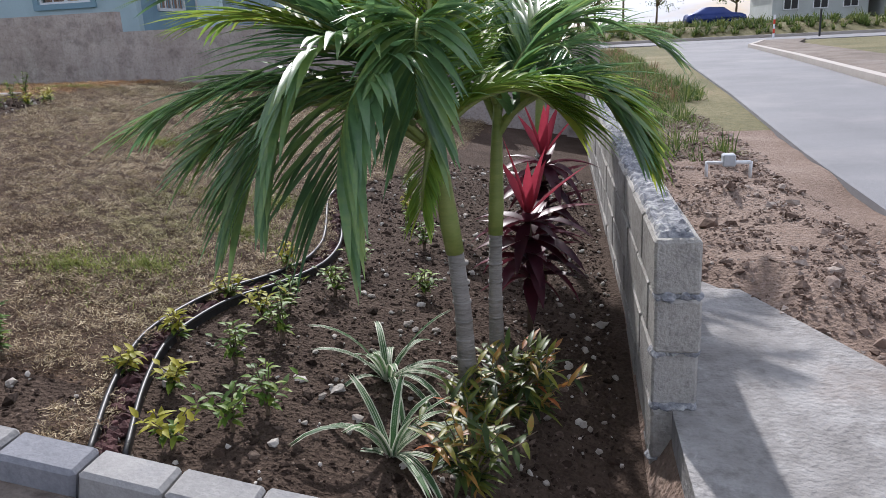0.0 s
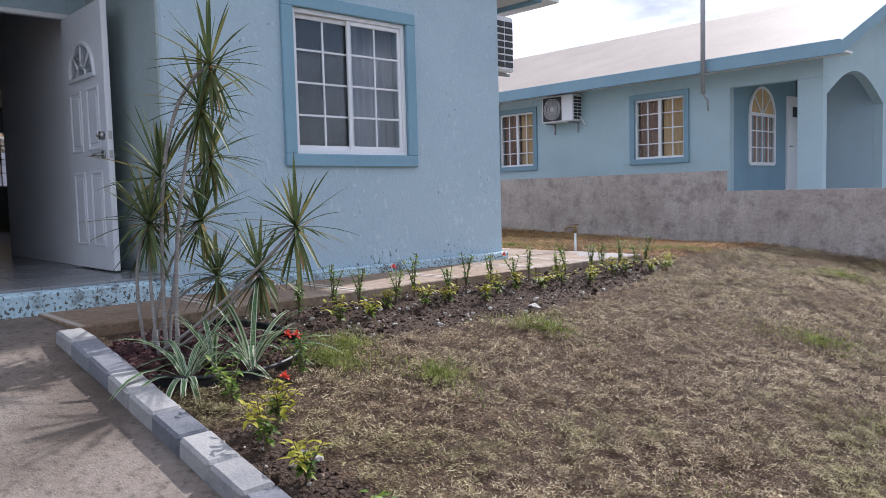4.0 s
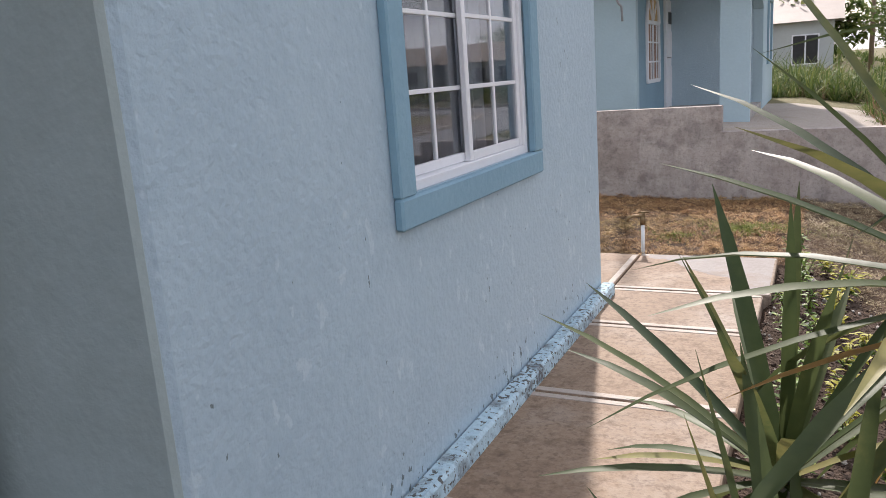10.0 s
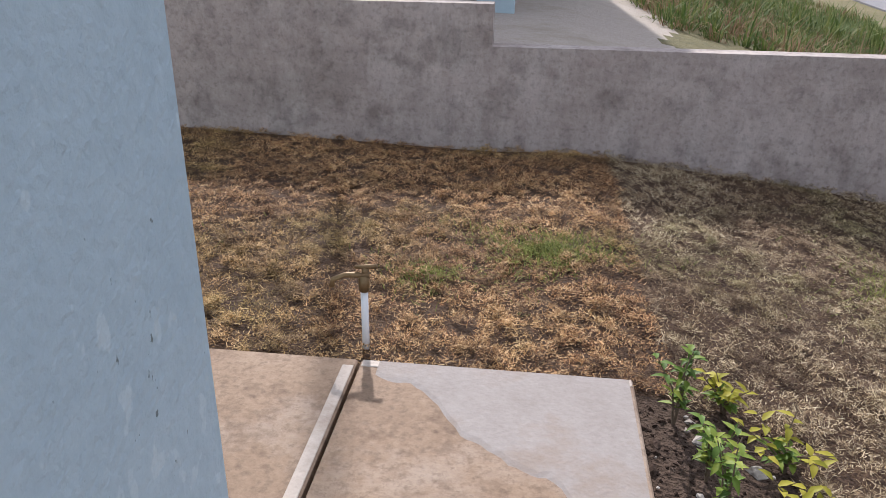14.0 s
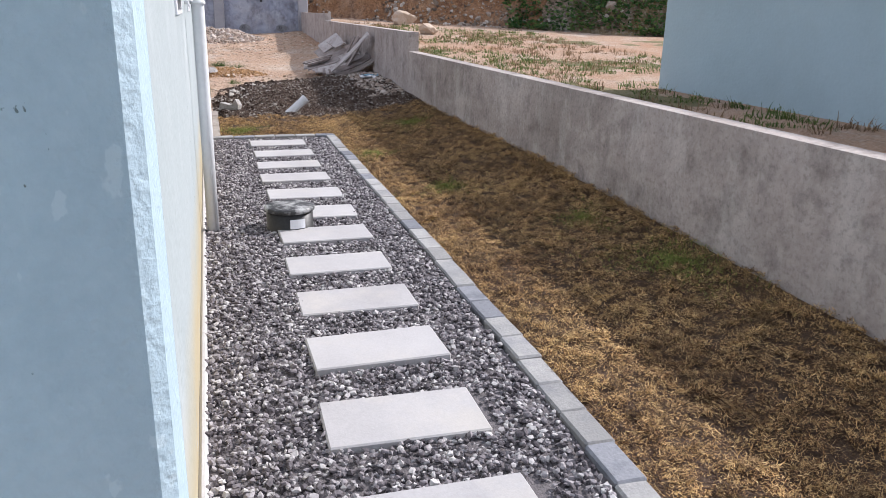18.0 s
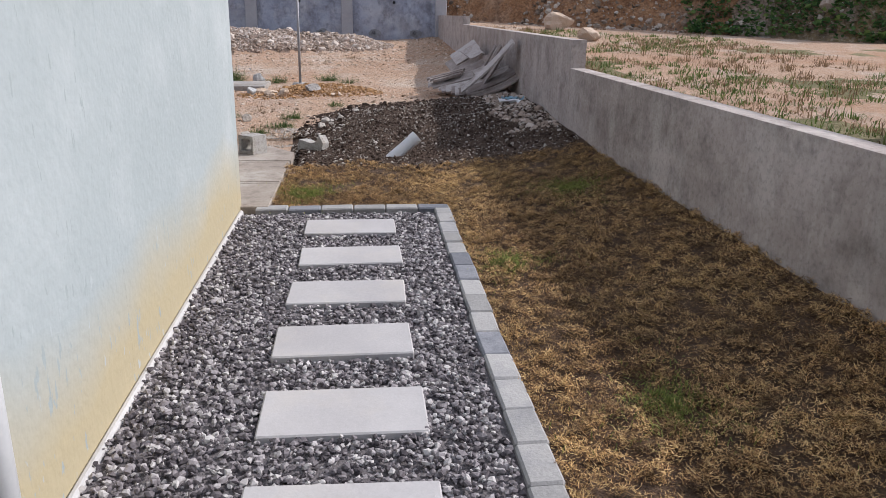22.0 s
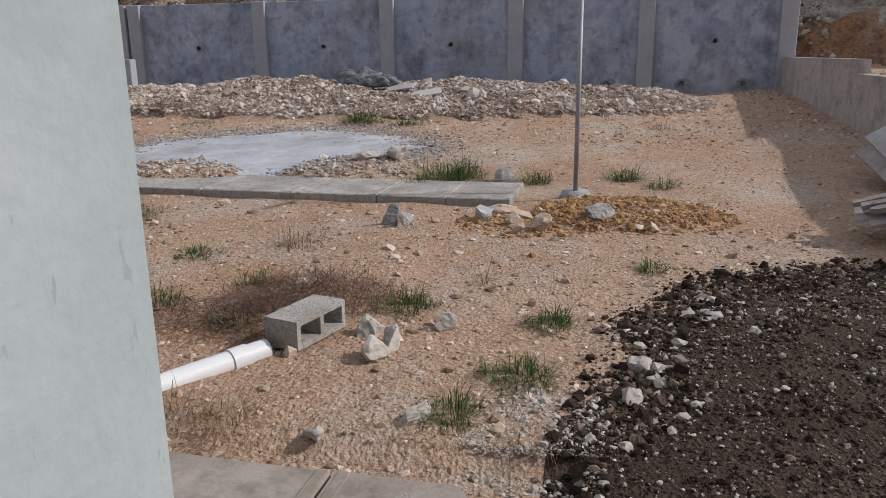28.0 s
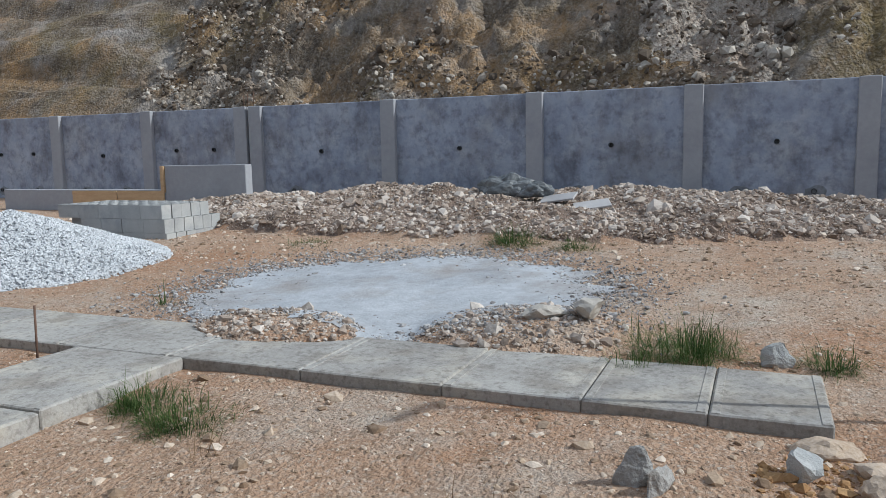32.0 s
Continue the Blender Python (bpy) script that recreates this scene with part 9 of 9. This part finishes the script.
def leaf_cards(p, length, width):
    """Folded leaves lying at random angles: four corners, two faces each."""
    m = len(p)
    t = turns(m)
    c = np.array([(0, 0, 0), (0.55, 0.5, 0.12), (0.55, -0.5, 0.12), (1, 0, -0.1)])
    v = np.einsum("nij,nkj->nki", t, np.stack([np.outer(length, c[:, 0]), np.outer(width, c[:, 1]), np.outer(length, c[:, 2])], 2))
    v[:, :, 2] = np.abs(v[:, :, 2]) * 0.7
    v = v + p[:, None, :]
    f = np.array([(0, 2, 3), (0, 3, 1)])[None] + 4 * np.arange(m)[:, None, None]
    return v.reshape(-1, 3), f.reshape(-1, 3)


HILL_FOOT = [(10.1, -33.7), (11.5, -33.0), (14, -31.8), (19, -28.2), (40, -24)]


def ivy():
    """Creeper leaves over the hillside beyond the neighbouring plot."""
    n = 60000
    y = RNG.uniform(14.5, 30, n)
    d = RNG.uniform(-0.4, 8, n)
    x = np.interp(y, [p for p, _ in HILL_FOOT], [q for _, q in HILL_FOOT]) - d
    edge = 16.4 - 0.25 * np.minimum(d, 4) + 2.2 * np.array([wob(p, q, 0.5) for p, q in zip(x, y)]) + 1.3 * np.array([wob(p, q, 1.4) for p, q in zip(x, y)])
    sel = y > edge
    x, y = x[sel], y[sel]
    p = np.stack([x, y, gz(x, y) + RNG.uniform(0.0, 0.22, len(x))], 1)
    v, f = leaf_cards(p, RNG.uniform(0.09, 0.2, len(x)), RNG.uniform(0.08, 0.17, len(x)))
    IVY = leaf_mat("creeper_green", [(0.2, (0.03, 0.075, 0.025)), (0.55, (0.075, 0.15, 0.045)), (0.85, (0.19, 0.27, 0.08))], 0.6, 0.25, 0.5)
    tagged(put("hill_creeper", arrays_mesh("hill_creeper", v, f, IVY)), "dense dark creeper over the hillside", "creeper", "", "stuff")


ivy()
STONE_H = surf("hillside_stone", [(0.2, (0.09, 0.068, 0.05)), (0.5, (0.24, 0.185, 0.14)), (0.85, (0.52, 0.47, 0.41))], 3, 50, 0.5, 0.95, 0.6, 40, 0.01, island=0.75)
hx, hy = RNG.uniform(-39.5, -34.5, 30000), RNG.uniform(-9, 10, 30000)
p1_ = np.stack([hx, hy, gz(hx, hy)], 1)
hy = RNG.uniform(10.2, 20, 15000)
hx = np.interp(hy, [p for p, _ in HILL_FOOT], [q for _, q in HILL_FOOT]) - RNG.uniform(-0.3, 7, 15000)
p = np.concatenate([p1_, np.stack([hx, hy, gz(hx, hy)], 1)])
p = p[np.array([wob(a, b, 0.45) + 0.5 * wob(a, b, 1.3) for a, b in p[:, :2]]) > -0.12]
stones("hill_rocks", p, np.clip(RNG.exponential(0.022, len(p)) + 0.010, 0, 0.20), STONE_H, "broken limestone on the cut hillside", "rocks", 0.9, 0.4, tiny="oct")

# street side: rubble and pipe stubs
p = sprinkle(16000, (0.5, 2.0), (1.5, 12), lambda x, y: not (x < 1.6 and y < 3.9 and x < 2.1 - y * 0.33))
stones("verge_rubble", p, np.clip(RNG.exponential(0.007, len(p)) + 0.004, 0, 0.06), surf("brown_rubble", [(0.2, (0.11, 0.072, 0.053)), (0.6, (0.23, 0.165, 0.13)), (0.92, (0.46, 0.40, 0.35))], 4, 50, 0.5, 0.95, 0.6, 50, 0.01, island=0.6), "brown rubble and clods on the road verge", "rubble", 0.8, tiny="oct")
bx_ = empty("pipe_manifold", 1.32, 6.46, ground_z(1.32, 6.46))
tagged(bx_, "white plastic water pipe stubs with a grey cap", "pipe")
pipe("leg", [(-0.17, 0, 0), (-0.17, 0, 0.14)], 0.014, PVC, bx_, 8)
pipe("leg", [(0.17, -0.02, 0), (0.17, -0.02, 0.14)], 0.014, PVC, bx_, 8)
pipe("crossbar", [(-0.17, 0, 0.13), (0.17, -0.02, 0.13)], 0.016, PVC, bx_, 8)
box("cap", -0.05, 0.05, -0.05, 0.05, 0.10, 0.2, surf("grey_plastic", [(0.3, (0.40, 0.43, 0.46)), (0.7, (0.52, 0.55, 0.58))], 5, 40, 0.5, 0.5, 0.05, 60), bx_, 0.01)


# ---- the far side of the street ----
def far_house(x, y, w, d, h, wall, label, seed):
    th = empty("house", x, y, -0.15)
    tagged(th, label, "house", "houses across the road")
    box("wall", -w / 2, w / 2, 0, d, 0, h, wall, th, 0.02)
    bm = bmesh.new()
    o = 0.4
    q = [(-w / 2 - o, -o, h), (w / 2 + o, -o, h), (w / 2 + o, d + o, h), (-w / 2 - o, d + o, h), (-w / 2 - o, d / 2, h + d * 0.22), (w / 2 + o, d / 2, h + d * 0.22)]
    v = [bm.verts.new(c) for c in q]
    for f in ((0, 1, 5, 4), (2, 3, 4, 5), (0, 4, 3), (1, 2, 5), (3, 2, 1, 0)):
        bm.faces.new([v[i] for i in f])
    part("roof", bm, ROOF, th)
    for i in range(3):
        cx = -w / 2 + w * (i + 0.6) / 3.2
        wd = box("window", cx - 0.5, cx + 0.5, -0.06, 0.02, 1.0, 2.2, BLACKP, th)
        for a in ((cx - 0.56, cx + 0.56, 0.94, 1.0), (cx - 0.56, cx + 0.56, 2.2, 2.26), (cx - 0.56, cx - 0.5, 1.0, 2.2), (cx + 0.5, cx + 0.56, 1.0, 2.2), (cx - 0.03, cx + 0.03, 1.0, 2.2)):
            box("window_frame", a[0], a[1], -0.09, -0.0, a[2], a[3], WHITE, th)
    box("porch_pier", -w / 2 - 0.3, -w / 2, -1.0, -0.7, 0, h, wall, th)


FARW = surf("grey_green_render", [(0.3, (0.40, 0.43, 0.42)), (0.7, (0.50, 0.53, 0.52))], 0.6, 10, 0.3, 0.8, 0.1, 20)
for i, (x, y) in enumerate([(19.5, 66), (27.5, 64), (36.5, 62), (47, 60)]):
    far_house(x, y, 7.0, 8, 2.7, FARW, "pale grey-green bungalow across the road", i)
far_house(-7.5, 40, 6, 7, 2.8, FARW, "pale flat bungalow beyond the vacant plot", 9)


def car(x, y, z, rz, paint):
    th = empty("car", x, y, z, rz)
    tagged(th, "dark blue saloon car parked at the bend", "car")
    prof = [(-2.1, 0.35), (-2.15, 0.75), (-1.7, 0.95), (-1.0, 1.02), (-0.45, 1.42), (0.75, 1.46), (1.5, 1.05), (2.05, 0.98), (2.15, 0.6), (2.1, 0.35)]
    bm = bmesh.new()
    a = [bm.verts.new((px, -0.85 if pz < 1.1 else -0.66, pz)) for px, pz in prof]
    b = [bm.verts.new((px, 0.85 if pz < 1.1 else 0.66, pz)) for px, pz in prof]
    bm.faces.new(a)
    bm.faces.new(b[::-1])
    for i in range(len(prof)):
        bm.faces.new((a[i], a[(i + 1) % len(prof)], b[(i + 1) % len(prof)], b[i]))
    bmesh.ops.recalc_face_normals(bm, faces=bm.faces)
    bmesh.ops.bevel(bm, geom=list(bm.edges), offset=0.06, segments=2, affect="EDGES")
    part("body", bm, paint, th, "", True)
    for s in (-1, 1):
        for wx in (-1.3, 1.35):
            wv = pipe("wheel", [(wx, s * 0.68, 0.31), (wx, s * 0.87, 0.31)], 0.31, BLACKP, th, 18)
            pipe("rim", [(wx, s * 0.86, 0.31), (wx, s * 0.885, 0.31)], 0.19, METAL, wv, 14)
        g = bmesh.new()
        q = [g.verts.new((px, s * (0.80 if pz < 1.15 else 0.69), pz)) for px, pz in ((-0.85, 1.05), (-0.42, 1.37), (0.7, 1.40), (1.2, 1.07))]
        g.faces.new(q)
        part("side_window", g, BLACKP, th)


CARB = surf("dark_blue_car_paint", [(0.3, (0.015, 0.03, 0.14)), (0.7, (0.025, 0.05, 0.2))], 1, 10, 0.3, 0.25, 0.0, 20, metal=0.3)
car(11.0, 62.5, -0.2, 190, CARB)

for i, (x, y, h) in enumerate([(-2.5, 50, 8.5), (1.0, 70, 11), (-0.5, 45, 7.5), (6.5, 95, 9.0)]):
    th = empty("utility_pole", x, y, -0.9)
    tagged(th, "wooden utility pole along the road", "utility pole", "utility poles")
    pipe("post", [(0, 0, -0.3), (0, 0, h)], [0.14, 0.09], TWIG, th, 8)
    box("cross_arm", -0.8, 0.8, -0.06, 0.06, h - 0.9, h - 0.78, TWIG, th)
for i, z in enumerate((6.9, 7.3)):
    w = pipe("power_line", [(-40 + 10 * k, 51 + 0.3 * k, z - 0.35 * math.sin(math.pi * ((k % 4) / 4)) + 0.05 * k) for k in range(13)], 0.022, BLACKP, None, 4)
    tagged(w, "overhead power line sagging between poles", "cable", "overhead power lines")
for i, (x, y, h, c0) in enumerate([(12.8, 52.2, 1.4, 0), (15.0, 50.5, 1.6, 1)]):
    th = empty("marker_post", x, y, -0.95)
    tagged(th, "red and white striped marker post" if c0 == 0 else "dark steel post at the bend", "post")
    for k in range(5):
        box("band", -0.05, 0.05, -0.05, 0.05, k * h / 5, (k + 1) * h / 5, (REDFL if k % 2 else WHITE) if c0 == 0 else BLACKP, th)


def far_tree(x, y, z, h, r, seed):
    rng = random.Random(seed)
    th = empty("tree", x, y, z)
    tagged(th, "leafy green tree in the distance", "tree", "distant trees")
    pipe("trunk", [(0, 0, -0.3), (0.1, 0, h * 0.3), (0, 0.1, h * 0.6)], [0.2, 0.15, 0.08], TWIG, th, 7)
    lf = Leaves()
    lumps = [(rng.uniform(-r, r) * 0.7, rng.uniform(-r, r) * 0.7, h * rng.uniform(0.45, 0.9), r * rng.uniform(0.35, 0.6)) for _ in range(9)]
    for cx, cy, cz, cr in lumps:
        pipe("limb", [(0, 0, h * 0.35), (cx * 0.6, cy * 0.6, cz * 0.8), (cx, cy, cz)], [0.09, 0.06, 0.03], TWIG, th, 5)
        for i in range(170):
            a, e = rng.uniform(0, 6.283), rng.uniform(-1.4, 1.5)
            q = cr * rng.uniform(0.5, 1.05)
            lf.ribbon((cx + math.cos(a) * math.cos(e) * q, cy + math.sin(a) * math.cos(e) * q, cz + math.sin(e) * q * 0.8), (rng.gauss(0, 1), rng.gauss(0, 1), rng.gauss(0, 0.6)), 0.35, 0.22, 0.5, 2, 0.3)
    put("crown", lf.mesh("crown", WEED), th)


for i, (x, y, h, r) in enumerate([(4, 120, 7, 4), (14, 130, 8, 5), (24, 120, 7, 4.5), (-8, 110, 6, 4), (-16, 75, 5, 3.5), (-22, 60, 5, 3.5), (34, 110, 7, 4), (2, 85, 5, 3), (-12, 52, 4, 3), (-9, 46, 3.5, 2.5), (-5, 44, 3, 2.2)]):
    far_tree(x, y, ground_z(x, y), h, r, 400 + i)
